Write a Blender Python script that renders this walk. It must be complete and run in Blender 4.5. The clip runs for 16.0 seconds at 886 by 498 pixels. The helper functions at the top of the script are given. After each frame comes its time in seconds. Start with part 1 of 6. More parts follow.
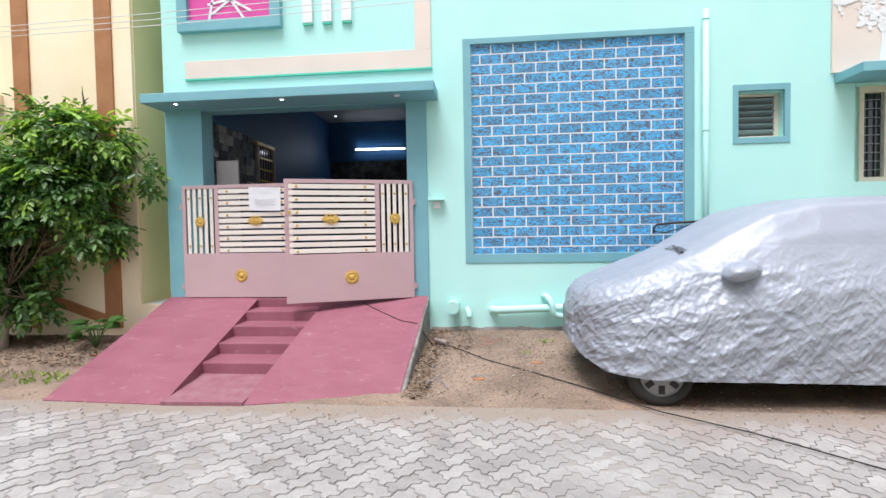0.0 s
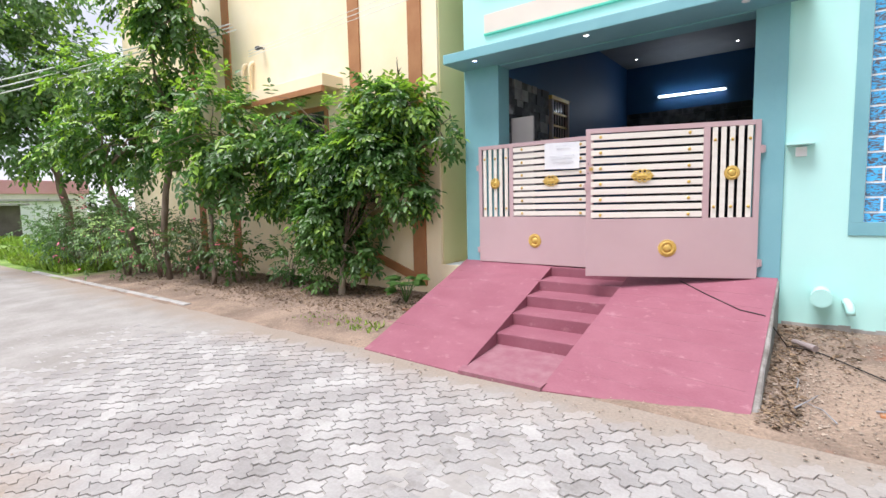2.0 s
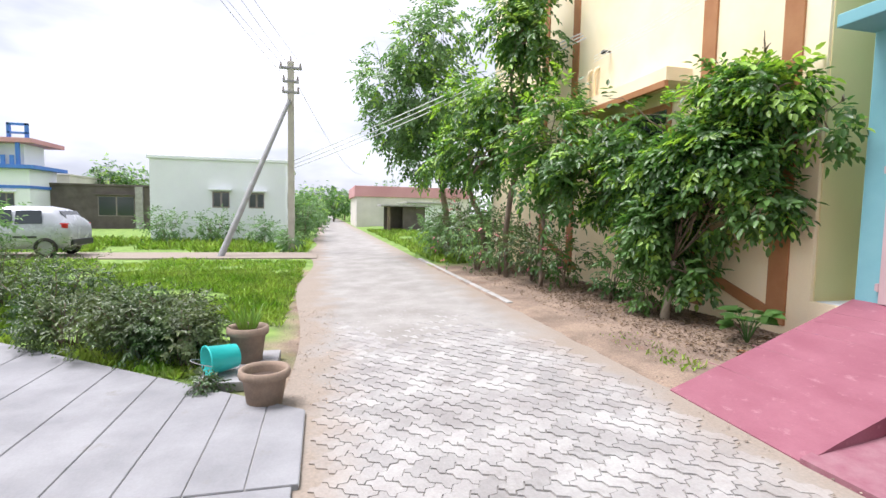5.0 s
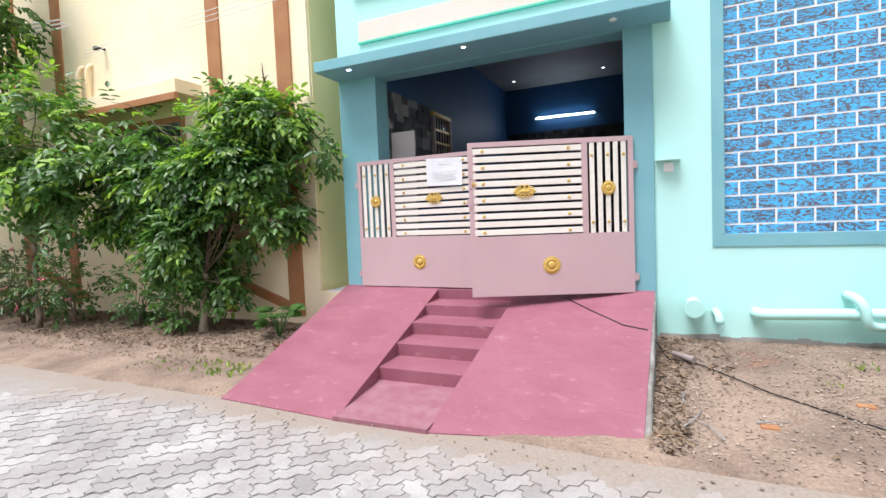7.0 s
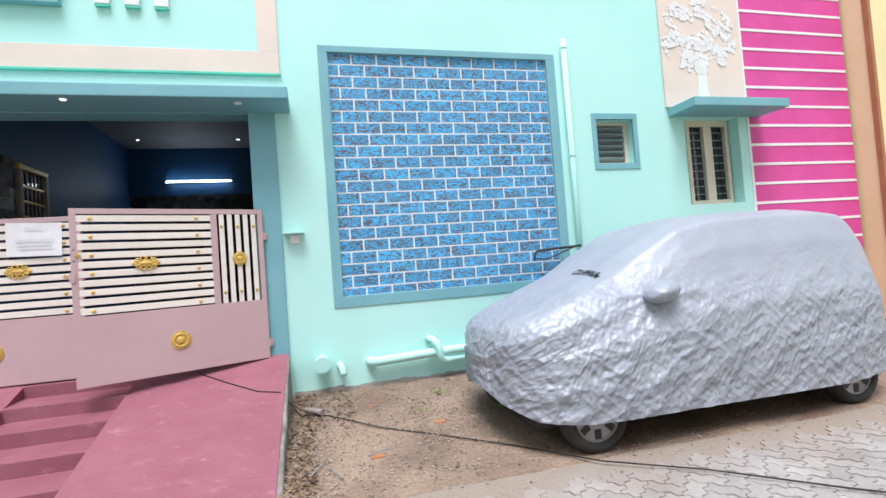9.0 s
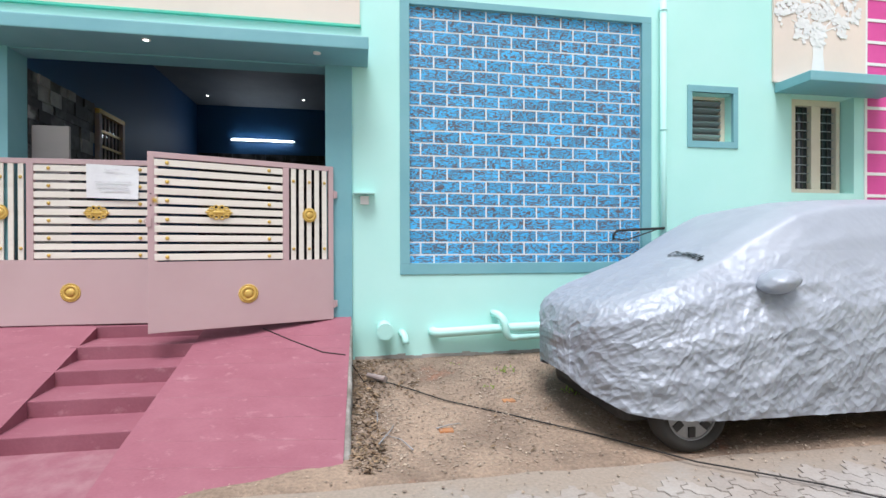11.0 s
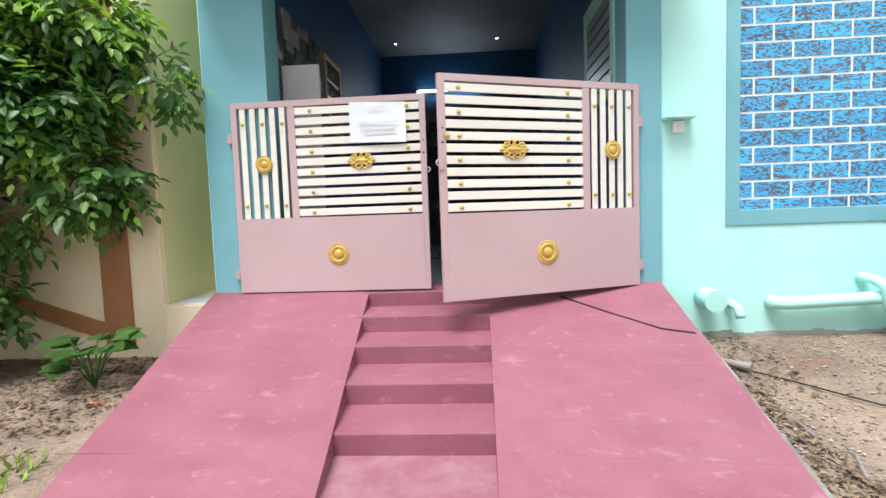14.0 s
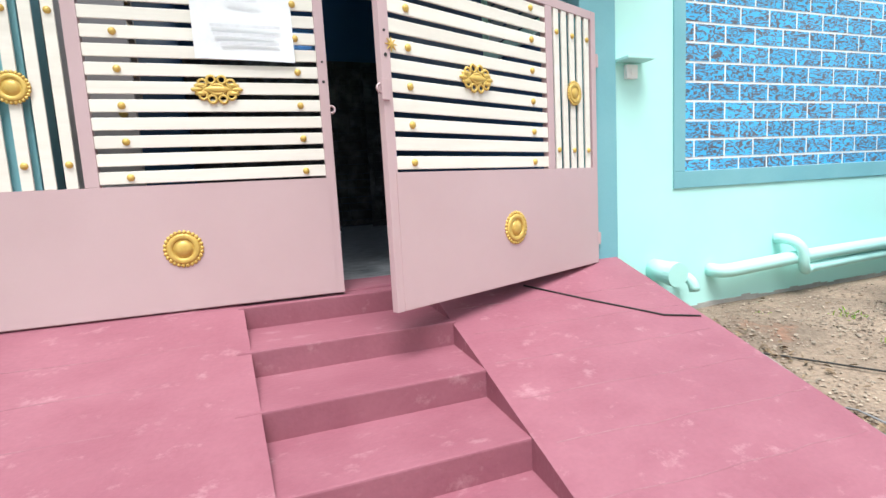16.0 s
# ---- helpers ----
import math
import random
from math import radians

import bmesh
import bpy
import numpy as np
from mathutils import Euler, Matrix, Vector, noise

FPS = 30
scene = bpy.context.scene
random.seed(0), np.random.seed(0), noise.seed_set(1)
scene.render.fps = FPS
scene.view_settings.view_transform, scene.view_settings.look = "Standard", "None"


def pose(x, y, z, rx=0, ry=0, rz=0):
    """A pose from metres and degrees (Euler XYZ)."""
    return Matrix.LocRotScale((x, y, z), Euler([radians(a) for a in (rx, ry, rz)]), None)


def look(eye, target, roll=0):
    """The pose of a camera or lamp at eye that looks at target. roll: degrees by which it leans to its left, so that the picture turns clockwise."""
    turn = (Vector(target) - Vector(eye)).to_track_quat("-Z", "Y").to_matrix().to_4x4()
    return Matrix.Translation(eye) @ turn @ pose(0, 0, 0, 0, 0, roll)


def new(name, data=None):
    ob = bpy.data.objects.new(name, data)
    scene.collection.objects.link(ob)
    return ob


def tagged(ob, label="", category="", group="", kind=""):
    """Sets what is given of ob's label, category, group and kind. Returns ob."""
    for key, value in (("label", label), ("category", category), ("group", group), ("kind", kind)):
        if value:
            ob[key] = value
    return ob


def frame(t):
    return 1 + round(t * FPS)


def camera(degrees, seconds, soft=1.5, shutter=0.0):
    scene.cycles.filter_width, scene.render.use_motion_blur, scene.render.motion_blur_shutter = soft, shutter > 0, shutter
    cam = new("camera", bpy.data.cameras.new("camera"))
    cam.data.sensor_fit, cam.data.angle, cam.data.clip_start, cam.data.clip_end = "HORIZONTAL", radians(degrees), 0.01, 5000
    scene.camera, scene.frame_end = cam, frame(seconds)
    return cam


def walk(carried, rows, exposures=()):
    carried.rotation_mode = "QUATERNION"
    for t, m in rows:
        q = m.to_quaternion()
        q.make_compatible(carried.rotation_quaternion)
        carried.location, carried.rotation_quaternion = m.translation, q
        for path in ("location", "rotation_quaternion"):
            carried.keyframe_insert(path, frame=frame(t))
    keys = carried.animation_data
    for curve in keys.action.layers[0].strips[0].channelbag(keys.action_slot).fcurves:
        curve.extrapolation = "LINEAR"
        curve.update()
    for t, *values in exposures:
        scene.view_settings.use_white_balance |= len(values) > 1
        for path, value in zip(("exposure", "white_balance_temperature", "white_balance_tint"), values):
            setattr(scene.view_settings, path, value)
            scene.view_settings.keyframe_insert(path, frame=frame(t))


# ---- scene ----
cam = camera(83.9, 16.0)
PATH = [
    (0, (-0.033, -0.005, 1.658), (-0.227, 1.984, 1.589), -1.0),
    (0.5, (-0.183, 0.233, 1.623), (-0.487, 2.206, 1.494), -1.8),
    (1, (-0.351, 0.431, 1.606), (-0.825, 2.366, 1.429), -2.3),
    (1.5, (-0.55, 0.598, 1.597), (-1.372, 2.412, 1.404), -2.4),
    (2, (-0.629, 0.772, 1.61), (-1.829, 2.361, 1.425), -1.3),
    (2.5, (-0.696, 0.972, 1.605), (-2.257, 2.208, 1.423), 0.3),
    (3, (-0.765, 1.088, 1.607), (-2.576, 1.919, 1.435), 1.5),
    (3.5, (-0.821, 1.2, 1.598), (-2.749, 1.702, 1.431), 1.8),
    (3.7, (-0.828, 1.254, 1.595), (-2.778, 1.665, 1.429), 1.7),
    (5.8, (-0.777, 1.397, 1.576), (-2.657, 2.074, 1.494), -1.0),
    (6, (-0.785, 1.397, 1.564), (-2.572, 2.29, 1.47), -1.0),
    (6.5, (-0.804, 1.327, 1.585), (-2.188, 2.767, 1.474), -1.7),
    (7, (-0.769, 1.266, 1.576), (-1.6, 3.081, 1.465), -2.3),
    (7.5, (-0.656, 1.2, 1.583), (-0.926, 3.179, 1.477), -2.9),
    (8, (-0.619, 1.09, 1.579), (-0.427, 3.08, 1.518), -3.5),
    (8.5, (-0.584, 1.021, 1.615), (-0.139, 2.971, 1.63), -4.5),
    (8.7, (-0.579, 1.009, 1.622), (-0.086, 2.946, 1.687), -4.9),
    (10.8, (-0.775, 1.285, 1.532), (-0.316, 3.231, 1.55), -0.3),
    (11, (-0.837, 1.361, 1.533), (-0.493, 3.331, 1.522), -0.1),
    (11.5, (-1.057, 1.553, 1.483), (-1.045, 3.552, 1.416), -1.2),
    (12, (-1.251, 1.796, 1.479), (-1.502, 3.777, 1.375), -1.9),
    (12.5, (-1.472, 2.002, 1.443), (-1.812, 3.969, 1.317), -1.6),
    (13, (-1.778, 2.188, 1.413), (-2.095, 4.156, 1.254), -1.3),
    (13.5, (-2.077, 2.419, 1.396), (-2.325, 4.399, 1.265), -1.5),
    (14, (-2.407, 2.579, 1.402), (-2.534, 4.57, 1.259), -2.0),
    (14.5, (-2.649, 2.783, 1.392), (-2.638, 4.775, 1.211), -2.5),
    (15, (-2.825, 3.103, 1.395), (-2.646, 5.084, 1.179), -2.7),
    (15.5, (-3.008, 3.474, 1.366), (-2.604, 5.419, 1.132), -2.8),
    (16, (-3.144, 3.907, 1.315), (-2.48, 5.778, 1.075), -3.2),
]
walk(cam, [(t, look(eye, target, roll)) for t, eye, target, roll in PATH], [(0.0, 1.60, 6220, 16), (3.5, 1.94, 6200, 17), (6.0, 1.93, 6180, 16), (8.5, 1.62, 6160, 15), (11.0, 1.55, 6180, 13), (12.5, 1.72, 6200, 11), (16.0, 1.98, 6180, 7)])

# ---- world and light ----
world = bpy.data.worlds.new("overcast_sky")
scene.world = world
world.use_nodes = True
wn, wl = world.node_tree.nodes, world.node_tree.links
wn.clear()
SUN_EL, SUN_AZ = 68.0, 200.0
sky = wn.new("ShaderNodeTexSky")
sky.sky_type = "NISHITA"
sky.sun_disc = False
sky.sun_elevation, sky.sun_rotation = radians(SUN_EL), radians(SUN_AZ)
coord = wn.new("ShaderNodeTexCoord")
stretch = wn.new("ShaderNodeMapping")
stretch.inputs["Scale"].default_value = (1.0, 1.0, 3.2)
clouds = wn.new("ShaderNodeTexNoise")
clouds.inputs["Scale"].default_value, clouds.inputs["Detail"].default_value = 1.6, 6.0
tones = wn.new("ShaderNodeValToRGB")
tones.color_ramp.elements[0].position, tones.color_ramp.elements[0].color = 0.38, (3.7, 3.85, 4.3, 1)
tones.color_ramp.elements[1].position, tones.color_ramp.elements[1].color = 0.62, (9.2, 9.2, 9.2, 1)
veil = wn.new("ShaderNodeMix")
veil.data_type = "RGBA"
veil.inputs["Factor"].default_value = 0.88
back = wn.new("ShaderNodeBackground")
back.inputs["Strength"].default_value = 0.05
wout = wn.new("ShaderNodeOutputWorld")
wl.new(coord.outputs["Generated"], stretch.inputs["Vector"])
wl.new(stretch.outputs["Vector"], clouds.inputs["Vector"])
wl.new(clouds.outputs["Fac"], tones.inputs["Fac"])
wl.new(sky.outputs["Color"], veil.inputs["A"])
wl.new(tones.outputs["Color"], veil.inputs["B"])
wl.new(veil.outputs["Result"], back.inputs["Color"])
wl.new(back.outputs["Background"], wout.inputs["Surface"])

sun = new("sun", bpy.data.lights.new("sun", "SUN"))
sun.data.energy, sun.data.angle, sun.data.color = 1.5, radians(30), (1.0, 0.97, 0.93)
sa, se = radians(SUN_AZ), radians(SUN_EL)
sun.matrix_world = look((0, 0, 20), Vector((0, 0, 20)) - Vector((math.sin(sa) * math.cos(se), math.cos(sa) * math.cos(se), math.sin(se))))


# ---- materials ----
def mat(name, a, b=None, rough=0.6, scale=3.0, fine=60.0, bump=0.15, dist=0.004, metal=0.0, spec=0.4, lo=0.35, hi=0.65, island=0.0, objrand=0.0, stretch=(1, 1, 1), grain=0.12, twist=0.0, wear=None):
    """Two colours mixed by a broad noise, a fine grain over it, and a fine relief."""
    m = bpy.data.materials.new(name)
    m.use_nodes = True
    n, l = m.node_tree.nodes, m.node_tree.links
    p = n["Principled BSDF"]
    b = b or tuple(c * 0.82 for c in a)
    tc = n.new("ShaderNodeNewGeometry")
    mp = n.new("ShaderNodeMapping")
    mp.inputs["Scale"].default_value = stretch
    l.new(tc.outputs["Position"], mp.inputs["Vector"])
    big = n.new("ShaderNodeTexNoise")
    big.inputs["Scale"].default_value, big.inputs["Detail"].default_value, big.inputs["Roughness"].default_value = scale, 5.0, 0.6
    big.inputs["Distortion"].default_value = twist
    l.new(mp.outputs["Vector"], big.inputs["Vector"])
    ramp = n.new("ShaderNodeMapRange")
    ramp.inputs["From Min"].default_value, ramp.inputs["From Max"].default_value = lo, hi
    l.new(big.outputs["Fac"], ramp.inputs["Value"])
    mix = n.new("ShaderNodeMix")
    mix.data_type = "RGBA"
    mix.inputs["A"].default_value, mix.inputs["B"].default_value = (*a, 1), (*b, 1)
    l.new(ramp.outputs["Result"], mix.inputs["Factor"])
    tint = mix.outputs["Result"]
    if wear:
        color, wscale, wlo, whi = wear
        wnz = n.new("ShaderNodeTexNoise")
        wnz.inputs["Scale"].default_value, wnz.inputs["Detail"].default_value, wnz.inputs["Roughness"].default_value = wscale, 8.0, 0.72
        l.new(mp.outputs["Vector"], wnz.inputs["Vector"])
        wr = n.new("ShaderNodeMapRange")
        wr.inputs["From Min"].default_value, wr.inputs["From Max"].default_value = wlo, whi
        l.new(wnz.outputs["Fac"], wr.inputs["Value"])
        wm = n.new("ShaderNodeMix")
        wm.data_type = "RGBA"
        wm.inputs["B"].default_value = (*color, 1)
        l.new(wr.outputs["Result"], wm.inputs["Factor"])
        l.new(tint, wm.inputs["A"])
        tint = wm.outputs["Result"]
    small = n.new("ShaderNodeTexNoise")
    small.inputs["Scale"].default_value, small.inputs["Detail"].default_value = fine, 3.0
    l.new(mp.outputs["Vector"], small.inputs["Vector"])
    val = n.new("ShaderNodeMapRange")
    val.inputs["To Min"].default_value, val.inputs["To Max"].default_value = 1 - grain, 1 + grain
    l.new(small.outputs["Fac"], val.inputs["Value"])
    hsv = n.new("ShaderNodeHueSaturation")
    l.new(tint, hsv.inputs["Color"])
    out = val.outputs["Result"]
    for amount, node, socket in ((island, "ShaderNodeNewGeometry", "Random Per Island"), (objrand, "ShaderNodeObjectInfo", "Random")):
        if amount:
            src = n.new(node)
            r = n.new("ShaderNodeMapRange")
            r.inputs["To Min"].default_value, r.inputs["To Max"].default_value = 1 - amount, 1 + amount
            l.new(src.outputs[socket], r.inputs["Value"])
            mul = n.new("ShaderNodeMath")
            mul.operation = "MULTIPLY"
            l.new(out, mul.inputs[0])
            l.new(r.outputs["Result"], mul.inputs[1])
            out = mul.outputs["Value"]
    l.new(out, hsv.inputs["Value"])
    l.new(hsv.outputs["Color"], p.inputs["Base Color"])
    rr = n.new("ShaderNodeMapRange")
    rr.inputs["To Min"].default_value, rr.inputs["To Max"].default_value = max(rough - 0.08, 0.02), min(rough + 0.1, 1)
    l.new(big.outputs["Fac"], rr.inputs["Value"])
    l.new(rr.outputs["Result"], p.inputs["Roughness"])
    p.inputs["Metallic"].default_value = metal
    p.inputs["Specular IOR Level"].default_value = spec
    if bump:
        bp = n.new("ShaderNodeBump")
        bp.inputs["Strength"].default_value, bp.inputs["Distance"].default_value = bump, dist
        l.new(small.outputs["Fac"], bp.inputs["Height"])
        l.new(bp.outputs["Normal"], p.inputs["Normal"])
    return m


def dusted(m, color, near, far_, amount=0.9):
    """Lay earth dust over both margins of the lane, with an uneven edge. near, far_: y where it sets in on either side."""
    n, l = m.node_tree.nodes, m.node_tree.links
    p = n["Principled BSDF"]
    base = p.inputs["Base Color"].links[0].from_socket
    geo = n.new("ShaderNodeNewGeometry")
    sep = n.new("ShaderNodeSeparateXYZ")
    l.new(geo.outputs["Position"], sep.inputs["Vector"])
    rag = n.new("ShaderNodeTexNoise")
    rag.inputs["Scale"].default_value, rag.inputs["Detail"].default_value, rag.inputs["Roughness"].default_value = 1.4, 7.0, 0.65
    l.new(geo.outputs["Position"], rag.inputs["Vector"])
    factors = []
    for sign, edge in ((1.6, far_), (-1.6, near)):
        add = n.new("ShaderNodeMath")
        add.operation = "MULTIPLY_ADD"
        add.inputs[1].default_value = sign
        l.new(rag.outputs["Fac"], add.inputs[0])
        l.new(sep.outputs["Y"], add.inputs[2])
        r = n.new("ShaderNodeMapRange")
        a = edge + sign * 0.5
        r.inputs["From Min"].default_value, r.inputs["From Max"].default_value = (a - 0.25, a + 0.35) if sign > 0 else (a + 0.2, a - 0.2)
        r.inputs["To Max"].default_value = amount
        l.new(add.outputs["Value"], r.inputs["Value"])
        factors.append(r.outputs["Result"])
    either = n.new("ShaderNodeMath")
    either.operation = "MAXIMUM"
    l.new(factors[0], either.inputs[0])
    l.new(factors[1], either.inputs[1])
    grit = n.new("ShaderNodeTexNoise")
    grit.inputs["Scale"].default_value, grit.inputs["Detail"].default_value = 45.0, 4.0
    l.new(geo.outputs["Position"], grit.inputs["Vector"])
    tone = n.new("ShaderNodeMapRange")
    tone.inputs["To Min"].default_value, tone.inputs["To Max"].default_value = 0.65, 1.35
    l.new(grit.outputs["Fac"], tone.inputs["Value"])
    shade = n.new("ShaderNodeHueSaturation")
    shade.inputs["Color"].default_value = (*color, 1)
    l.new(tone.outputs["Result"], shade.inputs["Value"])
    mx = n.new("ShaderNodeMix")
    mx.data_type = "RGBA"
    l.new(either.outputs["Value"], mx.inputs["Factor"])
    l.new(base, mx.inputs["A"])
    l.new(shade.outputs["Color"], mx.inputs["B"])
    l.new(mx.outputs["Result"], p.inputs["Base Color"])
    return m


def leafmat(name, a, b, island=0.35, thin=0.35):
    m = mat(name, a, b, rough=0.36, scale=1.3, fine=40, bump=0.0, island=island, spec=0.5)
    n, l = m.node_tree.nodes, m.node_tree.links
    p = n["Principled BSDF"]
    tr = n.new("ShaderNodeBsdfTranslucent")
    tint = n.new("ShaderNodeHueSaturation")
    tint.inputs["Saturation"].default_value, tint.inputs["Value"].default_value = 1.15, 1.6
    src = p.inputs["Base Color"].links[0].from_socket
    l.new(src, tint.inputs["Color"])
    l.new(tint.outputs["Color"], tr.inputs["Color"])
    ms = n.new("ShaderNodeMixShader")
    ms.inputs["Fac"].default_value = thin
    l.new(p.outputs["BSDF"], ms.inputs[1])
    l.new(tr.outputs["BSDF"], ms.inputs[2])
    l.new(ms.outputs["Shader"], n["Material Output"].inputs["Surface"])
    return m


def glow(name, color, strength):
    m = bpy.data.materials.new(name)
    m.use_nodes = True
    p = m.node_tree.nodes["Principled BSDF"]
    p.inputs["Base Color"].default_value = (*color, 1)
    p.inputs["Emission Color"].default_value, p.inputs["Emission Strength"].default_value = (*color, 1), strength
    return m


def glassmat(name, color, rough=0.08):
    m = bpy.data.materials.new(name)
    m.use_nodes = True
    p = m.node_tree.nodes["Principled BSDF"]
    p.inputs["Base Color"].default_value = (*color, 1)
    p.inputs["Roughness"].default_value = rough
    p.inputs["Specular IOR Level"].default_value = 0.7
    return m


M_MINT = mat("mint_wall_paint", (0.44, 0.79, 0.735), (0.49, 0.82, 0.77), rough=0.62, scale=0.7, fine=120, bump=0.12, dist=0.002, grain=0.03)
M_TEAL = mat("teal_trim_paint", (0.17, 0.40, 0.455), (0.20, 0.44, 0.49), rough=0.5, scale=2, fine=120, bump=0.1, dist=0.002, grain=0.05)
M_GREEN = mat("bright_green_trim", (0.12, 0.62, 0.46), rough=0.5, fine=90, bump=0.05, grain=0.04)
M_BEIGE = mat("beige_band_paint", (0.78, 0.66, 0.58), (0.72, 0.62, 0.55), rough=0.6, scale=1.5, fine=150, bump=0.1, dist=0.002, grain=0.05)
M_WHITE = mat("white_paint", (0.82, 0.82, 0.82), (0.76, 0.77, 0.77), rough=0.55, fine=120, bump=0.06, dist=0.002, grain=0.04)
M_PINK = mat("magenta_wall_paint", (0.72, 0.09, 0.36), (0.62, 0.07, 0.30), rough=0.55, scale=1.2, fine=120, bump=0.1, dist=0.002, grain=0.05)
M_BRICK = mat("blue_brick_paint", (0.07, 0.45, 0.82), (0.115, 0.105, 0.125), rough=0.5, scale=13, fine=220, bump=0.25, dist=0.003, lo=0.488, hi=0.525, objrand=0.12, stretch=(0.75, 1, 2.0), grain=0.1, twist=3.2)
M_RAMP = mat("maroon_pink_cement_paint", (0.245, 0.082, 0.113), (0.285, 0.106, 0.14), rough=0.55, scale=2.6, fine=45, bump=0.3, dist=0.006, grain=0.10, stretch=(1, 1.5, 1), wear=((0.44, 0.24, 0.27), 7.0, 0.58, 0.80))
M_SCUFF = mat("scuffed_ramp_paint", (0.25, 0.095, 0.125), (0.30, 0.15, 0.175), rough=0.7, scale=8, fine=60, bump=0.2)
M_CEMENT = mat("bare_cement", (0.42, 0.41, 0.39), (0.30, 0.29, 0.27), rough=0.85, scale=4, fine=60, bump=0.4, dist=0.006, grain=0.15)
M_DIRTY = mat("dirty_cement", (0.30, 0.285, 0.265), (0.15, 0.135, 0.12), rough=0.9, scale=6, fine=60, bump=0.5, dist=0.008, grain=0.25)
M_GATE = mat("dusty_pink_enamel", (0.50, 0.355, 0.37), (0.53, 0.385, 0.40), rough=0.38, scale=1.5, fine=160, bump=0.04, dist=0.001, grain=0.02, spec=0.5)
M_SLAT = mat("cream_white_slat", (0.80, 0.77, 0.70), (0.74, 0.70, 0.63), rough=0.45, scale=4, fine=90, bump=0.08, dist=0.002, stretch=(0.3, 1, 4), grain=0.05, objrand=0.03)
M_GOLD = mat("gold_paint", (0.66, 0.46, 0.12), (0.56, 0.37, 0.09), rough=0.38, scale=20, fine=120, bump=0.1, metal=0.2, grain=0.08)
M_COVER = mat("silver_car_cover", (0.36, 0.395, 0.455), (0.32, 0.355, 0.415), rough=0.47, scale=2, fine=40, bump=0.05, dist=0.004, metal=0.2, spec=0.5, grain=0.03)
cn, cl = M_COVER.node_tree.nodes, M_COVER.node_tree.links
under_bump = cn["Principled BSDF"].inputs["Normal"].links[0].from_node
cpos = cn.new("ShaderNodeNewGeometry")
csep = cn.new("ShaderNodeSeparateXYZ")
cl.new(cpos.outputs["Position"], csep.inputs["Vector"])
cz = cn.new("ShaderNodeMapRange")
cz.inputs["From Min"].default_value, cz.inputs["From Max"].default_value = 0.95, 1.5
cz.inputs["To Min"].default_value, cz.inputs["To Max"].default_value = 1.0, 0.08
cl.new(csep.outputs["Z"], cz.inputs["Value"])
cwob = cn.new("ShaderNodeTexNoise")
cwob.inputs["Scale"].default_value, cwob.inputs["Detail"].default_value = 3.0, 3.0
cl.new(cpos.outputs["Position"], cwob.inputs["Vector"])
cmix = cn.new("ShaderNodeVectorMath")
cmix.operation = "MULTIPLY_ADD"
cmix.inputs[1].default_value = (0.16, 0.16, 0.16)
cl.new(cwob.outputs["Color"], cmix.inputs[0])
cl.new(cpos.outputs["Position"], cmix.inputs[2])
for angle, freq, deep, stretch_ in ((-0.75, 4.5, 0.036, (2.8, 1.2, 0.7)), (-0.3, 8.0, 0.028, (2.6, 1.1, 0.7)), (0.8, 12.0, 0.019, (2.4, 1.0, 0.7)), (-1.0, 20.0, 0.013, (2.0, 1.0, 0.75))):
    turn_ = cn.new("ShaderNodeMapping")
    turn_.vector_type = "TEXTURE"
    turn_.inputs["Rotation"].default_value = (0.0, angle, 0.0)
    turn_.inputs["Scale"].default_value = stretch_
    cell = cn.new("ShaderNodeTexVoronoi")
    cell.feature = "F1"
    cell.inputs["Scale"].default_value = freq
    soften = cn.new("ShaderNodeMath")
    soften.operation = "MULTIPLY"
    fold = cn.new("ShaderNodeBump")
    fold.inputs["Strength"].default_value, fold.inputs["Distance"].default_value = 0.7, deep
    cl.new(cmix.outputs["Vector"], turn_.inputs["Vector"])
    cl.new(turn_.outputs["Vector"], cell.inputs["Vector"])
    cl.new(cell.outputs["Distance"], soften.inputs[0])
    cl.new(cz.outputs["Result"], soften.inputs[1])
    cl.new(soften.outputs["Value"], fold.inputs["Height"])
    cl.new(under_bump.outputs["Normal"], fold.inputs["Normal"])
    cl.new(fold.outputs["Normal"], cn["Principled BSDF"].inputs["Normal"])
    under_bump = fold
M_RUBBER = mat("tyre_rubber", (0.02, 0.02, 0.021), (0.035, 0.033, 0.03), rough=0.8, fine=90, bump=0.3, dist=0.003)
M_HUB = mat("silver_hubcap", (0.33, 0.34, 0.35), (0.27, 0.27, 0.28), rough=0.35, metal=0.5, fine=60, bump=0.03)
M_BLACK = mat("black_plastic", (0.018, 0.018, 0.02), (0.03, 0.03, 0.03), rough=0.5, fine=60, bump=0.05)
M_CREAM = mat("cream_yellow_wall", (0.90, 0.73, 0.48), (0.92, 0.80, 0.60), rough=0.7, scale=0.8, fine=80, bump=0.2, dist=0.003, grain=0.05)
M_OLIVE = mat("olive_yellow_wall", (0.80, 0.69, 0.38), (0.84, 0.73, 0.42), rough=0.7, scale=0.8, fine=80, bump=0.2, dist=0.003, grain=0.05)
M_BROWN = mat("brown_band_paint", (0.36, 0.155, 0.065), (0.42, 0.20, 0.09), rough=0.6, scale=3, fine=80, bump=0.15, grain=0.08)
M_BLUE = mat("deep_blue_wall", (0.02, 0.085, 0.21), (0.024, 0.10, 0.24), rough=0.55, scale=1, fine=120, bump=0.08, grain=0.04)
# pale plaster darkened to grey: the porch's shade is put into the colour
M_CEIL = mat("shade_grey_ceiling", (0.24, 0.25, 0.265), rough=0.7, scale=1, fine=120, bump=0.06, grain=0.03)
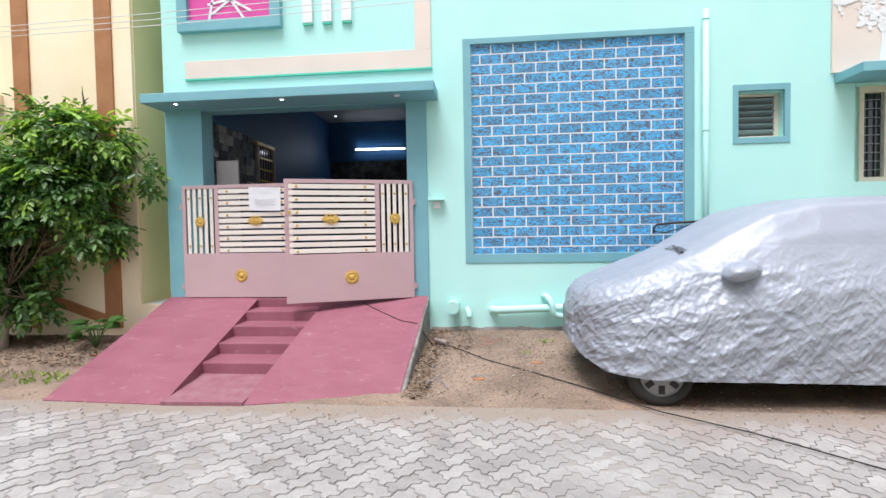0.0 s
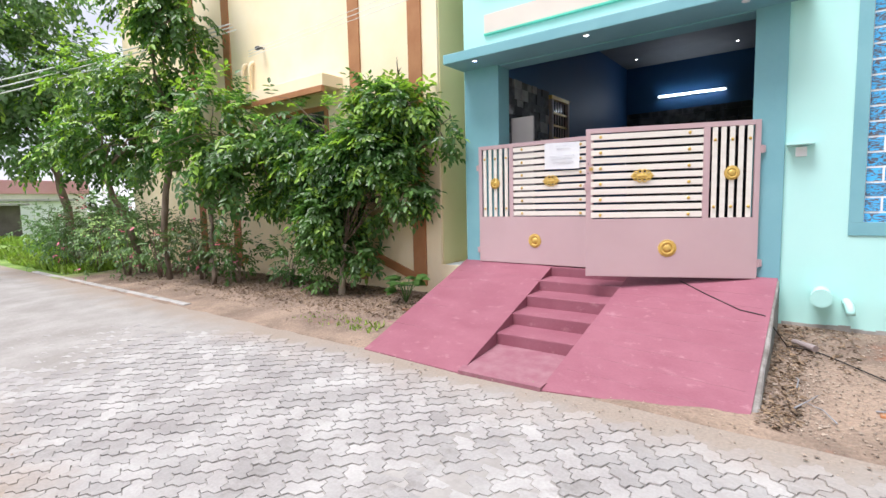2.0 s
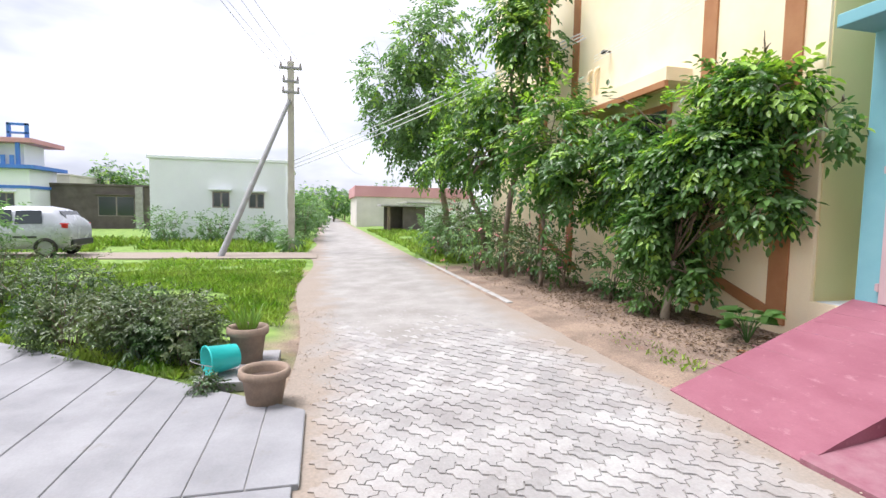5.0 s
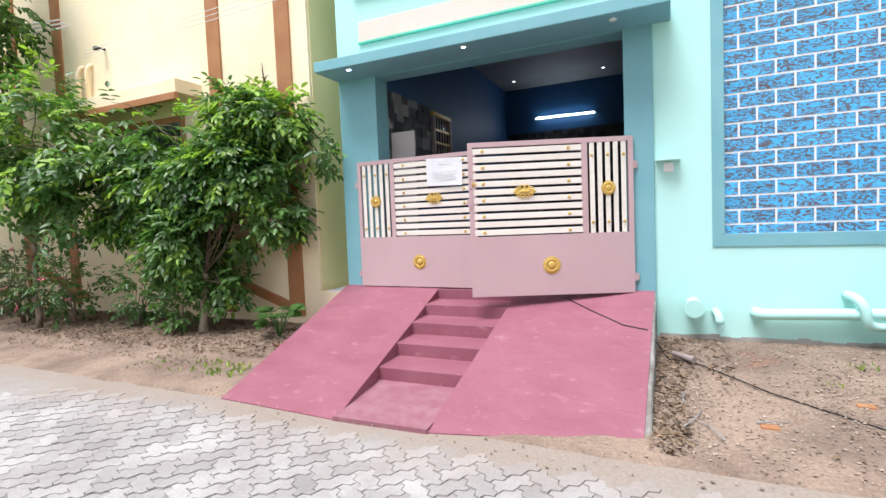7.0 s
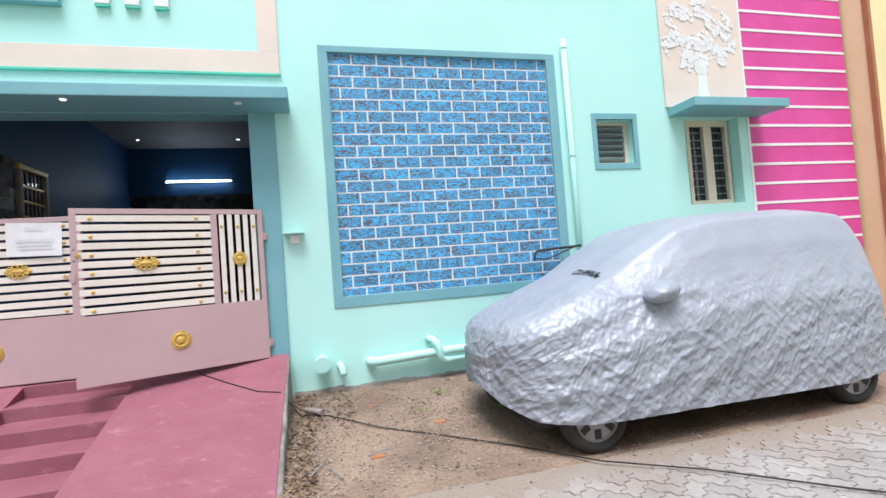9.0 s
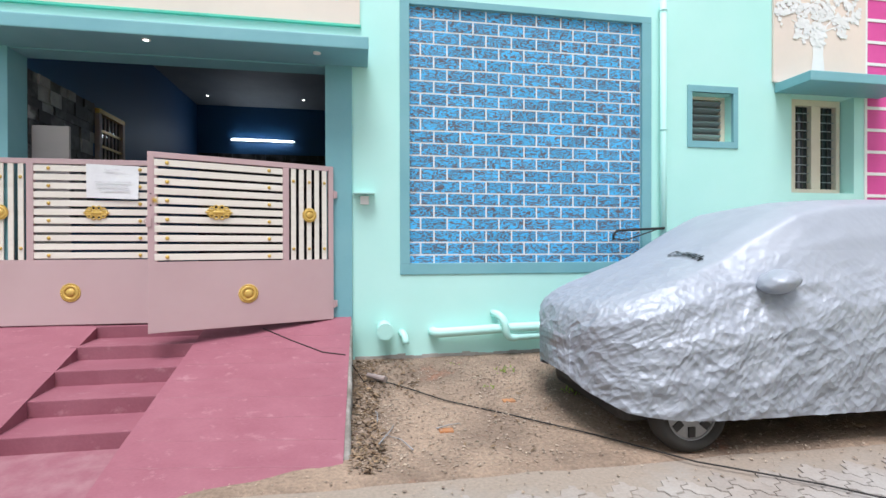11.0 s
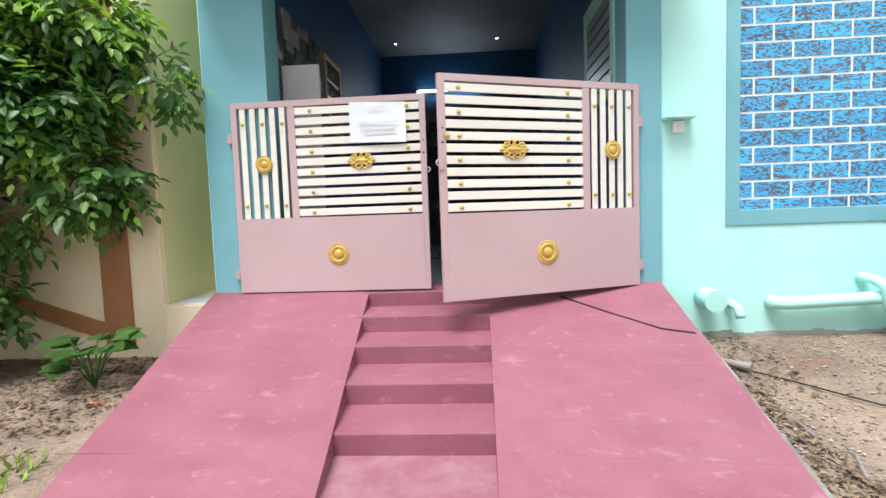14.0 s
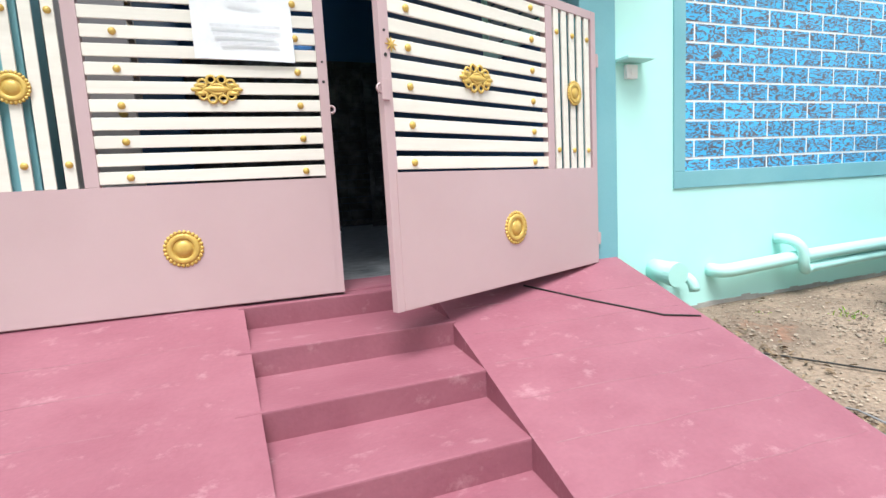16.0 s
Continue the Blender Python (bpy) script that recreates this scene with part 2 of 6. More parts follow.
M_FRAMEW = mat("cream_window_frame", (0.72, 0.64, 0.52), (0.66, 0.58, 0.47), rough=0.5, fine=90, bump=0.05, grain=0.05)
M_DARKGLASS = glassmat("dark_window_glass", (0.02, 0.03, 0.035))
M_LOUVRE = glassmat("louvre_glass", (0.22, 0.26, 0.27), 0.35)
M_TUBE = glow("fluorescent_tube_light", (0.85, 0.95, 1.0), 4.0)
M_SPOT = glow("downlight_lens", (1.0, 0.97, 0.92), 2.6)
M_SPOTB = glow("blue_downlight_lens", (0.30, 0.42, 1.0), 9.0)
M_PAPER = mat("white_paper", (0.80, 0.82, 0.84), (0.75, 0.77, 0.80), rough=0.7, scale=9, fine=60, bump=0.15, dist=0.004, grain=0.03)
M_INK = mat("grey_print", (0.74, 0.755, 0.79), rough=0.8, fine=60, bump=0.0)
M_PAVER = mat("concrete_paver", (0.37, 0.36, 0.345), (0.28, 0.265, 0.255), rough=0.85, scale=1.9, fine=55, bump=0.45, dist=0.005, objrand=0.14, island=0.0, grain=0.2, wear=((0.20, 0.185, 0.17), 2.6, 0.56, 0.74))
M_PAVERS = mat("concrete_pavers", (0.37, 0.36, 0.345), (0.28, 0.265, 0.255), rough=0.85, scale=1.9, fine=55, bump=0.45, dist=0.005, island=0.14, grain=0.2, wear=((0.20, 0.185, 0.17), 2.6, 0.56, 0.74))
for m_ in (M_PAVER, M_PAVERS):
    dusted(m_, (0.30, 0.25, 0.21), 1.6, 3.85, 0.65)
M_SLAB = mat("pale_concrete_slab", (0.29, 0.29, 0.30), (0.22, 0.22, 0.23), rough=0.85, scale=1.8, fine=60, bump=0.3, dist=0.004, grain=0.1, wear=((0.22, 0.21, 0.20), 2.2, 0.60, 0.72))
M_WIRE = mat("black_cable", (0.015, 0.014, 0.014), rough=0.6, fine=60, bump=0.0)
M_WIREW = mat("pale_service_wire", (0.74, 0.75, 0.75), rough=0.6, fine=60, bump=0.0)
M_STONEL = mat("pale_stone_cladding", (0.34, 0.34, 0.34), (0.22, 0.22, 0.23), rough=0.6, scale=6, fine=60, bump=0.3, grain=0.2)
M_STONE2 = mat("black_stone_cladding", (0.025, 0.025, 0.028), (0.10, 0.10, 0.105), rough=0.55, scale=3.5, fine=60, bump=0.3, lo=0.45, hi=0.62, objrand=0.35, grain=0.2)
M_STONE = mat("dark_stone_cladding", (0.04, 0.038, 0.04), (0.26, 0.26, 0.27), rough=0.6, scale=3.5, fine=60, bump=0.3, lo=0.45, hi=0.62, objrand=0.35, grain=0.2)
M_FLOORIN = mat("dark_patterned_floor_tile", (0.10, 0.11, 0.12), (0.30, 0.31, 0.33), rough=0.3, scale=14, fine=60, bump=0.1, lo=0.45, hi=0.55, stretch=(0.5, 2, 1))
M_DOORG = mat("pale_grey_door_paint", (0.46, 0.42, 0.42), (0.42, 0.38, 0.38), rough=0.5, fine=80, bump=0.05, grain=0.04)
M_DOORIN = mat("grey_brown_door", (0.30, 0.25, 0.24), rough=0.5, fine=60, bump=0.05)


# ---- geometry helpers ----
def bx(bm, lo, hi, bev=0.0, rot=None):
    r = bmesh.ops.create_cube(bm, size=1.0)
    v = r["verts"]
    size = [max(hi[i] - lo[i], 1e-4) for i in range(3)]
    mid = [(hi[i] + lo[i]) / 2 for i in range(3)]
    bmesh.ops.scale(bm, verts=v, vec=size)
    if bev:
        e = list({e for q in v for e in q.link_edges})
        v = bmesh.ops.bevel(bm, geom=e, offset=bev, segments=2, affect="EDGES", profile=0.6)["verts"]
        v = list({q for f in {f for q in v for f in q.link_faces} for q in f.verts})
    if rot:
        bmesh.ops.transform(bm, matrix=rot, verts=v)
    bmesh.ops.translate(bm, verts=v, vec=mid)
    return bm


def cyl(bm, p0, p1, r0, r1=None, n=16):
    p0, p1 = Vector(p0), Vector(p1)
    d = p1 - p0
    r = bmesh.ops.create_cone(bm, segments=n, radius1=r0, radius2=r0 if r1 is None else r1, depth=d.length, cap_ends=True)
    m = Matrix.Translation((p0 + p1) / 2) @ d.to_track_quat("Z", "Y").to_matrix().to_4x4()
    bmesh.ops.transform(bm, matrix=m, verts=r["verts"])
    return bm


def ball(bm, c, r, sc=(1, 1, 1), u=14, v=8):
    q = bmesh.ops.create_uvsphere(bm, u_segments=u, v_segments=v, radius=r)["verts"]
    bmesh.ops.transform(bm, matrix=Matrix.Translation(c) @ Matrix.Diagonal((*sc, 1)), verts=q)
    return bm


def ring(bm, c, R, r, axis="y", n=24, k=8, sc=(1, 1, 1), wob=0.0, teeth=0):
    """A torus with its axis along y, bumpy where teeth are given."""
    rows = []
    for i in range(n):
        a = 2 * math.pi * i / n
        rr = r * (1 + wob * math.cos(teeth * a))
        rows.append([bm.verts.new((c[0] + sc[0] * (R + rr * math.cos(b)) * math.cos(a), c[1] + sc[1] * rr * math.sin(b), c[2] + sc[2] * (R + rr * math.cos(b)) * math.sin(a))) for b in (2 * math.pi * j / k for j in range(k))])
    for i in range(n):
        for j in range(k):
            bm.faces.new((rows[i][j], rows[(i + 1) % n][j], rows[(i + 1) % n][(j + 1) % k], rows[i][(j + 1) % k]))
    return bm


def tube(bm, pts, r, n=10, taper=None):
    pts = [Vector(p) for p in pts]
    rows = []
    for i, p in enumerate(pts):
        d = (pts[min(i + 1, len(pts) - 1)] - pts[max(i - 1, 0)]).normalized()
        q = d.to_track_quat("Z", "Y")
        rr = r if taper is None else r + (taper - r) * i / (len(pts) - 1)
        rows.append([bm.verts.new(p + q @ Vector((rr * math.cos(2 * math.pi * j / n), rr * math.sin(2 * math.pi * j / n), 0))) for j in range(n)])
    for a, b in zip(rows, rows[1:]):
        for j in range(n):
            bm.faces.new((a[j], a[(j + 1) % n], b[(j + 1) % n], b[j]))
    bm.faces.new(rows[0][::-1])
    bm.faces.new(rows[-1])
    return bm


def mesh_of(bm, material, smooth=False, name="mesh"):
    bmesh.ops.recalc_face_normals(bm, faces=bm.faces)
    me = bpy.data.meshes.new(name)
    bm.to_mesh(me)
    bm.free()
    me.materials.append(material)
    if smooth:
        for f in me.polygons:
            f.use_smooth = True
    return me


def part(name, bm, material, parent=None, label="", smooth=False):
    ob = new(name, mesh_of(bm, material, smooth, name))
    if parent is not None:
        ob.parent = parent
    if label:
        ob["label"] = label
    return ob


def thing(name, loc, label, category, group="", kind=""):
    e = new(name)
    e.empty_display_size = 0.1
    e.location = loc
    return tagged(e, label, category, group, kind)


def solid(name, bm, material, label, category="", group="", kind="structure", smooth=False):
    return tagged(part(name, bm, material, smooth=smooth), label, category, group, kind)


def nb():
    return bmesh.new()


def smooth01(a, b, x):
    t = min(max((x - a) / (b - a), 0.0), 1.0)
    return t * t * (3 - 2 * t)


def gz(x, y):
    """Height of the ground: the lane is level, the verge rises to the house."""
    lane = 0.10 * smooth01(1.3, 4.4, y)
    right = lane + 0.22 * smooth01(4.3, 6.9, y)
    left = lane + 0.11 * smooth01(4.5, 6.7, y)
    k = smooth01(-4.6, -1.2, x)
    return left * (1 - k) + right * k


# ---- ground ----
def axis_steps(lo, hi, step, far):
    near = list(np.arange(lo, hi + 1e-6, step))
    out, d, x = [], step, lo
    while x > -far:
        d *= 1.35
        x -= d
        out.insert(0, x)
    tail, d, x = [], step, hi
    while x < far:
        d *= 1.35
        x += d
        tail.append(x)
    return out + near + tail


def ground_sheet():
    xs, ys = axis_steps(-15, 9, 0.14, 600), axis_steps(-4, 7.6, 0.14, 600)
    verts = []
    for y in ys:
        for x in xs:
            z = gz(x, y)
            if 4.3 < y < 7.6 and -15 < x < 9:
                z += 0.018 * noise.noise((x * 2.2, y * 2.2, 0)) + 0.010 * noise.noise((x * 7, y * 7, 3)) + 0.006
            elif y < 0.9 or (x < -15 and not 0.8 < y < 4.7):
                z += -0.02 + 0.03 * noise.noise((x * 0.9, y * 0.9, 5))
            else:
                z -= 0.03
            verts.append((x, y, z))
    w = len(xs)
    faces = [(j * w + i, j * w + i + 1, (j + 1) * w + i + 1, (j + 1) * w + i) for j in range(len(ys) - 1) for i in range(w - 1)]
    me = bpy.data.meshes.new("ground")
    me.from_pydata(verts, [], faces)
    for f in me.polygons:
        f.use_smooth = True
    return me


def ground_material():
    m = mat("earth_and_grass", (0.31, 0.23, 0.17), (0.17, 0.125, 0.095), rough=0.95, scale=1.6, fine=38, bump=0.8, dist=0.02, grain=0.5, lo=0.35, hi=0.65, wear=((0.26, 0.125, 0.08), 1.6, 0.60, 0.74))
    n, l = m.node_tree.nodes, m.node_tree.links
    p = n["Principled BSDF"]
    earth = p.inputs["Base Color"].links[0].from_socket
    geo = n.new("ShaderNodeNewGeometry")
    sep = n.new("ShaderNodeSeparateXYZ")
    l.new(geo.outputs["Position"], sep.inputs["Vector"])
    spread = n.new("ShaderNodeTexNoise")
    spread.inputs["Scale"].default_value, spread.inputs["Detail"].default_value = 0.9, 5
    l.new(geo.outputs["Position"], spread.inputs["Vector"])
    edge = n.new("ShaderNodeMath")
    edge.operation = "MULTIPLY_ADD"
    edge.inputs[1].default_value = 1.6
    l.new(spread.outputs["Fac"], edge.inputs[0])
    l.new(sep.outputs["Y"], edge.inputs[2])
    side = n.new("ShaderNodeMapRange")
    side.inputs["From Min"].default_value, side.inputs["From Max"].default_value = 1.3, 1.9
    side.inputs["To Min"].default_value, side.inputs["To Max"].default_value = 1, 0
    l.new(edge.outputs["Value"], side.inputs["Value"])
    edge2 = n.new("ShaderNodeMath")
    edge2.operation = "MULTIPLY_ADD"
    edge2.inputs[1].default_value = 4.0
    l.new(spread.outputs["Fac"], edge2.inputs[0])
    l.new(sep.outputs["X"], edge2.inputs[2])
    west = n.new("ShaderNodeMapRange")
    west.inputs["From Min"].default_value, west.inputs["From Max"].default_value = -13.5, -11.5
    west.inputs["To Min"].default_value, west.inputs["To Max"].default_value = 1, 0
    l.new(edge2.outputs["Value"], west.inputs["Value"])
    either = n.new("ShaderNodeMath")
    either.operation = "MAXIMUM"
    l.new(side.outputs["Result"], either.inputs[0])
    l.new(west.outputs["Result"], either.inputs[1])
    green = n.new("ShaderNodeTexNoise")
    green.inputs["Scale"].default_value, green.inputs["Detail"].default_value = 2.5, 6
    l.new(geo.outputs["Position"], green.inputs["Vector"])
    cr = n.new("ShaderNodeValToRGB")
    cr.color_ramp.elements[0].position, cr.color_ramp.elements[0].color = 0.3, (0.10, 0.19, 0.035, 1)
    cr.color_ramp.elements[1].position, cr.color_ramp.elements[1].color = 0.7, (0.25, 0.36, 0.085, 1)
    l.new(green.outputs["Fac"], cr.inputs["Fac"])
    mx = n.new("ShaderNodeMix")
    mx.data_type = "RGBA"
    l.new(either.outputs["Value"], mx.inputs["Factor"])
    l.new(earth, mx.inputs["A"])
    l.new(cr.outputs["Color"], mx.inputs["B"])
    l.new(mx.outputs["Result"], p.inputs["Base Color"])
    return m


gme = ground_sheet()
gme.materials.append(ground_material())
ground = tagged(new("ground", gme), "sandy brown earth and green grass field", "ground", kind="structure")


def strip(x0, x1, ylo, yhi, lift, nx, ny):
    """A sheet over the ground between two lines y = ylo(x) and y = yhi(x)."""
    bm = nb()
    g = []
    for i in range(nx + 1):
        x = x0 + (x1 - x0) * i / nx
        a, b = ylo(x), yhi(x)
        g.append([bm.verts.new((x, y, gz(x, y) + lift)) for y in (a + (b - a) * j / ny for j in range(ny + 1))])
    for i in range(nx):
        for j in range(ny):
            bm.faces.new((g[i][j], g[i + 1][j], g[i + 1][j + 1], g[i][j + 1]))
    return bm


M_ROAD = dusted(mat("dusty_paved_lane", (0.33, 0.315, 0.295), (0.25, 0.235, 0.215), rough=0.9, scale=1.5, fine=30, bump=0.4, dist=0.006, grain=0.16), (0.28, 0.23, 0.185), 1.45, 3.9)
road = solid("road", strip(-260, 12, lambda x: 1.0 + 0.12 * math.sin(x * 0.7), lambda x: 4.45 + 0.06 * math.sin(x * 0.9) if x > -12 else 4.4, -0.0095, 900, 26), M_ROAD, "grey dusty lane bedding between interlocking pavers", "road", smooth=True)
cross = nb()
bx(cross, (-20.0, -60, -0.05), (-17.75, 1.2, 0.02))
solid("road_2", cross, M_ROAD, "narrow pale concrete side road across the field", "road")

# ---- the house front ----
FY = 6.7
PX0, PX1, PZ0, PZ1 = -0.377, 2.60, 1.226, 4.235
w = nb()
for lo, hi in [((-4.66, 0.0), (-4.1, 7.2)), ((-4.1, 3.445), (-1.15, 7.2)), ((-1.15, 0), (PX0 + 0.02, 7.2)), ((PX0 + 0.02, 0), (PX1 - 0.02, PZ0 + 0.02)), ((PX0 + 0.02, PZ1 - 0.02), (PX1 - 0.02, 7.2)), ((PX1 - 0.02, 0), (3.13, 7.2)), ((3.13, 0), (3.72, 2.80)), ((3.13, 3.39), (3.72, 7.2)), ((3.72, 0), (4.53, 7.2)), ((4.53, 0), (5.46, 2.2)), ((4.53, 3.43), (5.46, 7.2)), ((5.46, 0), (5.62, 7.2))]:
    bx(w, (lo[0], FY, lo[1]), (hi[0], FY + 0.25, hi[1]))
solid("wall_front", w, M_MINT, "mint green painted plaster house front", "wall")
w = nb()
bx(w, (5.62, FY, 0), (7.62, FY + 0.25, 7.2))
pinkwall = solid("wall_pink", w, M_PINK, "magenta painted house wall with white grooved stripes", "wall")
for k in range(23):
    z = 0.738 + 0.2835 * k
    s = nb()
    bx(s, (5.64, FY - 0.008, z), (7.62, FY + 0.02, z + 0.04), 0.003)
    part("stripe", s, M_WHITE, pinkwall)
s = nb()
bx(s, (5.61, FY - 0.012, 0.3), (5.65, FY + 0.02, 7.2), 0.003)
part("stripe", s, M_WHITE, pinkwall)
w = nb()
bx(w, (-4.66, FY + 0.25, 0), (-4.41, 13.2, 7.2))
bx(w, (7.37, FY + 0.25, 0), (7.62, 13.2, 7.2))
bx(w, (-4.41, 12.95, 0), (7.37, 13.2, 7.2))
solid("wall_rear", w, M_MINT, "mint green side and rear walls of the house", "wall")
w = nb()
bx(w, (-4.66, FY, 7.2), (7.62, 13.2, 7.4))
solid("roof_slab", w, M_MINT, "flat roof slab of the mint house", "roof")

# pillars
for name, x0, x1 in (("pillar_1", -4.64, -4.09), ("pillar_2", -1.162, -0.885)):
    w = nb()
    bx(w, (x0, FY - 0.03, 0.3), (x1, FY + 0.26, 3.45), 0.008)
    solid(name, w, M_TEAL, "teal painted square gate pillar", "pillar")
# canopy
w = nb()
bx(w, (-4.66, 6.2, 3.44), (-0.72, FY - 0.002, 3.565), 0.01)
canopy = solid("canopy", w, M_TEAL, "teal concrete canopy slab above the gate", "canopy", kind="structure")
w = nb()
bx(w, (-4.088, FY - 0.001, 3.43), (-1.164, FY + 0.262, 3.444))
solid("lintel", w, M_TEAL, "teal painted lintel over the gate opening", "lintel")
# beige band with green line
w = nb()
bx(w, (-4.31, FY - 0.02, 3.885), (-0.80, FY, 4.13), 0.004)
bx(w, (-1.02, FY - 0.02, 4.13), (-0.80, FY, 6.6), 0.004)
solid("trim", w, M_BEIGE, "pale beige raised band on the house front", "trim")
w = nb()
bx(w, (-4.31, FY - 0.032, 3.858), (-0.79, FY, 3.885), 0.004)
solid("trim_2", w, M_GREEN, "thin bright green line under the beige band", "trim")
# upper window with a magenta panel
uw = thing("window_upper", (-3.62, FY, 4.52), "upper window with teal frame and magenta panel", "window", kind="structure")
w = nb()
for lo, hi in [((-4.37, 4.52), (-2.87, 4.67)), ((-4.37, 5.85), (-2.87, 6.0)), ((-4.37, 4.67), (-4.22, 5.85)), ((-3.02, 4.67), (-2.87, 5.85))]:
    bx(w, (lo[0], FY - 0.09, lo[1]), (hi[0], FY - 0.001, hi[1]), 0.006)
o = part("window_frame", w, M_TEAL)
o.parent = uw
o.matrix_parent_inverse = Matrix.Translation((3.62, -FY, -4.52))
w = nb()
bx(w, (-4.22, FY - 0.03, 4.67), (-3.02, FY - 0.002, 5.85))
o = part("panel", w, M_PINK)
o.parent = uw
o.matrix_parent_inverse = Matrix.Translation((3.62, -FY, -4.52))
for ang in (78, 150, 125, 35, 10):
    w = nb()
    c = Vector((-3.86 if ang == 78 else -3.6, FY - 0.036, 4.95))
    d = Vector((math.cos(radians(ang)), 0, math.sin(radians(ang)))) * 0.42
    bx(w, (c.x - 0.34, c.y - 0.005, c.z - 0.016), (c.x + 0.34, c.y + 0.005, c.z + 0.016), rot=Matrix.Rotation(-radians(ang), 4, "Y"))
    o = part("glazing_bar", w, M_WHITE)
    o.parent = uw
    o.matrix_parent_inverse = Matrix.Translation((3.62, -FY, -4.52))
for k in range(3):
    w = nb()
    bx(w, (-2.57 + 0.275 * k, FY - 0.05, 4.56), (-2.43 + 0.275 * k, FY, 6.0), 0.006)
    bar = tagged(part("wall_bar", w, M_WHITE), "white upright decorative bar on the wall", "trim", "bars beside the upper window", "structure")
    g = nb()
    bx(g, (-2.565 + 0.275 * k, FY - 0.045, 4.535), (-2.435 + 0.275 * k, FY, 4.56))
    part("bar_end", g, M_GREEN, bar, "green underside")

# blue brick panel
pf = thing("brick_panel", (1.12, FY, 1.22), "blue and brown painted brick relief panel with teal frame", "wall panel", kind="structure")
BL, BR, BB, BT = 0.105, 0.12, 0.12, 0.075


def under(o, parent):
    o.parent = parent
    o.matrix_parent_inverse = Matrix.Translation(-parent.location)
    return o


for lo, hi in [((PX0, PZ0), (PX1, PZ0 + BB)), ((PX0, PZ1 - BT), (PX1, PZ1)), ((PX0, PZ0 + BB), (PX0 + BL, PZ1 - BT)), ((PX1 - BR, PZ0 + BB), (PX1, PZ1 - BT))]:
    w = nb()
    bx(w, (lo[0], FY - 0.012, lo[1]), (hi[0], FY + 0.06, hi[1]), 0.004)
    under(part("frame_bar", w, M_TEAL), pf)
w = nb()
bx(w, (PX0 + 0.02, FY + 0.034, PZ0 + 0.02), (PX1 - 0.02, FY + 0.24, PZ1 - 0.02))
under(part("mortar", w, M_WHITE, label="white painted mortar joints"), pf)


def brick_mesh(length, high):
    bm = nb()
    bx(bm, (-length / 2, -0.002, -high / 2), (length / 2, 0.006, high / 2))
    return mesh_of(bm, M_BRICK, name="brick")


RH, LB, JT = 0.1364, 0.2965, 0.018
bx0, bx1, bz0, bz1 = PX0 + BL + 0.006, PX1 - BR - 0.006, PZ0 + BB + 0.004, PZ1 - BT - 0.004
cache = {}
for r in range(-1, 20):
    x = -0.148 - 2 * LB + (LB / 2 if r % 2 else 0.0)
    z0, z1 = max(1.44 + RH * r + JT / 2, bz0), min(1.44 + RH * (r + 1) - JT / 2, bz1)
    while x < bx1:
        a, b = max(x + JT / 2, bx0), min(x + LB - JT / 2, bx1)
        if b - a > 0.012:
            key = (round(b - a, 3), round(z1 - z0, 3))
            if key not in cache:
                cache[key] = brick_mesh(b - a, z1 - z0)
            o = new("brick", cache[key])
            o.location = ((a + b) / 2, FY + 0.0335 - random.uniform(0, 0.0015), (z0 + z1) / 2)
            under(o, pf)
        x += LB

# small louvred window
lw = thing("window_1", (3.42, FY, 2.72), "small louvred window in a teal recess", "window", kind="structure")
for lo, hi in [((3.075, 2.72), (3.765, 2.80)), ((3.075, 3.39), (3.765, 3.47)), ((3.075, 2.80), (3.14, 3.39)), ((3.70, 2.80), (3.765, 3.39))]:
    w = nb()
    bx(w, (lo[0], FY - 0.012, lo[1]), (hi[0], FY + 0.03, hi[1]), 0.004)
    under(part("surround", w, M_TEAL), lw)
for lo, hi in [((3.13, 2.80), (3.72, 2.84)), ((3.13, 3.35), (3.72, 3.39)), ((3.13, 2.84), (3.17, 3.35)), ((3.66, 2.84), (3.72, 3.35))]:
    w = nb()
    bx(w, (lo[0], FY + 0.16, lo[1]), (hi[0], FY + 0.22, hi[1]), 0.004)
    under(part("window_frame", w, M_FRAMEW), lw)
for k in range(6):
    w = nb()
    bx(w, (3.17, -0.05, -0.004), (3.66, 0.05, 0.004), rot=Matrix.Rotation(radians(-38), 4, "X"))
    bmesh.ops.translate(w, verts=w.verts, vec=(0, FY + 0.19, 2.885 + 0.082 * k))
    under(part("louvre", w, M_LOUVRE), lw)
w = nb()
bx(w, (3.1, FY + 0.255, 2.75), (3.75, FY + 0.27, 3.45))
under(part("backing", w, M_BLACK), lw)

# window with two casements, set back under its own sunshade
w2 = thing("window_2", (5.07, FY, 2.2), "narrow cream framed window with dark glass and grille", "window", kind="structure")
for lo, hi in [((4.70, 2.2), (5.44, 2.27)), ((4.70, 3.35), (5.44, 3.43)), ((4.70, 2.27), (4.76, 3.35)), ((5.38, 2.27), (5.44, 3.35)), ((5.00, 2.27), (5.14, 3.35))]:
    w = nb()
    bx(w, (lo[0], FY + 0.17, lo[1]), (hi[0], FY + 0.25, hi[1]), 0.005)
    under(part("window_frame", w, M_FRAMEW), w2)
w = nb()
bx(w, (4.531, FY + 0.21, 2.2), (4.70, FY + 0.25, 3.43))
under(part("reveal", w, M_MINT), w2)
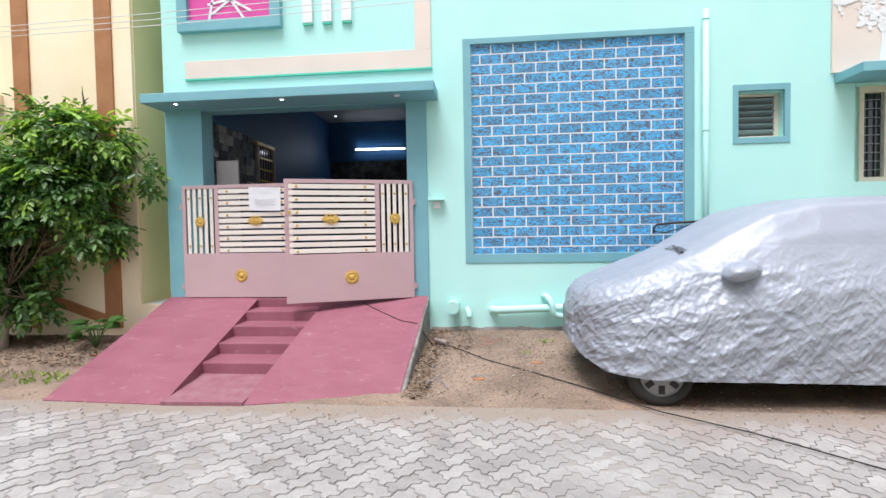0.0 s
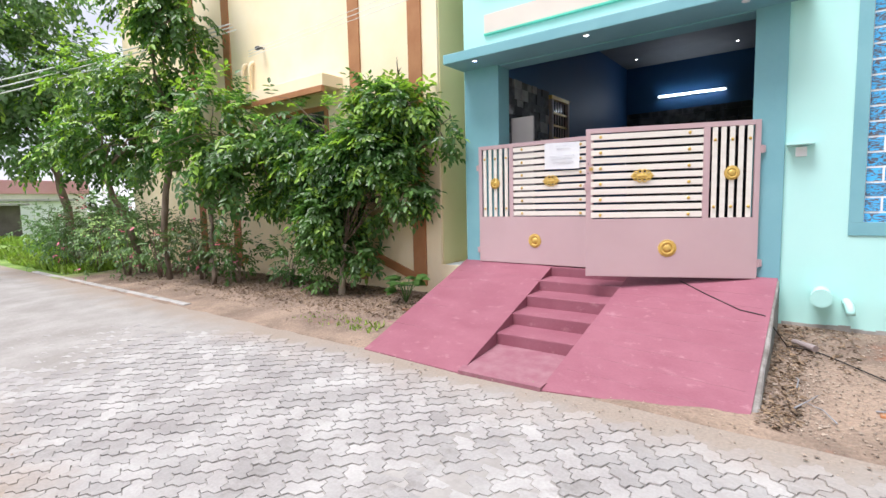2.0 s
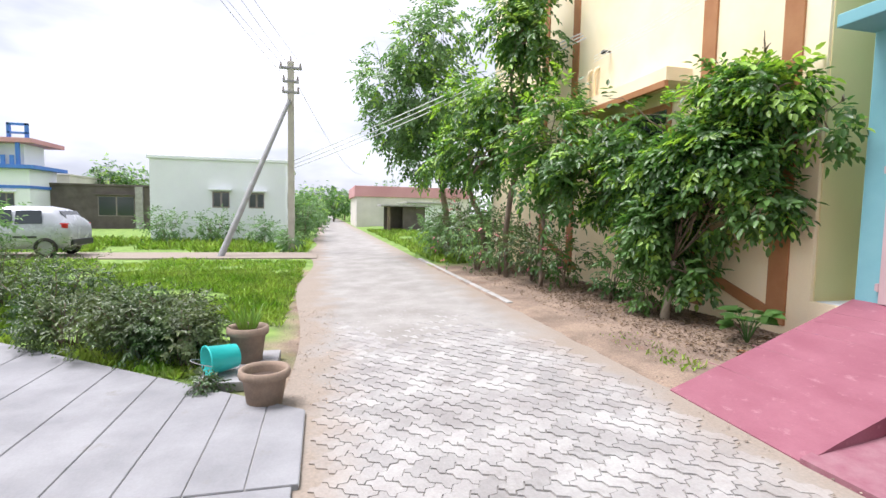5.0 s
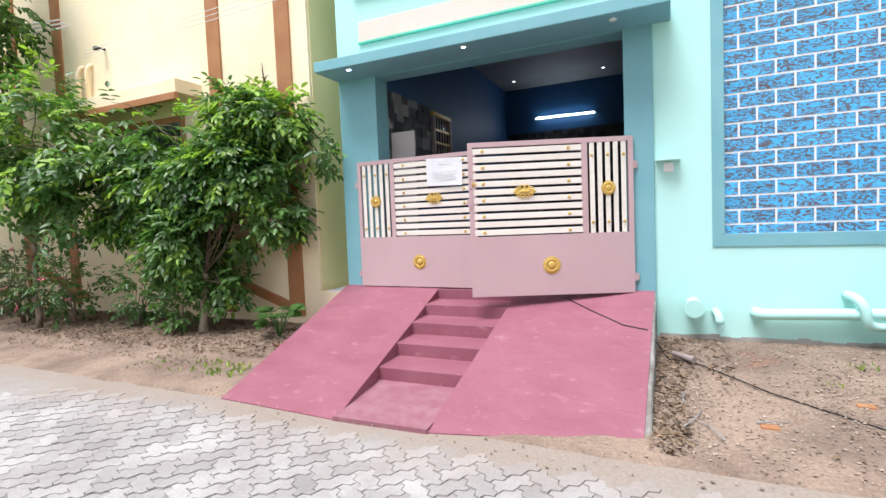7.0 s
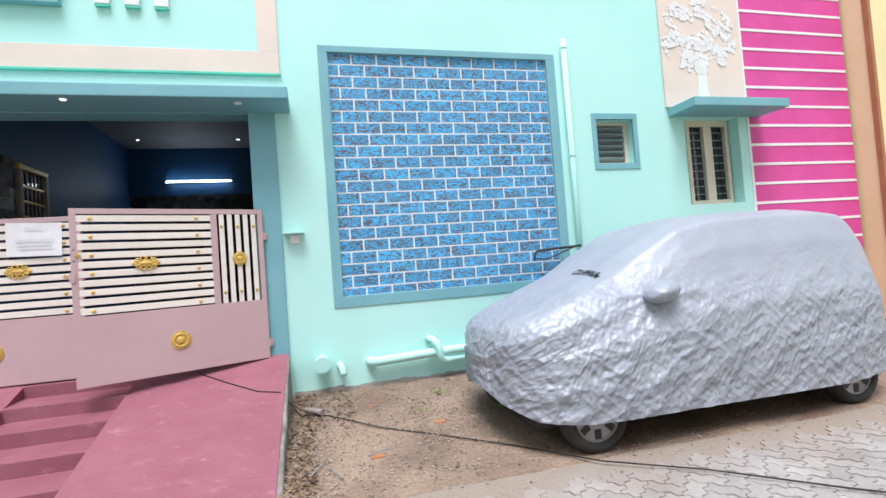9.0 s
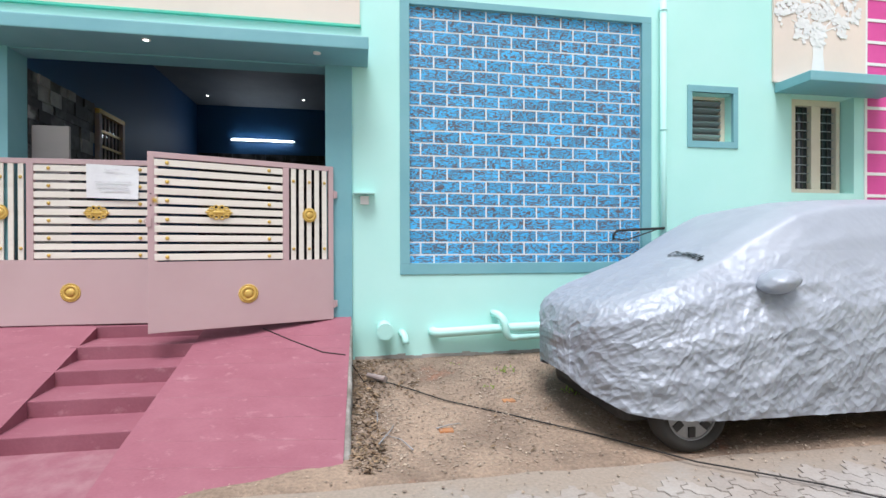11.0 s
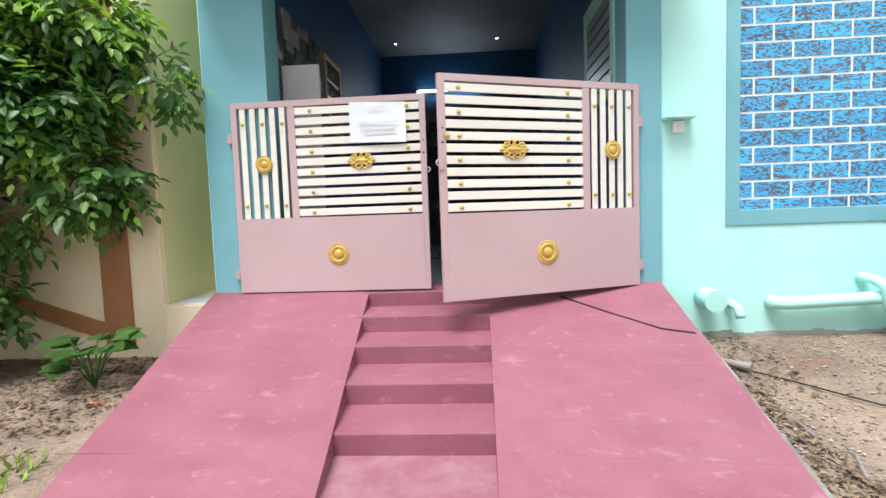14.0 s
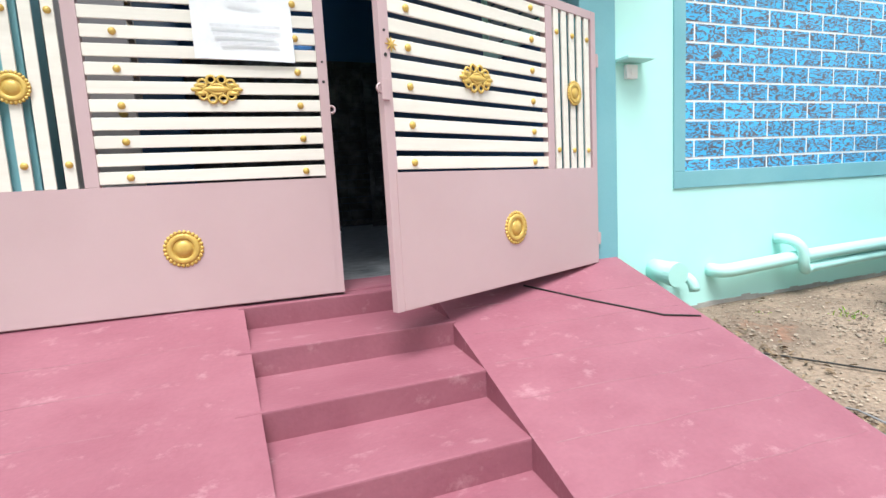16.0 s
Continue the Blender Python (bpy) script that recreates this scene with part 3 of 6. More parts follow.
for a, b in ((4.76, 5.00), (5.14, 5.38)):
    w = nb()
    bx(w, (a, FY + 0.235, 2.27), (b, FY + 0.245, 3.35))
    under(part("pane", w, M_DARKGLASS), w2)
    for k in range(9):
        w = nb()
        bx(w, (a, FY + 0.205, 2.36 + 0.112 * k), (b, FY + 0.217, 2.37 + 0.112 * k))
        under(part("grille_bar", w, M_LOUVRE), w2)
    for f in (0.33, 0.67):
        w = nb()
        x = a + (b - a) * f
        bx(w, (x - 0.005, FY + 0.218, 2.27), (x + 0.005, FY + 0.228, 3.35))
        under(part("grille_bar", w, M_BLACK), w2)
w = nb()
bx(w, (4.28, 6.2, 3.43), (5.83, FY - 0.002, 3.545), 0.01)
solid("sunshade", w, M_TEAL, "teal concrete sunshade over the narrow window", "sunshade")
w = nb()
bx(w, (4.24, FY - 0.03, 3.56), (5.60, FY - 0.001, 6.2), 0.004)
solid("trim_3", w, M_BEIGE, "pale beige wall panel with a white painted tree", "trim")

# ---- ramp with steps ----
RT = (6.68, 0.79)


def ramp_top(x, y):
    """Height of the ramp's surface; its lower edge runs askew on the open side."""
    y0 = 4.30 if x < -2.3 else 4.28 + 0.32 * (x + 2.34) / 1.41
    return 0.10 + 0.69 * (y - y0) / (RT[0] - y0)


rt = thing("entrance_ramp", (-2.7, 5.4, 0.1), "maroon pink painted cement ramp with steps down its middle", "ramp", kind="structure")


def wedge(xa_top, xb_top, xa_bot, xb_bot, ya, yb):
    """A sloping slab between two lines in plan, with a rough top and a rounded edge."""
    bm = nb()
    n, k = 26, 14
    top = []
    for i in range(n + 1):
        f = i / n
        row = []
        for j in range(k + 1):
            g = j / k
            y0 = ya + (yb - ya) * g
            y = y0 + (RT[0] - y0) * f
            xa, xb = xa_bot + (xa_top - xa_bot) * f, xb_bot + (xb_top - xb_bot) * f
            x = xa + (xb - xa) * g
            row.append(bm.verts.new((x, y, 0.10 + 0.69 * f + 0.006 * noise.noise((x * 2.5, y * 2.5, 2)))))
        top.append(row)
    for i in range(n):
        for j in range(k):
            bm.faces.new((top[i][j], top[i][j + 1], top[i + 1][j + 1], top[i + 1][j]))
    edge = [e for e in bm.edges if e.is_boundary]
    ext = bmesh.ops.extrude_edge_only(bm, edges=edge)["geom"]
    for v in ext:
        if isinstance(v, bmesh.types.BMVert):
            v.co.z = -0.05
    return bm


under(part("ramp_slab", wedge(-4.66, -3.30, -4.38, -3.10, 4.32, 4.26), M_RAMP, smooth=False), rt)
under(part("ramp_slab", wedge(-2.30, -0.90, -2.34, -0.93, 4.28, 4.60), M_RAMP, smooth=False), rt)
NOSE = [(6.58, 0.775), (6.17, 0.655), (5.78, 0.535), (5.39, 0.413), (5.00, 0.29)]
for k, (y, z) in enumerate(NOSE):
    s = nb()
    nxt = FY + 0.1 if k == 0 else NOSE[k - 1][0]
    bx(s, (-3.32, y, 0.0), (-2.29, nxt + 0.03, z - 0.004 * (k == 0)), 0.008)
    under(part("step", s, M_RAMP), rt)
s = nb()
v = [s.verts.new(p) for p in ((-3.32, 5.02, 0.175), (-2.29, 5.02, 0.175), (-2.33, 4.27, 0.125), (-3.12, 4.25, 0.125), (-3.32, 5.02, -0.05), (-2.29, 5.02, -0.05), (-2.33, 4.27, -0.05), (-3.12, 4.25, -0.05))]
for f in ((0, 1, 2, 3), (0, 4, 5, 1), (1, 5, 6, 2), (2, 6, 7, 3), (3, 7, 4, 0)):
    s.faces.new([v[i] for i in f])
under(part("landing", s, M_SCUFF), rt)
# scored lines across the ramp
for k in range(8):
    y = 4.62 + 0.24 * k
    for a, b in ((-4.55, -3.35), (-2.25, -0.98)):
        if a < -3 and k % 2 == 0 and k < 6:
            continue
        s = nb()
        pts = [(a + (b - a) * i / 12, y + 0.012 * noise.noise((i * 0.7, k, a)), 0) for i in range(13)]
        tube(s, [(x, yy, ramp_top(x, yy) - 0.001 + 0.006 * noise.noise((x * 2.5, yy * 2.5, 2))) for x, yy, _ in pts], 0.0035, 5)
        under(part("joint_line", s, M_SCUFF), rt)
# bare rough side of the ramp
s = nb()
rows = []
for i in range(61):
    y = 4.62 + 2.04 * i / 60
    z = ramp_top(-0.9, y) - 0.010 + 0.006 * noise.noise((y * 6, 1, 0))
    x = -0.885 + 0.012 * noise.noise((y * 3, 0, 0)) + 0.005 * noise.noise((y * 11, 4, 0))
    rows.append([s.verts.new(q) for q in ((-0.935, y, z), (x - 0.012, y, z), (x, y, z - 0.012), (x + 0.008, y, 0.05))])
for a, b in zip(rows, rows[1:]):
    for k in range(3):
        s.faces.new((a[k], b[k], b[k + 1], a[k + 1]))
under(part("ramp_side", s, M_DIRTY, label="bare grey cement side"), rt)
# threshold
s = nb()
bx(s, (-4.12, FY - 0.02, 0.3), (-1.13, FY + 0.3, 0.785), 0.01)
solid("threshold", s, M_RAMP, "maroon pink cement threshold under the gate", "threshold")

# ---- porch behind the gate ----
PY, PZ = 12.4, 4.5
w = nb()
bx(w, (-4.3, FY + 0.27, 0.6), (-0.95, PY + 0.2, 0.775))
solid("floor", w, M_FLOORIN, "dark grey patterned tile floor of the porch", "floor")
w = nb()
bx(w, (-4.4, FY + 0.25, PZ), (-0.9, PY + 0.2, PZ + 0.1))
solid("ceiling", w, M_CEIL, "pale plastered porch ceiling, coloured dark grey for its shade", "ceiling")
w = nb()
bx(w, (-4.4, FY + 0.25, 0.7), (-4.12, PY, PZ))
solid("wall_porch_1", w, M_BLUE, "deep blue porch wall", "wall")
w = nb()
bx(w, (-4.4, PY, 0.7), (-0.9, PY + 0.2, PZ))
solid("wall_porch_2", w, M_BLUE, "deep blue rear wall of the porch", "wall")
w = nb()
bx(w, (-1.13, FY + 0.25, 0.7), (-0.9, PY, PZ))
solid("wall_porch_3", w, M_BLUE, "deep blue porch wall with a louvred window", "wall")


# ---- gate ----
def gate_leaf(name, width, flip, label, P, oval, rose):
    """A leaf with its hinge at the origin, reaching along +x (flip: along -x). Height 1.59."""
    H, S = 1.59, 0.625
    leaf = thing(name, (0, 0, 0), label, "gate", "gate leaves")
    sx = -1 if flip else 1

    def X(a, b):
        return (min(sx * a, sx * b), max(sx * a, sx * b))

    def p(nm, a, b, y0, y1, z0, z1, material, bev=0.003, lab="", parent=leaf):
        g = nb()
        xa, xb = X(a, b)
        bx(g, (xa, y0, z0), (xb, y1, z1), bev)
        return part(nm, g, material, parent, lab)

    t = 0.05
    p("stile", 0, t, -0.02, 0.02, 0, H, M_GATE)
    p("stile", width - t, width, -0.02, 0.02, 0, H, M_GATE)
    p("rail", t, width - t, -0.02, 0.02, H - t, H, M_GATE)
    p("rail", t, width - t, -0.02, 0.02, S - 0.03, S, M_GATE)
    p("rail", t, width - t, -0.02, 0.02, 0, 0.04, M_GATE)
    p("post", P, P + 0.06, -0.02, 0.02, S, H - t, M_GATE)
    p("sheet_panel", t - 0.01, width - t + 0.01, -0.024, -0.017, 0.005, S, M_GATE, 0.0)
    # upright slats
    a0, a1 = t + 0.006, P - 0.006
    pitch = (a1 - a0) / 5
    for k in range(5):
        c = a0 + pitch * (k + 0.5)
        s = p("slat", c - 0.024, c + 0.024, -0.016, -0.004, S, H - t, M_SLAT)
        if k % 2 == 0:
            for z in (S + 0.11, H - t - 0.13):
                g = nb()
                ball(g, (sx * c, -0.018, z), 0.016, (1, 0.7, 1))
                part("boss", g, M_GOLD, leaf, smooth=True)
    # level slats
    b0, b1 = P + 0.06, width - t
    hp = (H - t - S) / 11
    for k in range(11):
        z = S + hp * (k + 0.5)
        p("slat", b0, b1, -0.016, -0.004, z - 0.029, z + 0.029, M_SLAT)
        if k % 2 == 0:
            for c in (b0 + 0.13, b1 - 0.10):
                g = nb()
                ball(g, (sx * c, -0.018, z), 0.017, (1, 0.7, 1))
                part("boss", g, M_GOLD, leaf, smooth=True)

    def rosette(c, z, R):
        g = nb()
        ring(g, (sx * c, -0.026, z), R * 0.72, R * 0.20, n=40, k=6, sc=(1, 0.6, 1))
        for i in range(26):
            an = 2 * math.pi * i / 26
            ball(g, (sx * c + R * 0.97 * math.cos(an), -0.026, z + R * 0.97 * math.sin(an)), R * 0.13, (1, 0.6, 1), 6, 4)
        ball(g, (sx * c, -0.024, z), R * 0.48, (1, 0.45, 1), 16, 8)
        cyl(g, (sx * c, -0.018, z), (sx * c, -0.028, z), R * 0.9, n=28)
        part("rosette", g, M_GOLD, leaf, "gold sunflower rosette", True)

    rosette((a0 + a1) / 2, S + 0.45, 0.068)
    rosette(width * rose, 0.31, 0.085)
    # pierced oval ornament
    g = nb()
    c, z = (b0 + b1) / 2 + oval, S + 0.45
    for i in range(10):
        an = 2 * math.pi * i / 10
        ring(g, (sx * c + 0.068 * math.cos(an), -0.024, z + 0.042 * math.sin(an)), 0.016, 0.006, n=12, k=5)
    for s2 in (-1, 1):
        for an in (-35, 0, 35):
            q = radians(an)
            ball(g, (sx * c + s2 * 0.078 * math.cos(q), -0.022, z + 0.03 * math.sin(q)), 0.02, (1.3, 0.5, 0.5), 8, 5)
    ring(g, (sx * c, -0.024, z), 0.02, 0.007, n=14, k=6, sc=(1.5, 1, 1))
    ball(g, (sx * c, -0.022, z), 0.03, (2.0, 0.45, 0.55), 12, 6)
    bmesh.ops.transform(g, matrix=Matrix.Translation((sx * c, 0, z)) @ Matrix.Diagonal((1.15, 1, 1.15, 1)) @ Matrix.Translation((-sx * c, 0, -z)), verts=g.verts)
    part("oval_ornament", g, M_GOLD, leaf, "gold pierced oval ornament", True)
    if flip:
        g = nb()
        zc = S + hp * 6.5
        for i in range(8):
            an = 2 * math.pi * i / 8
            cyl(g, (sx * (width - 0.055), -0.024, zc), (sx * (width - 0.055) + 0.032 * math.cos(an), -0.024, zc + 0.032 * math.sin(an)), 0.006, 0.0015, 6)
        part("star_ornament", g, M_GOLD, leaf, "small gold star")
        g = nb()
        bx(g, (sx * width - 0.012, -0.03, 0.93), (sx * width + 0.028, -0.022, 1.02), 0.003)
        part("latch_plate", g, M_GATE, leaf)
    # hinges, latch, holes
    for z in (0.16, 1.30):
        g = nb()
        bx(g, (min(0, -sx * 0.045), -0.012, z - 0.035), (max(0, -sx * 0.045), 0.004, z + 0.035), 0.003)
        cyl(g, (-sx * 0.012, -0.014, z - 0.04), (-sx * 0.012, -0.014, z + 0.04), 0.011, n=10)
        part("hinge", g, M_GATE, leaf)
    g = nb()
    ring(g, (sx * (width + 0.006), -0.012, 0.98), 0.018, 0.006, n=14, k=6)
    part("latch_eye", g, M_GATE, leaf, smooth=True)
    g = nb()
    cyl(g, (sx * (width - 0.024), -0.0195, 1.12), (sx * (width - 0.024), -0.0225, 1.12), 0.008, n=10)
    part("bolt_hole", g, M_BLACK, leaf)
    g = nb()
    cyl(g, (sx * (width - 0.024), -0.0195, 1.22), (sx * (width - 0.024), -0.0225, 1.22), 0.006, n=10)
    part("bolt_hole", g, M_BLACK, leaf)
    return leaf


gl = gate_leaf("gate_leaf", 1.63, False, "dusty pink steel gate leaf with cream slats, closed", 0.485, 0.03, 0.53)
gl.matrix_world = pose(-4.40, FY - 0.045, 0.785, 0, 0, -1.0)
gr = gate_leaf("gate_leaf", 1.665, True, "dusty pink steel gate leaf with cream slats, half open", 0.455, 0.03, 0.505)
gr.matrix_world = pose(-1.085, FY - 0.055, 0.775, 0, 0, 21.6)

# ---- covered car ----
CX0, CX1, CY, CHW = 0.74, 4.86, 5.17, 0.90
PROFILE_X = [0.74, 0.79, 0.90, 1.15, 1.75, 2.05, 2.40, 2.75, 3.20, 3.75, 4.30, 4.60, 4.78, 4.86]
PROFILE_Z = [0.92, 1.05, 1.13, 1.235, 1.49, 1.66, 1.835, 1.91, 1.93, 1.93, 1.885, 1.76, 1.43, 1.05]


def hem(x):
    return float(np.interp(x, [0.7, 0.80, 0.98, 1.3, 2.2, 3.8, 4.5, 4.86], [0.60, 0.48, 0.39, 0.365, 0.36, 0.35, 0.38, 0.5]))


def cover_mesh():
    nu, nv = 380, 240
    verts, faces = [], []
    for i in range(nu + 1):
        u = 0.5 - 0.5 * math.cos(math.pi * i / nu)
        u = 0.55 * u + 0.45 * i / nu
        x = CX0 + (CX1 - CX0) * u
        xi = 2 * u - 1
        hw = CHW * max(1 - abs(xi) ** (7.0 if xi < 0 else 5.0), 0.0) ** 0.42
        hw = max(hw, 0.30)
        top = float(np.interp(x, PROFILE_X, PROFILE_Z))
        hz = hem(x)
        belt = hz + (top - hz) * 0.50
        roofy = 0.70 if top > 1.5 else 0.70 + 0.18 * min((1.5 - top) / 0.4, 1)
        prof = [(1.0, hz), (1.02, hz + (belt - hz) * 0.45), (1.0, belt), (roofy + 0.14, hz + (top - hz) * 0.80), (roofy, top - 0.07), (roofy - 0.22, top - 0.02), (0.0, top)]
        ax = [0, 0.15, 0.34, 0.6, 0.72, 0.80, 1.0]
        for j in range(nv + 1):
            v = j / nv
            s = 1 - abs(2 * v - 1)
            yy = float(np.interp(s, ax, [q[0] for q in prof])) * hw * (-1 if v < 0.5 else 1)
            zz = float(np.interp(s, ax, [q[1] for q in prof]))
            verts.append((x, CY + yy, zz))
    w = nv + 1
    arr = np.array(verts).reshape(nu + 1, nv + 1, 3)
    for _ in range(5):
        sm = arr.copy()
        sm[1:-1, 1:-1] = (arr[1:-1, 1:-1] * 2 + arr[2:, 1:-1] + arr[:-2, 1:-1] + arr[1:-1, 2:] + arr[1:-1, :-2]) / 6
        sm[1:-1, 0] = (arr[1:-1, 0] * 2 + arr[2:, 0] + arr[:-2, 0]) / 4
        sm[1:-1, -1] = (arr[1:-1, -1] * 2 + arr[2:, -1] + arr[:-2, -1]) / 4
        arr = sm
    du = np.gradient(arr, axis=0)
    dv = np.gradient(arr, axis=1)
    nrm = np.cross(dv, du)
    nrm /= np.maximum(np.linalg.norm(nrm, axis=2, keepdims=True), 1e-9)
    cen = np.array([2.7, CY, 0.9])
    flip = ((arr - cen) * nrm).sum(2, keepdims=True) < 0
    nrm = np.where(flip, -nrm, nrm)
    for i in range(nu + 1):
        for j in range(nv + 1):
            p = Vector(arr[i, j])
            low = 1 - smooth01(0.75, 1.75, p.z)
            warp = 0.22 * noise.noise(p * 1.9)
            d = 0.0
            for ang, fa, fc, amp in ((0.32, 2.4, 11.0, 0.010), (-0.42, 3.0, 14.0, 0.009), (0.1, 5.5, 26.0, 0.008), (1.1, 4.0, 18.0, 0.005), (-0.18, 9.0, 42.0, 0.0048)):
                a = p.x * math.cos(ang) + p.z * math.sin(ang) + warp
                c = -p.x * math.sin(ang) + p.z * math.cos(ang) + 0.5 * p.y + warp * 0.5
                r = max(1 - abs(noise.noise((a * fa, c * fc, p.y * 1.6 + ang * 9))) * 2.6, 0.0)
                d += amp * (r * r - 0.25) * (0.5 + noise.noise((p.x * 1.3, p.z * 1.3, ang * 5 + p.y)) + 0.3)
            d *= 0.08 + 0.55 * low
            d += 0.018 * noise.noise(p * 1.1)
            if p.y < CY - 0.3:
                ex, ez = p.x - 2.02, p.z - 1.27
                far = math.hypot(ex, ez)
                fan = math.sin(7 * math.atan2(ez, ex) + 4 * noise.noise(p * 2.0))
                d += 0.014 * math.exp(-1.5 * far) * smooth01(0.08, 0.25, far) * (1 - abs(fan)) * (1 if ez < 0.1 else 0.3)
            arr[i, j] += nrm[i, j] * d
    faces = [(i * w + j, (i + 1) * w + j, (i + 1) * w + j + 1, i * w + j + 1) for i in range(nu) for j in range(nv)]
    faces += [tuple(range(w)), tuple(nu * w + j for j in range(nv, -1, -1))]
    me = bpy.data.meshes.new("cover")
    me.from_pydata([tuple(q) for q in arr.reshape(-1, 3)], [], faces)
    for f in me.polygons:
        f.use_smooth = True
    me.materials.append(M_COVER)
    return me


def wheel(parent, x, y, z, R):
    wh = nb()
    ring(wh, (x, y, z), R - 0.06, 0.06, n=36, k=12, sc=(1, 1.5, 1))
    wo = part("wheel", wh, M_RUBBER, smooth=True)
    wo.parent = parent
    wo.matrix_parent_inverse = Matrix.Translation(-parent.location)
    h = nb()
    cyl(h, (x, y - 0.055, z), (x, y + 0.04, z), R - 0.085, n=32)
    ho = part("hubcap", h, M_HUB, wo, "silver wheel trim", False)
    h = nb()
    ball(h, (x, y - 0.056, z), 0.045, (1, 0.45, 1))
    part("centre_cap", h, M_HUB, wo, smooth=True)
    h = nb()
    ring(h, (x, y - 0.056, z), R - 0.095, 0.012, n=32, k=6)
    part("trim_ring", h, M_HUB, wo, smooth=True)
    for k in range(7):
        a = 2 * math.pi * (k + 0.5) / 7
        d = nb()
        bx(d, (-0.026, -0.006, -0.036), (0.026, 0.004, 0.036), 0.002)
        bmesh.ops.transform(d, matrix=Matrix.Translation((x, y - 0.057, z)) @ Matrix.Rotation(a, 4, "Y") @ Matrix.Translation((0, 0, (R - 0.085) * 0.66)), verts=d.verts)
        part("slot", d, M_BLACK, wo)
    return wo


car = thing("covered_car", (2.7, CY, 0.12), "hatchback car under a wrinkled silver cover on the verge", "car")
o_cover = new("cover", cover_mesh())
under(o_cover, car)
o_cover["label"] = "wrinkled silver fabric cover"
for x in (1.43, 4.05):
    for y in (4.46, 5.80):
        wheel(car, x, y, gz(x, y) + 0.28, 0.285)
b = nb()
q_ = bmesh.ops.create_uvsphere(b, u_segments=40, v_segments=24, radius=1.0)["verts"]
for v in q_:
    s_ = 1 + 0.06 * noise.noise(v.co * 2.4) + 0.03 * noise.noise(v.co * 6)
    v.co = Vector((2.05 + 0.155 * v.co.x * s_ + 0.03 * v.co.y, 4.33 + 0.14 * v.co.y * s_, 1.285 + 0.085 * v.co.z * s_ + 0.02 * v.co.x))
under(part("mirror_pocket", b, M_COVER, smooth=True), car)
b = nb()
bx(b, (1.0, 4.56, 0.27), (4.72, 5.8, 0.75), 0.08)
under(part("underbody", b, M_BLACK), car)
# lettering on the cover drawn as plain marks
cov = np.array([tuple(v.co) for v in o_cover.data.vertices])
STROKES = {0: (0, 2, 3), 1: (0, 1, 2), 2: (0, 1, 3, 4), 3: (0, 1, 4), 4: (0, 1, 5), 5: (0, 4, 5)}
for k in range(6):
    for st in STROKES[k]:
        xa, xb, ya, yb = ((-0.04, 0.04, 0.0, 0.014), (-0.04, 0.04, 0.038, 0.052), (-0.04, -0.026, 0.0, 0.052), (0.026, 0.04, 0.0, 0.052), (-0.007, 0.007, 0.0, 0.052), (-0.04, 0.0, 0.03, 0.046))[st]
        g = nb()
        quad = []
        for x, y in ((xa, ya), (xb, ya), (xb, yb), (xa, yb)):
            x, y = 1.70 + x, 5.02 - 0.066 * k - y
            near = cov[np.argmin((cov[:, 0] - x) ** 2 + (cov[:, 1] - y) ** 2 - (cov[:, 2] > 1.2) * 1.0)]
            quad.append(g.verts.new((x, y, near[2] + 0.008)))
        g.faces.new(quad)
        bmesh.ops.solidify(g, geom=g.faces[:], thickness=0.002)
        under(part("printed_mark", g, M_BLACK), car)

# ---- neighbouring building on the lane ----
YF = 6.72
YX = -5.15
T1, T2 = (-6.62, 6.0, 0.12), (-9.8, 5.6, 0.12)
PLX, PLY = -5.3, 6.05
yb = thing("yellow_building", (-10.5, YF + 2, 0), "cream yellow plastered building with brown bands", "building")
w = nb()
bx(w, (-16.0, YF, -0.1), (YX, YF + 7.0, 8.2), 0.01)
under(part("wall", w, M_CREAM), yb)
w = nb()
bx(w, (YX + 0.001, YF + 0.04, -0.1), (YX + 0.014, YF + 6.9, 8.2))
under(part("side_wall", w, M_OLIVE, label="olive painted side wall"), yb)
w = nb()
bx(w, (YX - 0.01, YF - 0.012, -0.1), (-4.665, YF + 6.9, 0.68), 0.01)
under(part("plinth", w, M_CREAM), yb)
for x in (-5.56, -6.87, -10.75, -12.2):
    w = nb()
    bx(w, (x - 0.13, YF - 0.03, 0.33), (x + 0.125, YF + 0.02, 8.2), 0.005)
    under(part("pilaster", w, M_BROWN, label="brown painted band"), yb)
for x, a in ((-5.66, 19), (-6.97, 19), (-10.4, 19)):
    w = nb()
    bx(w, (-0.75, -0.02, -0.07), (0.75, 0.02, 0.07), 0.004, rot=Matrix.Rotation(radians(a), 4, "Y"))
    bmesh.ops.translate(w, verts=w.verts, vec=(x - 0.73, YF - 0.012, 0.70))
    under(part("sloping_band", w, M_BROWN), yb)
w = nb()
bx(w, (-10.0, YF - 0.45, 3.60), (-7.2, YF - 0.001, 3.80), 0.008)
under(part("sunshade", w, M_CREAM), yb)
w = nb()
bx(w, (-10.0, YF - 0.47, 3.50), (-7.2, YF - 0.4, 3.60), 0.006)
under(part("sunshade_edge", w, M_BROWN), yb)
wn_ = nb()
bx(wn_, (-9.6, YF - 0.02, 1.9), (-7.6, YF + 0.02, 3.4), 0.006)
win = under(part("window_frame", wn_, M_BROWN), yb)
w = nb()
bx(w, (-9.5, YF - 0.026, 2.0), (-7.7, YF - 0.015, 3.3))
part("pane", w, M_DARKGLASS, win).matrix_parent_inverse = Matrix()
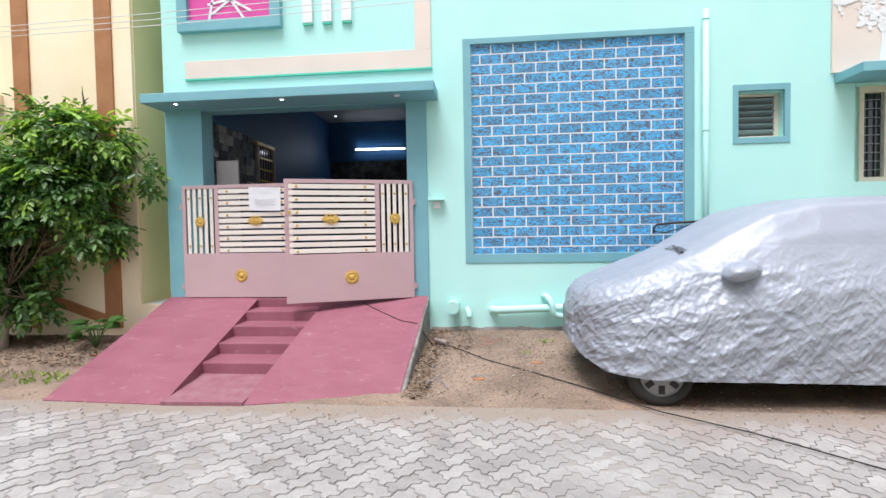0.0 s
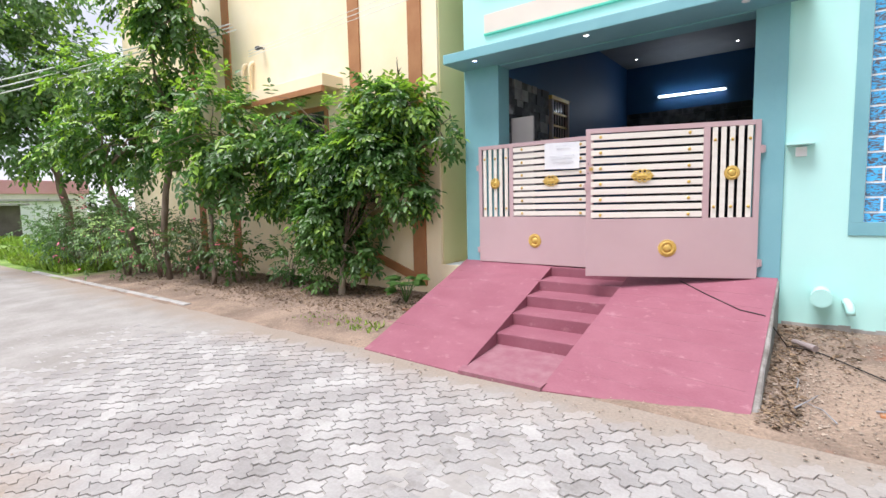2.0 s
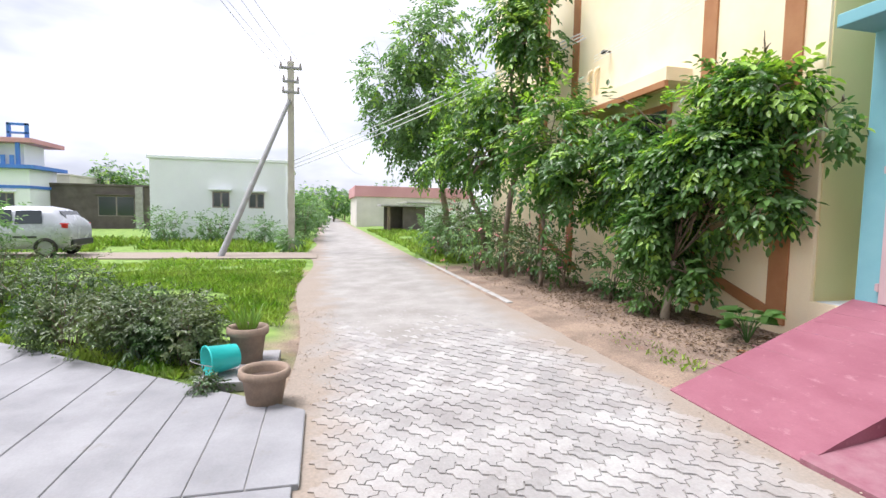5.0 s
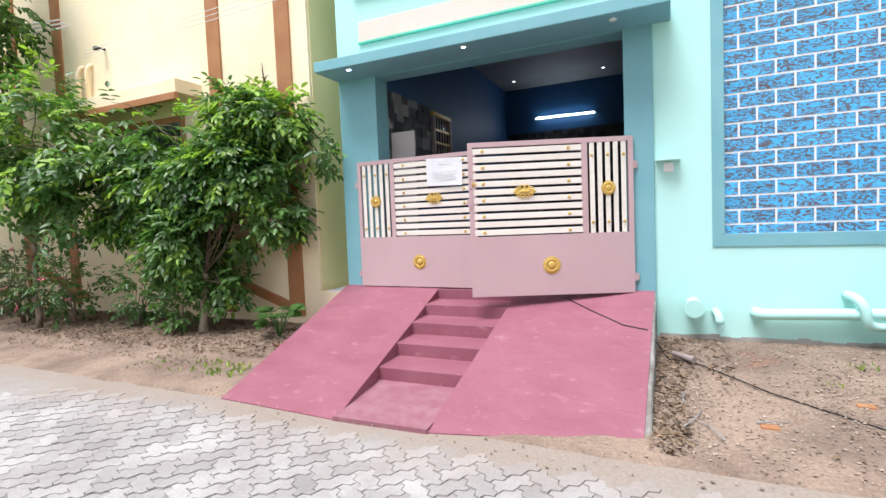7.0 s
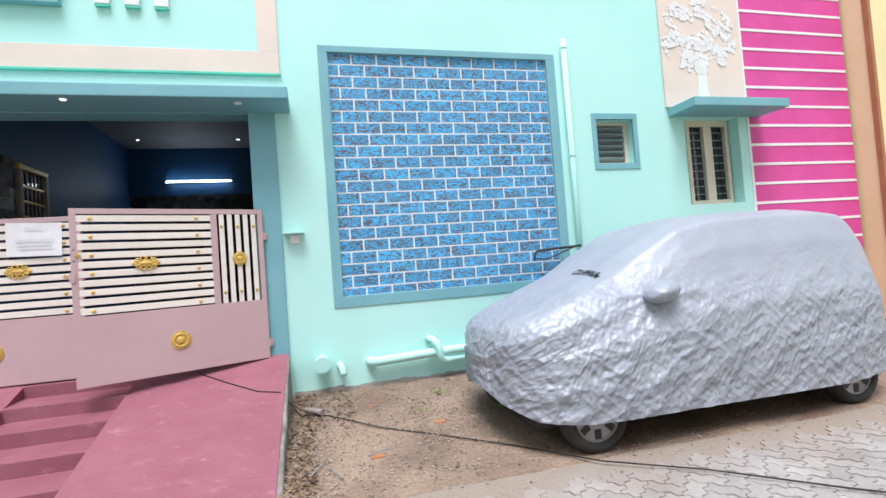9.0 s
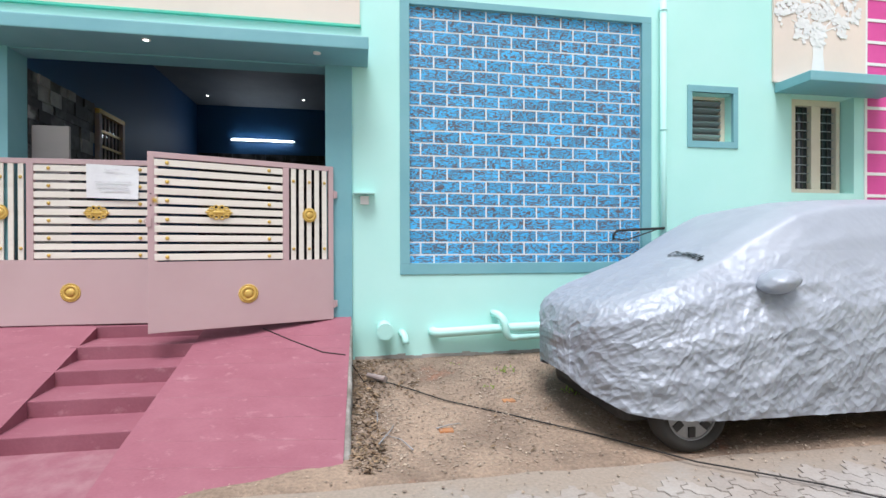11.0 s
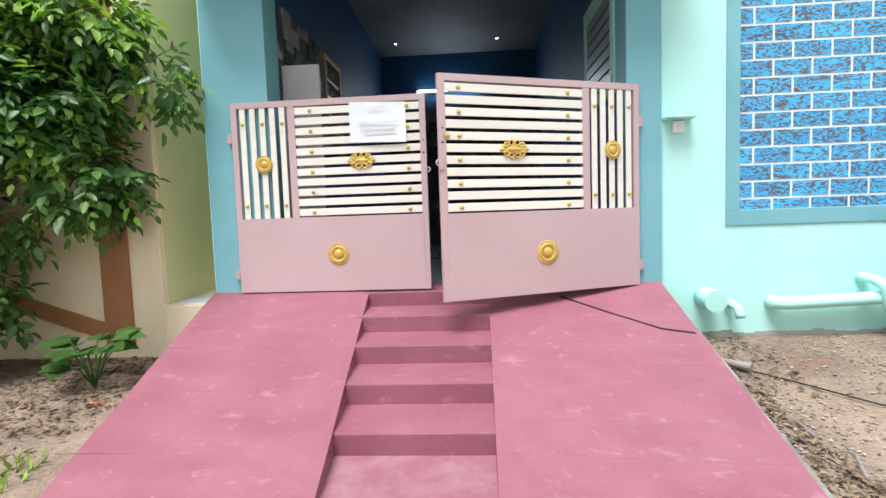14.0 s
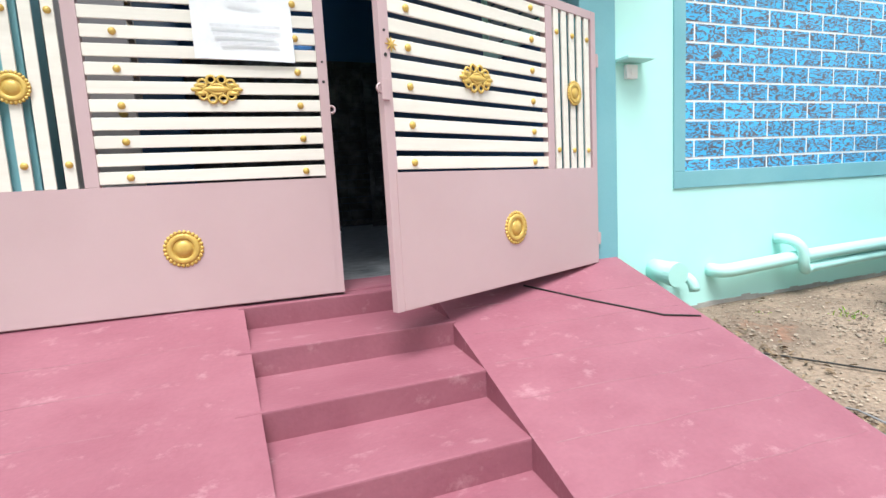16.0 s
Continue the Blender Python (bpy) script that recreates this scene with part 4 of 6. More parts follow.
for x in (-10.1, -9.85):
    w = nb()
    tube(w, [(x, YF - 0.08, 3.9), (x, YF - 0.08, 4.4), (x + 0.03, YF - 0.05, 4.5), (x + 0.05, YF, 4.52)], 0.035, 10)
    under(part("pipe", w, M_CREAM, smooth=True), yb)
w = nb()
tube(w, [(-10.1, YF - 0.08, 3.9), (-10.05, YF - 0.08, 3.84), (-9.9, YF - 0.08, 3.84), (-9.85, YF - 0.08, 3.9)], 0.035, 10)
under(part("pipe", w, M_CREAM, smooth=True), yb)
w = nb()
tube(w, [(-9.43, YF, 4.72), (-9.43, YF - 0.12, 4.72)], 0.02, 8)
ball(w, (-9.43, YF - 0.14, 4.70), 0.05, (1.4, 1, 0.8))
under(part("outdoor_lamp", w, M_BLACK, smooth=True), yb)
p = nb()
bx(p, (-5.08, YF + 0.02, 0.682), (-4.70, YF + 0.55, 0.688))
tagged(part("newspaper", p, M_PAPER), "faded newspaper sheet lying on the cream plinth", "newspaper")
# olive building beyond the magenta wall
w = nb()
bx(w, (7.66, 6.35, -0.1), (14.0, 12.0, 7.5), 0.01)
ob2 = thing("olive_building", (10.5, 9, 0), "olive yellow plastered building beside the magenta wall", "building")
under(part("wall", w, M_OLIVE), ob2)
w = nb()
bx(w, (7.64, 6.32, -0.1), (7.70, 6.40, 7.5), 0.005)
under(part("corner_strip", w, M_BROWN), ob2)

# ---- porch contents ----
def cladding(name, along, at, lo, hi, z0, z1, label, skip=None):
    """Rough stone tiles of mixed size on a wall plane. along: 'y' for a side wall at x, 'x' for the rear wall at y."""
    root = thing(name, (at, lo, z0) if along == "y" else (lo, at, z0), label, "wall cladding", kind="structure")
    z = z0
    k = 0
    while z < z1 - 0.02:
        h = min((0.10, 0.16, 0.13)[k % 3], z1 - z)
        a = lo - (k * 0.13) % 0.2
        while a < hi:
            ln = random.choice((0.14, 0.2, 0.27))
            p0, p1 = max(a, lo), min(a + ln - 0.004, hi)
            a += ln
            if p1 - p0 < 0.03 or (skip and skip(p0, p1, z, z + h)):
                continue
            d = random.uniform(0.012, 0.035)
            g = nb()
            if along == "y":
                bx(g, (0, p0, z), (d, p1, z + h - 0.004))
            else:
                bx(g, (p0, -d, z), (p1, 0, z + h - 0.004))
            o = part("stone_tile", g, random.choice((M_STONE2, M_STONE2, M_STONE, M_STONEL)) if along == "y" else M_STONE2)
            o.location = (at, 0, 0) if along == "y" else (0, at, 0)
            under(o, root)
        z += h
        k += 1
    return root


cladding("cladding_1", "y", -4.119, FY + 0.27, 8.25, 1.8, 3.34, "black and grey stone cladding on the porch wall", None)
cladding("cladding_2", "x", PY - 0.001, -4.1, -1.14, 0.78, 3.5, "dark stone cladding on the porch rear wall")
w = nb()
bx(w, (-4.08, 7.0, 0.785), (-3.74, 7.035, 2.77), 0.004)
dr = tagged(part("door_1", w, M_DOORG), "narrow grey door leaf standing open behind the pillar", "door", kind="structure")
g = nb()
cyl(g, (-3.79, 7.0, 1.8), (-3.79, 6.96, 1.8), 0.010, n=10)
ball(g, (-3.79, 6.95, 1.8), 0.022)
part("door_handle", g, M_GOLD, dr, "brass knob", True)
gw = thing("window_3", (-4.12, 8.65, 2.3), "gold painted grille window in the porch wall", "window", kind="structure")
for lo, hi in [((8.3, 2.2), (9.0, 2.26)), ((8.3, 3.24), (9.0, 3.30)), ((8.3, 2.26), (8.36, 3.24)), ((8.94, 2.26), (9.0, 3.24))]:
    w = nb()
    bx(w, (-4.119, lo[0], lo[1]), (-4.06, hi[0], hi[1]), 0.004)
    under(part("window_frame", w, M_GOLD if lo[1] > 3 else M_DOORIN), gw)
for k in range(4):
    w = nb()
    bx(w, (-4.10, 8.36, 2.42 + 0.2 * k), (-4.08, 8.94, 2.45 + 0.2 * k))
    under(part("grille_bar", w, M_GOLD), gw)
for k in range(5):
    w = nb()
    bx(w, (-4.115, 8.44 + 0.1 * k, 2.26), (-4.10, 8.46 + 0.1 * k, 3.24))
    under(part("grille_bar", w, M_DOORIN), gw)
w = nb()
bx(w, (-4.119, 8.36, 2.26), (-4.116, 8.94, 3.24))
under(part("pane", w, M_DARKGLASS), gw)
w4 = thing("window_4", (-1.14, 7.5, 2.5), "louvred window with mint surround in the porch wall", "window", kind="structure")
for lo, hi in [((7.0, 2.4), (8.1, 2.5)), ((7.0, 3.3), (8.1, 3.45)), ((7.0, 2.5), (7.1, 3.3)), ((7.98, 2.5), (8.1, 3.3))]:
    w = nb()
    bx(w, (-1.17, lo[0], lo[1]), (-1.131, hi[0], hi[1]), 0.004)
    under(part("window_frame", w, M_MINT), w4)
for k in range(7):
    w = nb()
    bx(w, (-1.165, 7.1, 2.52 + 0.113 * k), (-1.155, 7.98, 2.61 + 0.113 * k), rot=Matrix.Rotation(radians(0), 4, "Y"))
    under(part("louvre", w, M_LOUVRE), w4)
cl3 = cladding("cladding_3", "x", PY - 0.5, -1.5, -1.14, 0.78, 3.3, "dark stone cladding on the porch pier")
# tube lamp
tl = thing("tube_lamp", (-2.8, PY - 0.05, 3.785), "lit white fluorescent tube lamp on the blue wall", "lamp")
w = nb()
cyl(w, (-3.41, PY - 0.075, 3.79), (-2.18, PY - 0.075, 3.775), 0.019, n=12)
under(part("tube", w, M_TUBE, label="glowing white tube"), tl)
w = nb()
bx(w, (-3.45, PY - 0.055, 3.765), (-2.14, PY - 0.001, 3.80), 0.004)
under(part("fitting", w, M_WHITE), tl)
tubelight = new("tube_glow", bpy.data.lights.new("tube_glow", "AREA"))
tubelight.data.shape, tubelight.data.size, tubelight.data.size_y, tubelight.data.energy, tubelight.data.color = "RECTANGLE", 1.2, 0.04, 1.2, (0.85, 0.95, 1.0)
tubelight.matrix_world = look((-2.8, PY - 0.11, 3.78), (-2.8, PY - 2, 3.3))


def downlight(x, y, z, material, label):
    d = thing("downlight", (x, y, z), label, "lamp", "recessed downlights")
    g = nb()
    ring(g, (0, 0, 0), 0.030, 0.008, n=20, k=6)
    bmesh.ops.rotate(g, verts=g.verts, cent=(0, 0, 0), matrix=Matrix.Rotation(radians(90), 3, "X"))
    part("rim", g, M_WHITE, d, smooth=True)
    g = nb()
    cyl(g, (0, 0, -0.006), (0, 0, 0.001), 0.024, n=18)
    part("lens", g, material, d, "lit lens")


downlight(-3.714, 11.68, PZ - 0.004, M_SPOT, "small lit recessed downlight in the porch ceiling")
downlight(-1.893, 11.68, PZ - 0.004, M_SPOT, "small lit recessed downlight in the porch ceiling")
downlight(-4.22, 6.30, 3.436, M_SPOTB, "small blue lit downlight under the canopy")
downlight(-2.74, 6.30, 3.436, M_SPOT, "small white lit downlight under the canopy")
downlight(-1.22, 6.36, 3.436, M_WHITE, "small unlit downlight under the canopy")
# boxes and shoes on the porch floor
for x, y, sx, sy, sz, m in ((-2.75, 9.3, 0.22, 0.16, 0.10, M_PAPER), (-2.45, 9.5, 0.16, 0.12, 0.14, M_WHITE), (-3.05, 9.6, 0.26, 0.2, 0.08, M_DOORIN), (-2.55, 10.0, 0.5, 0.25, 0.22, M_BLACK)):
    g = nb()
    bx(g, (x - sx / 2, y - sy / 2, 0.776), (x + sx / 2, y + sy / 2, 0.776 + sz), 0.006)
    lid = tagged(part("carton", g, m), "small carton on the porch floor", "box")
    g = nb()
    bx(g, (x - sx / 2 - 0.003, y - sy / 2 - 0.003, 0.776 + sz * 0.8), (x + sx / 2 + 0.003, y + sy / 2 + 0.003, 0.779 + sz), 0.003)
    part("lid", g, m, lid)

# ---- fittings on the front wall ----
# notice taped to the closed leaf
g = nb()
for i in range(11):
    for j in range(9):
        u, v = i / 10, j / 8
        g.verts.new((-3.39 + 0.46 * u, FY - 0.092 - 0.006 * math.sin(3 * u + 2 * v) - 0.012 * (1 - v) * u, 2.005 + 0.325 * v - 0.012 * u))
g.verts.ensure_lookup_table()
for i in range(10):
    for j in range(8):
        g.faces.new([g.verts[k] for k in (i * 9 + j, (i + 1) * 9 + j, (i + 1) * 9 + j + 1, i * 9 + j + 1)])
notice = tagged(part("paper_notice", g, M_PAPER, smooth=True), "white paper notice taped onto the gate slats", "notice")
for k, (a, b, z) in enumerate(((0.13, 0.27, 0.25), (0.05, 0.37, 0.13), (0.06, 0.34, 0.09), (0.09, 0.36, 0.05))):
    g = nb()
    bx(g, (-3.36 + a, FY - 0.112, 2.02 + z), (-3.36 + b, FY - 0.1115, 2.02 + z + 0.014))
    part("print_line", g, M_INK, notice)
# bell switch with a little shelf
bs = thing("bell_switch", (-0.76, FY, 2.0), "white bell switch under a small mint shelf", "switch")
g = nb()
bx(g, (-0.87, FY - 0.13, 2.085), (-0.65, FY - 0.001, 2.105), 0.004)
under(part("shelf", g, M_MINT), bs)
g = nb()
bx(g, (-0.80, FY - 0.035, 1.98), (-0.71, FY - 0.001, 2.07), 0.005)
under(part("plate", g, M_WHITE), bs)
g = nb()
bx(g, (-0.77, FY - 0.042, 2.005), (-0.74, FY - 0.034, 2.045), 0.003)
under(part("button", g, M_WHITE), bs)


def pipe(name, pts, r, label):
    g = nb()
    tube(g, pts, r, 16)
    return tagged(part(name, g, M_MINT, smooth=True), label, "pipe")


def bend(a, b, c, n=6):
    a, b, c = Vector(a), Vector(b), Vector(c)
    return [a * (1 - t) ** 2 + b * 2 * t * (1 - t) + c * t * t for t in (i / n for i in range(n + 1))]


pc = pipe("pipe_stub", [(-0.55, FY + 0.02, 0.66), (-0.55, FY - 0.22, 0.65)], 0.078, "mint painted capped pipe stub in the wall")
g = nb()
cyl(g, (-0.55, FY - 0.17, 0.652), (-0.55, FY - 0.225, 0.65), 0.086, n=20)
part("cap", g, M_MINT, pc)
pipe("pipe_elbow", [(-0.36, FY + 0.01, 0.60)] + bend((-0.36, FY - 0.06, 0.60), (-0.34, FY - 0.15, 0.60), (-0.33, FY - 0.15, 0.50)), 0.036, "mint painted pipe elbow low on the wall")
pp = pipe("drain_pipe", [(-0.02, FY + 0.01, 0.60)] + bend((-0.02, FY - 0.04, 0.60), (-0.02, FY - 0.10, 0.60), (0.08, FY - 0.10, 0.60)) + [(0.8, FY - 0.10, 0.63), (2.6, FY - 0.10, 0.66)], 0.052, "mint painted drain pipe along the wall foot")
g = nb()
tube(g, bend((0.66, FY, 0.78), (0.72, FY - 0.16, 0.80), (0.76, FY - 0.165, 0.66)) + bend((0.76, FY - 0.165, 0.62), (0.77, FY - 0.16, 0.50), (0.92, FY - 0.10, 0.53)) + [(1.6, FY - 0.09, 0.55), (2.6, FY - 0.09, 0.57)], 0.04, 14)
part("branch_pipe", g, M_MINT, pp, smooth=True)
g = nb()
tube(g, [(2.72, FY - 0.06, 4.42), (2.72, FY - 0.06, 0.5)], 0.036, 14)
dp = tagged(part("rain_pipe", g, M_MINT, smooth=True), "mint painted rain pipe down the wall", "pipe")
for z in (4.3, 2.9, 1.6):
    g = nb()
    ring(g, (0, 0, 0), 0.038, 0.007, n=18, k=6)
    bmesh.ops.rotate(g, verts=g.verts, cent=(0, 0, 0), matrix=Matrix.Rotation(radians(90), 3, "X"))
    bmesh.ops.translate(g, verts=g.verts, vec=(2.72, FY - 0.06, z))
    part("bracket", g, M_MINT, dp)
tap = nb()
tube(tap, [(2.70, FY - 0.06, 1.74), (2.70, FY - 0.11, 1.74), (2.1, FY - 0.11, 1.71), (2.06, FY - 0.11, 1.66), (2.06, FY - 0.11, 1.60)], 0.015, 8)
tube(tap, [(2.64, FY - 0.10, 1.735), (2.2, FY - 0.14, 1.60), (2.05, FY - 0.12, 1.62)], 0.008, 6)
tagged(part("black_bracket_arm", tap, M_BLACK, smooth=True), "thin black metal arm in front of the brick panel", "bracket")
# painted tree on the beige panel
tr = nb()
prof = [(0.15, -0.06), (0.10, 0.06), (0.075, 0.30), (0.085, 0.50), (0.13, 0.66), (0.0, 0.72)]
for s2 in (1,):
    vs = [tr.verts.new((4.88 + a, FY - 0.034, 3.63 + b)) for a, b in prof] + [tr.verts.new((4.88 - a, FY - 0.034, 3.63 + b)) for a, b in prof[-2::-1]]
    tr.faces.new(vs)
tree_art = tagged(part("painted_tree", tr, M_WHITE), "white painted tree motif on the beige panel", "mural", kind="structure")
tr = nb()
rs = random.Random(4)
for i in range(900):
    a = rs.uniform(0, 2 * math.pi)
    rr = 0.66 * math.sqrt(rs.random())
    x, z = 4.88 + rr * math.cos(a) * 0.98, 4.58 + rr * math.sin(a) * 0.82
    if z < 4.02 or noise.noise((x * 5, z * 5, 3)) < -0.12 or x < 4.24 or x > 5.57:
        continue
    s = rs.uniform(0.02, 0.05)
    b = rs.uniform(0, math.pi)
    tr.faces.new([tr.verts.new((x + s * math.cos(b + q) * (1 if k % 2 else 0.6), FY - 0.0335 - 0.000008 * i, z + s * math.sin(b + q) * (1 if k % 2 else 0.6))) for k, q in enumerate(np.linspace(0, 2 * math.pi, 7)[:-1])])
for a in (40, 75, 105, 140, 20, 160):
    d = Vector((math.cos(radians(a)), 0, math.sin(radians(a))))
    n_ = Vector((-d.z, 0, d.x)) * 0.014
    o_ = Vector((4.88, FY - 0.0338, 4.2))
    tr.faces.new([tr.verts.new(o_ + q) for q in (n_, -n_, d * 0.42 - n_ * 0.3, d * 0.42 + n_ * 0.3)])
mo = part("motif_leaves", tr, M_WHITE, tree_art)
mo["kind"] = "stuff"

# ---- cables ----
def cable(name, pts, r, material, label, n=6):
    g = nb()
    tube(g, pts, r, n)
    return tagged(part(name, g, material, smooth=True), label, "cable")


base = [(-1.75, 6.45, ramp_top(-1.75, 6.45) + 0.006), (-1.45, 6.2, ramp_top(-1.45, 6.2) + 0.006), (-1.15, 5.98, ramp_top(-1.15, 5.98) + 0.006), (-0.95, 5.93, ramp_top(-0.95, 5.93) + 0.006), (-0.86, 5.92, 0.42), (-0.78, 5.97, gz(-0.78, 5.97) + 0.03), (-0.6, 5.98, gz(-0.6, 5.98) + 0.02), (-0.45, 5.85, gz(-0.45, 5.85) + 0.02), (-0.1, 5.5, gz(-0.1, 5.5) + 0.02), (0.4, 5.15, gz(0.4, 5.15) + 0.02), (0.9, 4.75, gz(0.9, 4.75) + 0.02), (1.35, 4.25, gz(1.35, 4.25) + 0.02), (1.9, 3.85, gz(1.9, 3.85) + 0.02), (2.45, 3.35, gz(2.45, 3.35) + 0.02), (3.4, 2.6, gz(3.4, 2.6) + 0.02), (5.0, 1.6, 0.03)]
cable("power_cable", base, 0.0055, M_WIRE, "thin black cable lying over the ramp and verge")


def sag(a, b, drop, n=24):
    a, b = Vector(a), Vector(b)
    return [a.lerp(b, i / n) - Vector((0, 0, drop * 4 * (i / n) * (1 - i / n))) for i in range(n + 1)]


for k in range(3):
    cable("overhead_wire", sag((-10.5 + 0.1 * k, YF - 0.05, 5.42 - 0.08 * k), (-20.85, 0.3, 3.5 - 0.14 * k), 0.05 + 0.04 * k), 0.014, M_WIREW, "pale service wire slung across the lane")
for k in range(3):
    cable("overhead_wire", sag((-9.5, YF - 0.3, 4.62 - 0.05 * k), (9.0, 6.0 - 0.05 * k, 5.10 - 0.04 * k), 0.12 + 0.05 * k, 40), 0.005, M_WIREW, "thin pale wire along the house front")

# ---- trees and plants ----
M_LEAF = leafmat("dark_green_leaves", (0.042, 0.108, 0.026), (0.115, 0.225, 0.056))
M_LEAFY = leafmat("young_green_leaves", (0.22, 0.38, 0.06), (0.32, 0.48, 0.10))
M_LEAFG = leafmat("grey_green_leaves", (0.10, 0.19, 0.07), (0.18, 0.29, 0.11))
M_SHRUB = leafmat("brown_green_shrub_leaves", (0.045, 0.10, 0.03), (0.11, 0.14, 0.05), thin=0.25)
M_GRASS = leafmat("grass_blades", (0.22, 0.38, 0.06), (0.42, 0.53, 0.13), thin=0.3)
M_FLOWER = leafmat("pink_oleander_flowers", (0.75, 0.18, 0.28), (0.85, 0.30, 0.38), thin=0.3)
M_BARK = mat("grey_brown_bark", (0.26, 0.20, 0.15), (0.16, 0.12, 0.09), rough=0.9, scale=9, fine=60, bump=0.8, dist=0.015, stretch=(1, 1, 0.3), grain=0.2)
M_BARKP = mat("pale_smooth_bark", (0.42, 0.37, 0.29), (0.30, 0.25, 0.19), rough=0.85, scale=7, fine=60, bump=0.4, dist=0.01, stretch=(1, 1, 0.4), grain=0.15)
LEAF_OUT = np.array([(0, 0), (0.30, 0.5), (0.68, 0.42), (1, 0), (0.68, -0.42), (0.30, -0.5)])


def leaf_mesh(name, bases, dirs, ups, lens, wide, material, fold=0.18, droop=0.18):
    """Many folded leaves as one mesh: one leaf a base point."""
    n = len(bases)
    dirs = dirs / np.linalg.norm(dirs, axis=1, keepdims=True)
    side = np.cross(dirs, ups)
    side /= np.maximum(np.linalg.norm(side, axis=1, keepdims=True), 1e-6)
    up = np.cross(side, dirs)
    v = np.zeros((n, 6, 3))
    for k, (a, b) in enumerate(LEAF_OUT):
        v[:, k] = bases + dirs * (lens * a)[:, None] + side * (lens * wide * b)[:, None] + up * (lens * (fold * abs(b) - droop * a * a))[:, None]
    idx = (np.arange(n) * 6)[:, None]
    f = np.concatenate([idx + np.array([0, 3, 2, 1]), idx + np.array([0, 5, 4, 3])], 0)
    me = bpy.data.meshes.new(name)
    me.vertices.add(n * 6)
    me.vertices.foreach_set("co", v.astype(np.float32).ravel())
    me.loops.add(f.size)
    me.loops.foreach_set("vertex_index", f.astype(np.int32).ravel())
    me.polygons.add(len(f))
    me.polygons.foreach_set("loop_start", np.arange(0, f.size, 4, dtype=np.int32))
    me.update(calc_edges=True)
    me.validate()
    me.materials.append(material)
    return me


def sprigs(rng, pts, outs, per, leaf, hang=0.5, wide=0.46):
    """Leaflets in pairs along drooping stalks that start at pts and point along outs."""
    B, D, U, L = [], [], [], []
    n = len(pts)
    ax = outs + np.array([0, 0, -hang]) + rng.normal(0, 0.35, (n, 3))
    ax /= np.linalg.norm(ax, axis=1, keepdims=True)
    upv = outs * 0.6 + np.array([0, 0, 1.0]) + rng.normal(0, 0.3, (n, 3))
    side = np.cross(ax, upv)
    side /= np.maximum(np.linalg.norm(side, axis=1, keepdims=True), 1e-6)
    for k in range(per):
        s = (k // 2 + 1) * leaf * 0.62
        sg = 1 if k % 2 else -1
        last = k == per - 1
        b = pts + ax * s - np.array([0, 0, 1]) * (s * s * 0.6)
        d = ax * (1.0 if last else 0.55) + (0 if last else 1) * side * sg * 0.8 + rng.normal(0, 0.16, (n, 3)) + np.array([0, 0, -0.25])
        B.append(b)
        D.append(d)
        U.append(upv + rng.normal(0, 0.25, (n, 3)))
        L.append(leaf * rng.uniform(0.7, 1.25, n))
    return np.concatenate(B), np.concatenate(D), np.concatenate(U), np.concatenate(L)


def crown_points(rng, lobes, count, gap=-0.12, gscale=1.5, inner=0.5):
    lob = np.array(lobes)
    wgt = lob[:, 3] ** 2
    pick = rng.choice(len(lob), count * 2, p=wgt / wgt.sum())
    d = rng.normal(0, 1, (count * 2, 3))
    d /= np.linalg.norm(d, axis=1, keepdims=True)
    r = lob[pick, 3] * (inner + (1 - inner) * rng.random(count * 2) ** 0.6) * (1 + 0.18 * rng.normal(0, 1, count * 2))
    p = lob[pick, :3] + d * r[:, None] * np.array([1, 0.85, 0.9])
    keep = [i for i in range(len(p)) if noise.noise(Vector(p[i]) * gscale) > gap][:count]
    return p[keep], d[keep]


def limb(bm, a, b, r0, r1, rng, wob=0.08, n=7):
    a, b = Vector(a), Vector(b)
    L = (b - a).length
    pts = [a.lerp(b, i / n) + Vector(rng.normal(0, wob * L * 0.35 * math.sin(math.pi * i / n), 3)) + Vector((0, 0, 0.10 * L * math.sin(math.pi * i / n))) for i in range(n + 1)]
    tube(bm, pts, r0, 9, r1)
    return pts


def make_tree(name, foot, fork, lobes, count, leaf, label, seed, r0=0.07, young=0.15, material=None, per=7, top=None, hang=0.5, ymax=None, category="tree", gap=-0.12, bark=None):
    rng = np.random.default_rng(seed)
    t = thing(name, foot, label, category)
    g = nb()
    limb(g, foot, fork, r0, r0 * 0.7, rng, 0.05)
    under(part("trunk", g, bark or M_BARK, smooth=True), t)
    for lx, ly, lz, lr in lobes:
        g = nb()
        limb(g, fork, (lx, ly, lz), r0 * min(0.5, 2.4 / len(lobes)), 0.006, rng)
        for _ in range(4):
            e = Vector((lx, ly, lz)) + Vector(rng.normal(0, 0.55 * lr, 3))
            limb(g, (lx, ly, lz), e, 0.012, 0.003, rng, n=4)
        under(part("branch", g, M_BARK, smooth=True), t)
    p, d = crown_points(rng, lobes, count, gap)
    if ymax is not None:
        over = p[:, 1] > ymax
        p[over, 1] = ymax - rng.random(over.sum()) * 0.25
    zlo, zhi = p[:, 2].min(), p[:, 2].max()
    is_young = rng.random(len(p)) < young * (0.3 + 1.6 * (p[:, 2] - zlo) / (zhi - zlo))
    for nm, sel, m in (("crown", ~is_young, material or M_LEAF), ("young_leaves", is_young, M_LEAFY)):
        if sel.sum() < 3:
            continue
        B, D, U, L = sprigs(rng, p[sel], d[sel], per, leaf, hang)
        o = new(nm, leaf_mesh(nm, B, D, U, L, 0.48, m))
        under(o, t)
        o["label"] = "many small drooping green leaflets" if nm == "crown" else "pale young leaves"
    return t


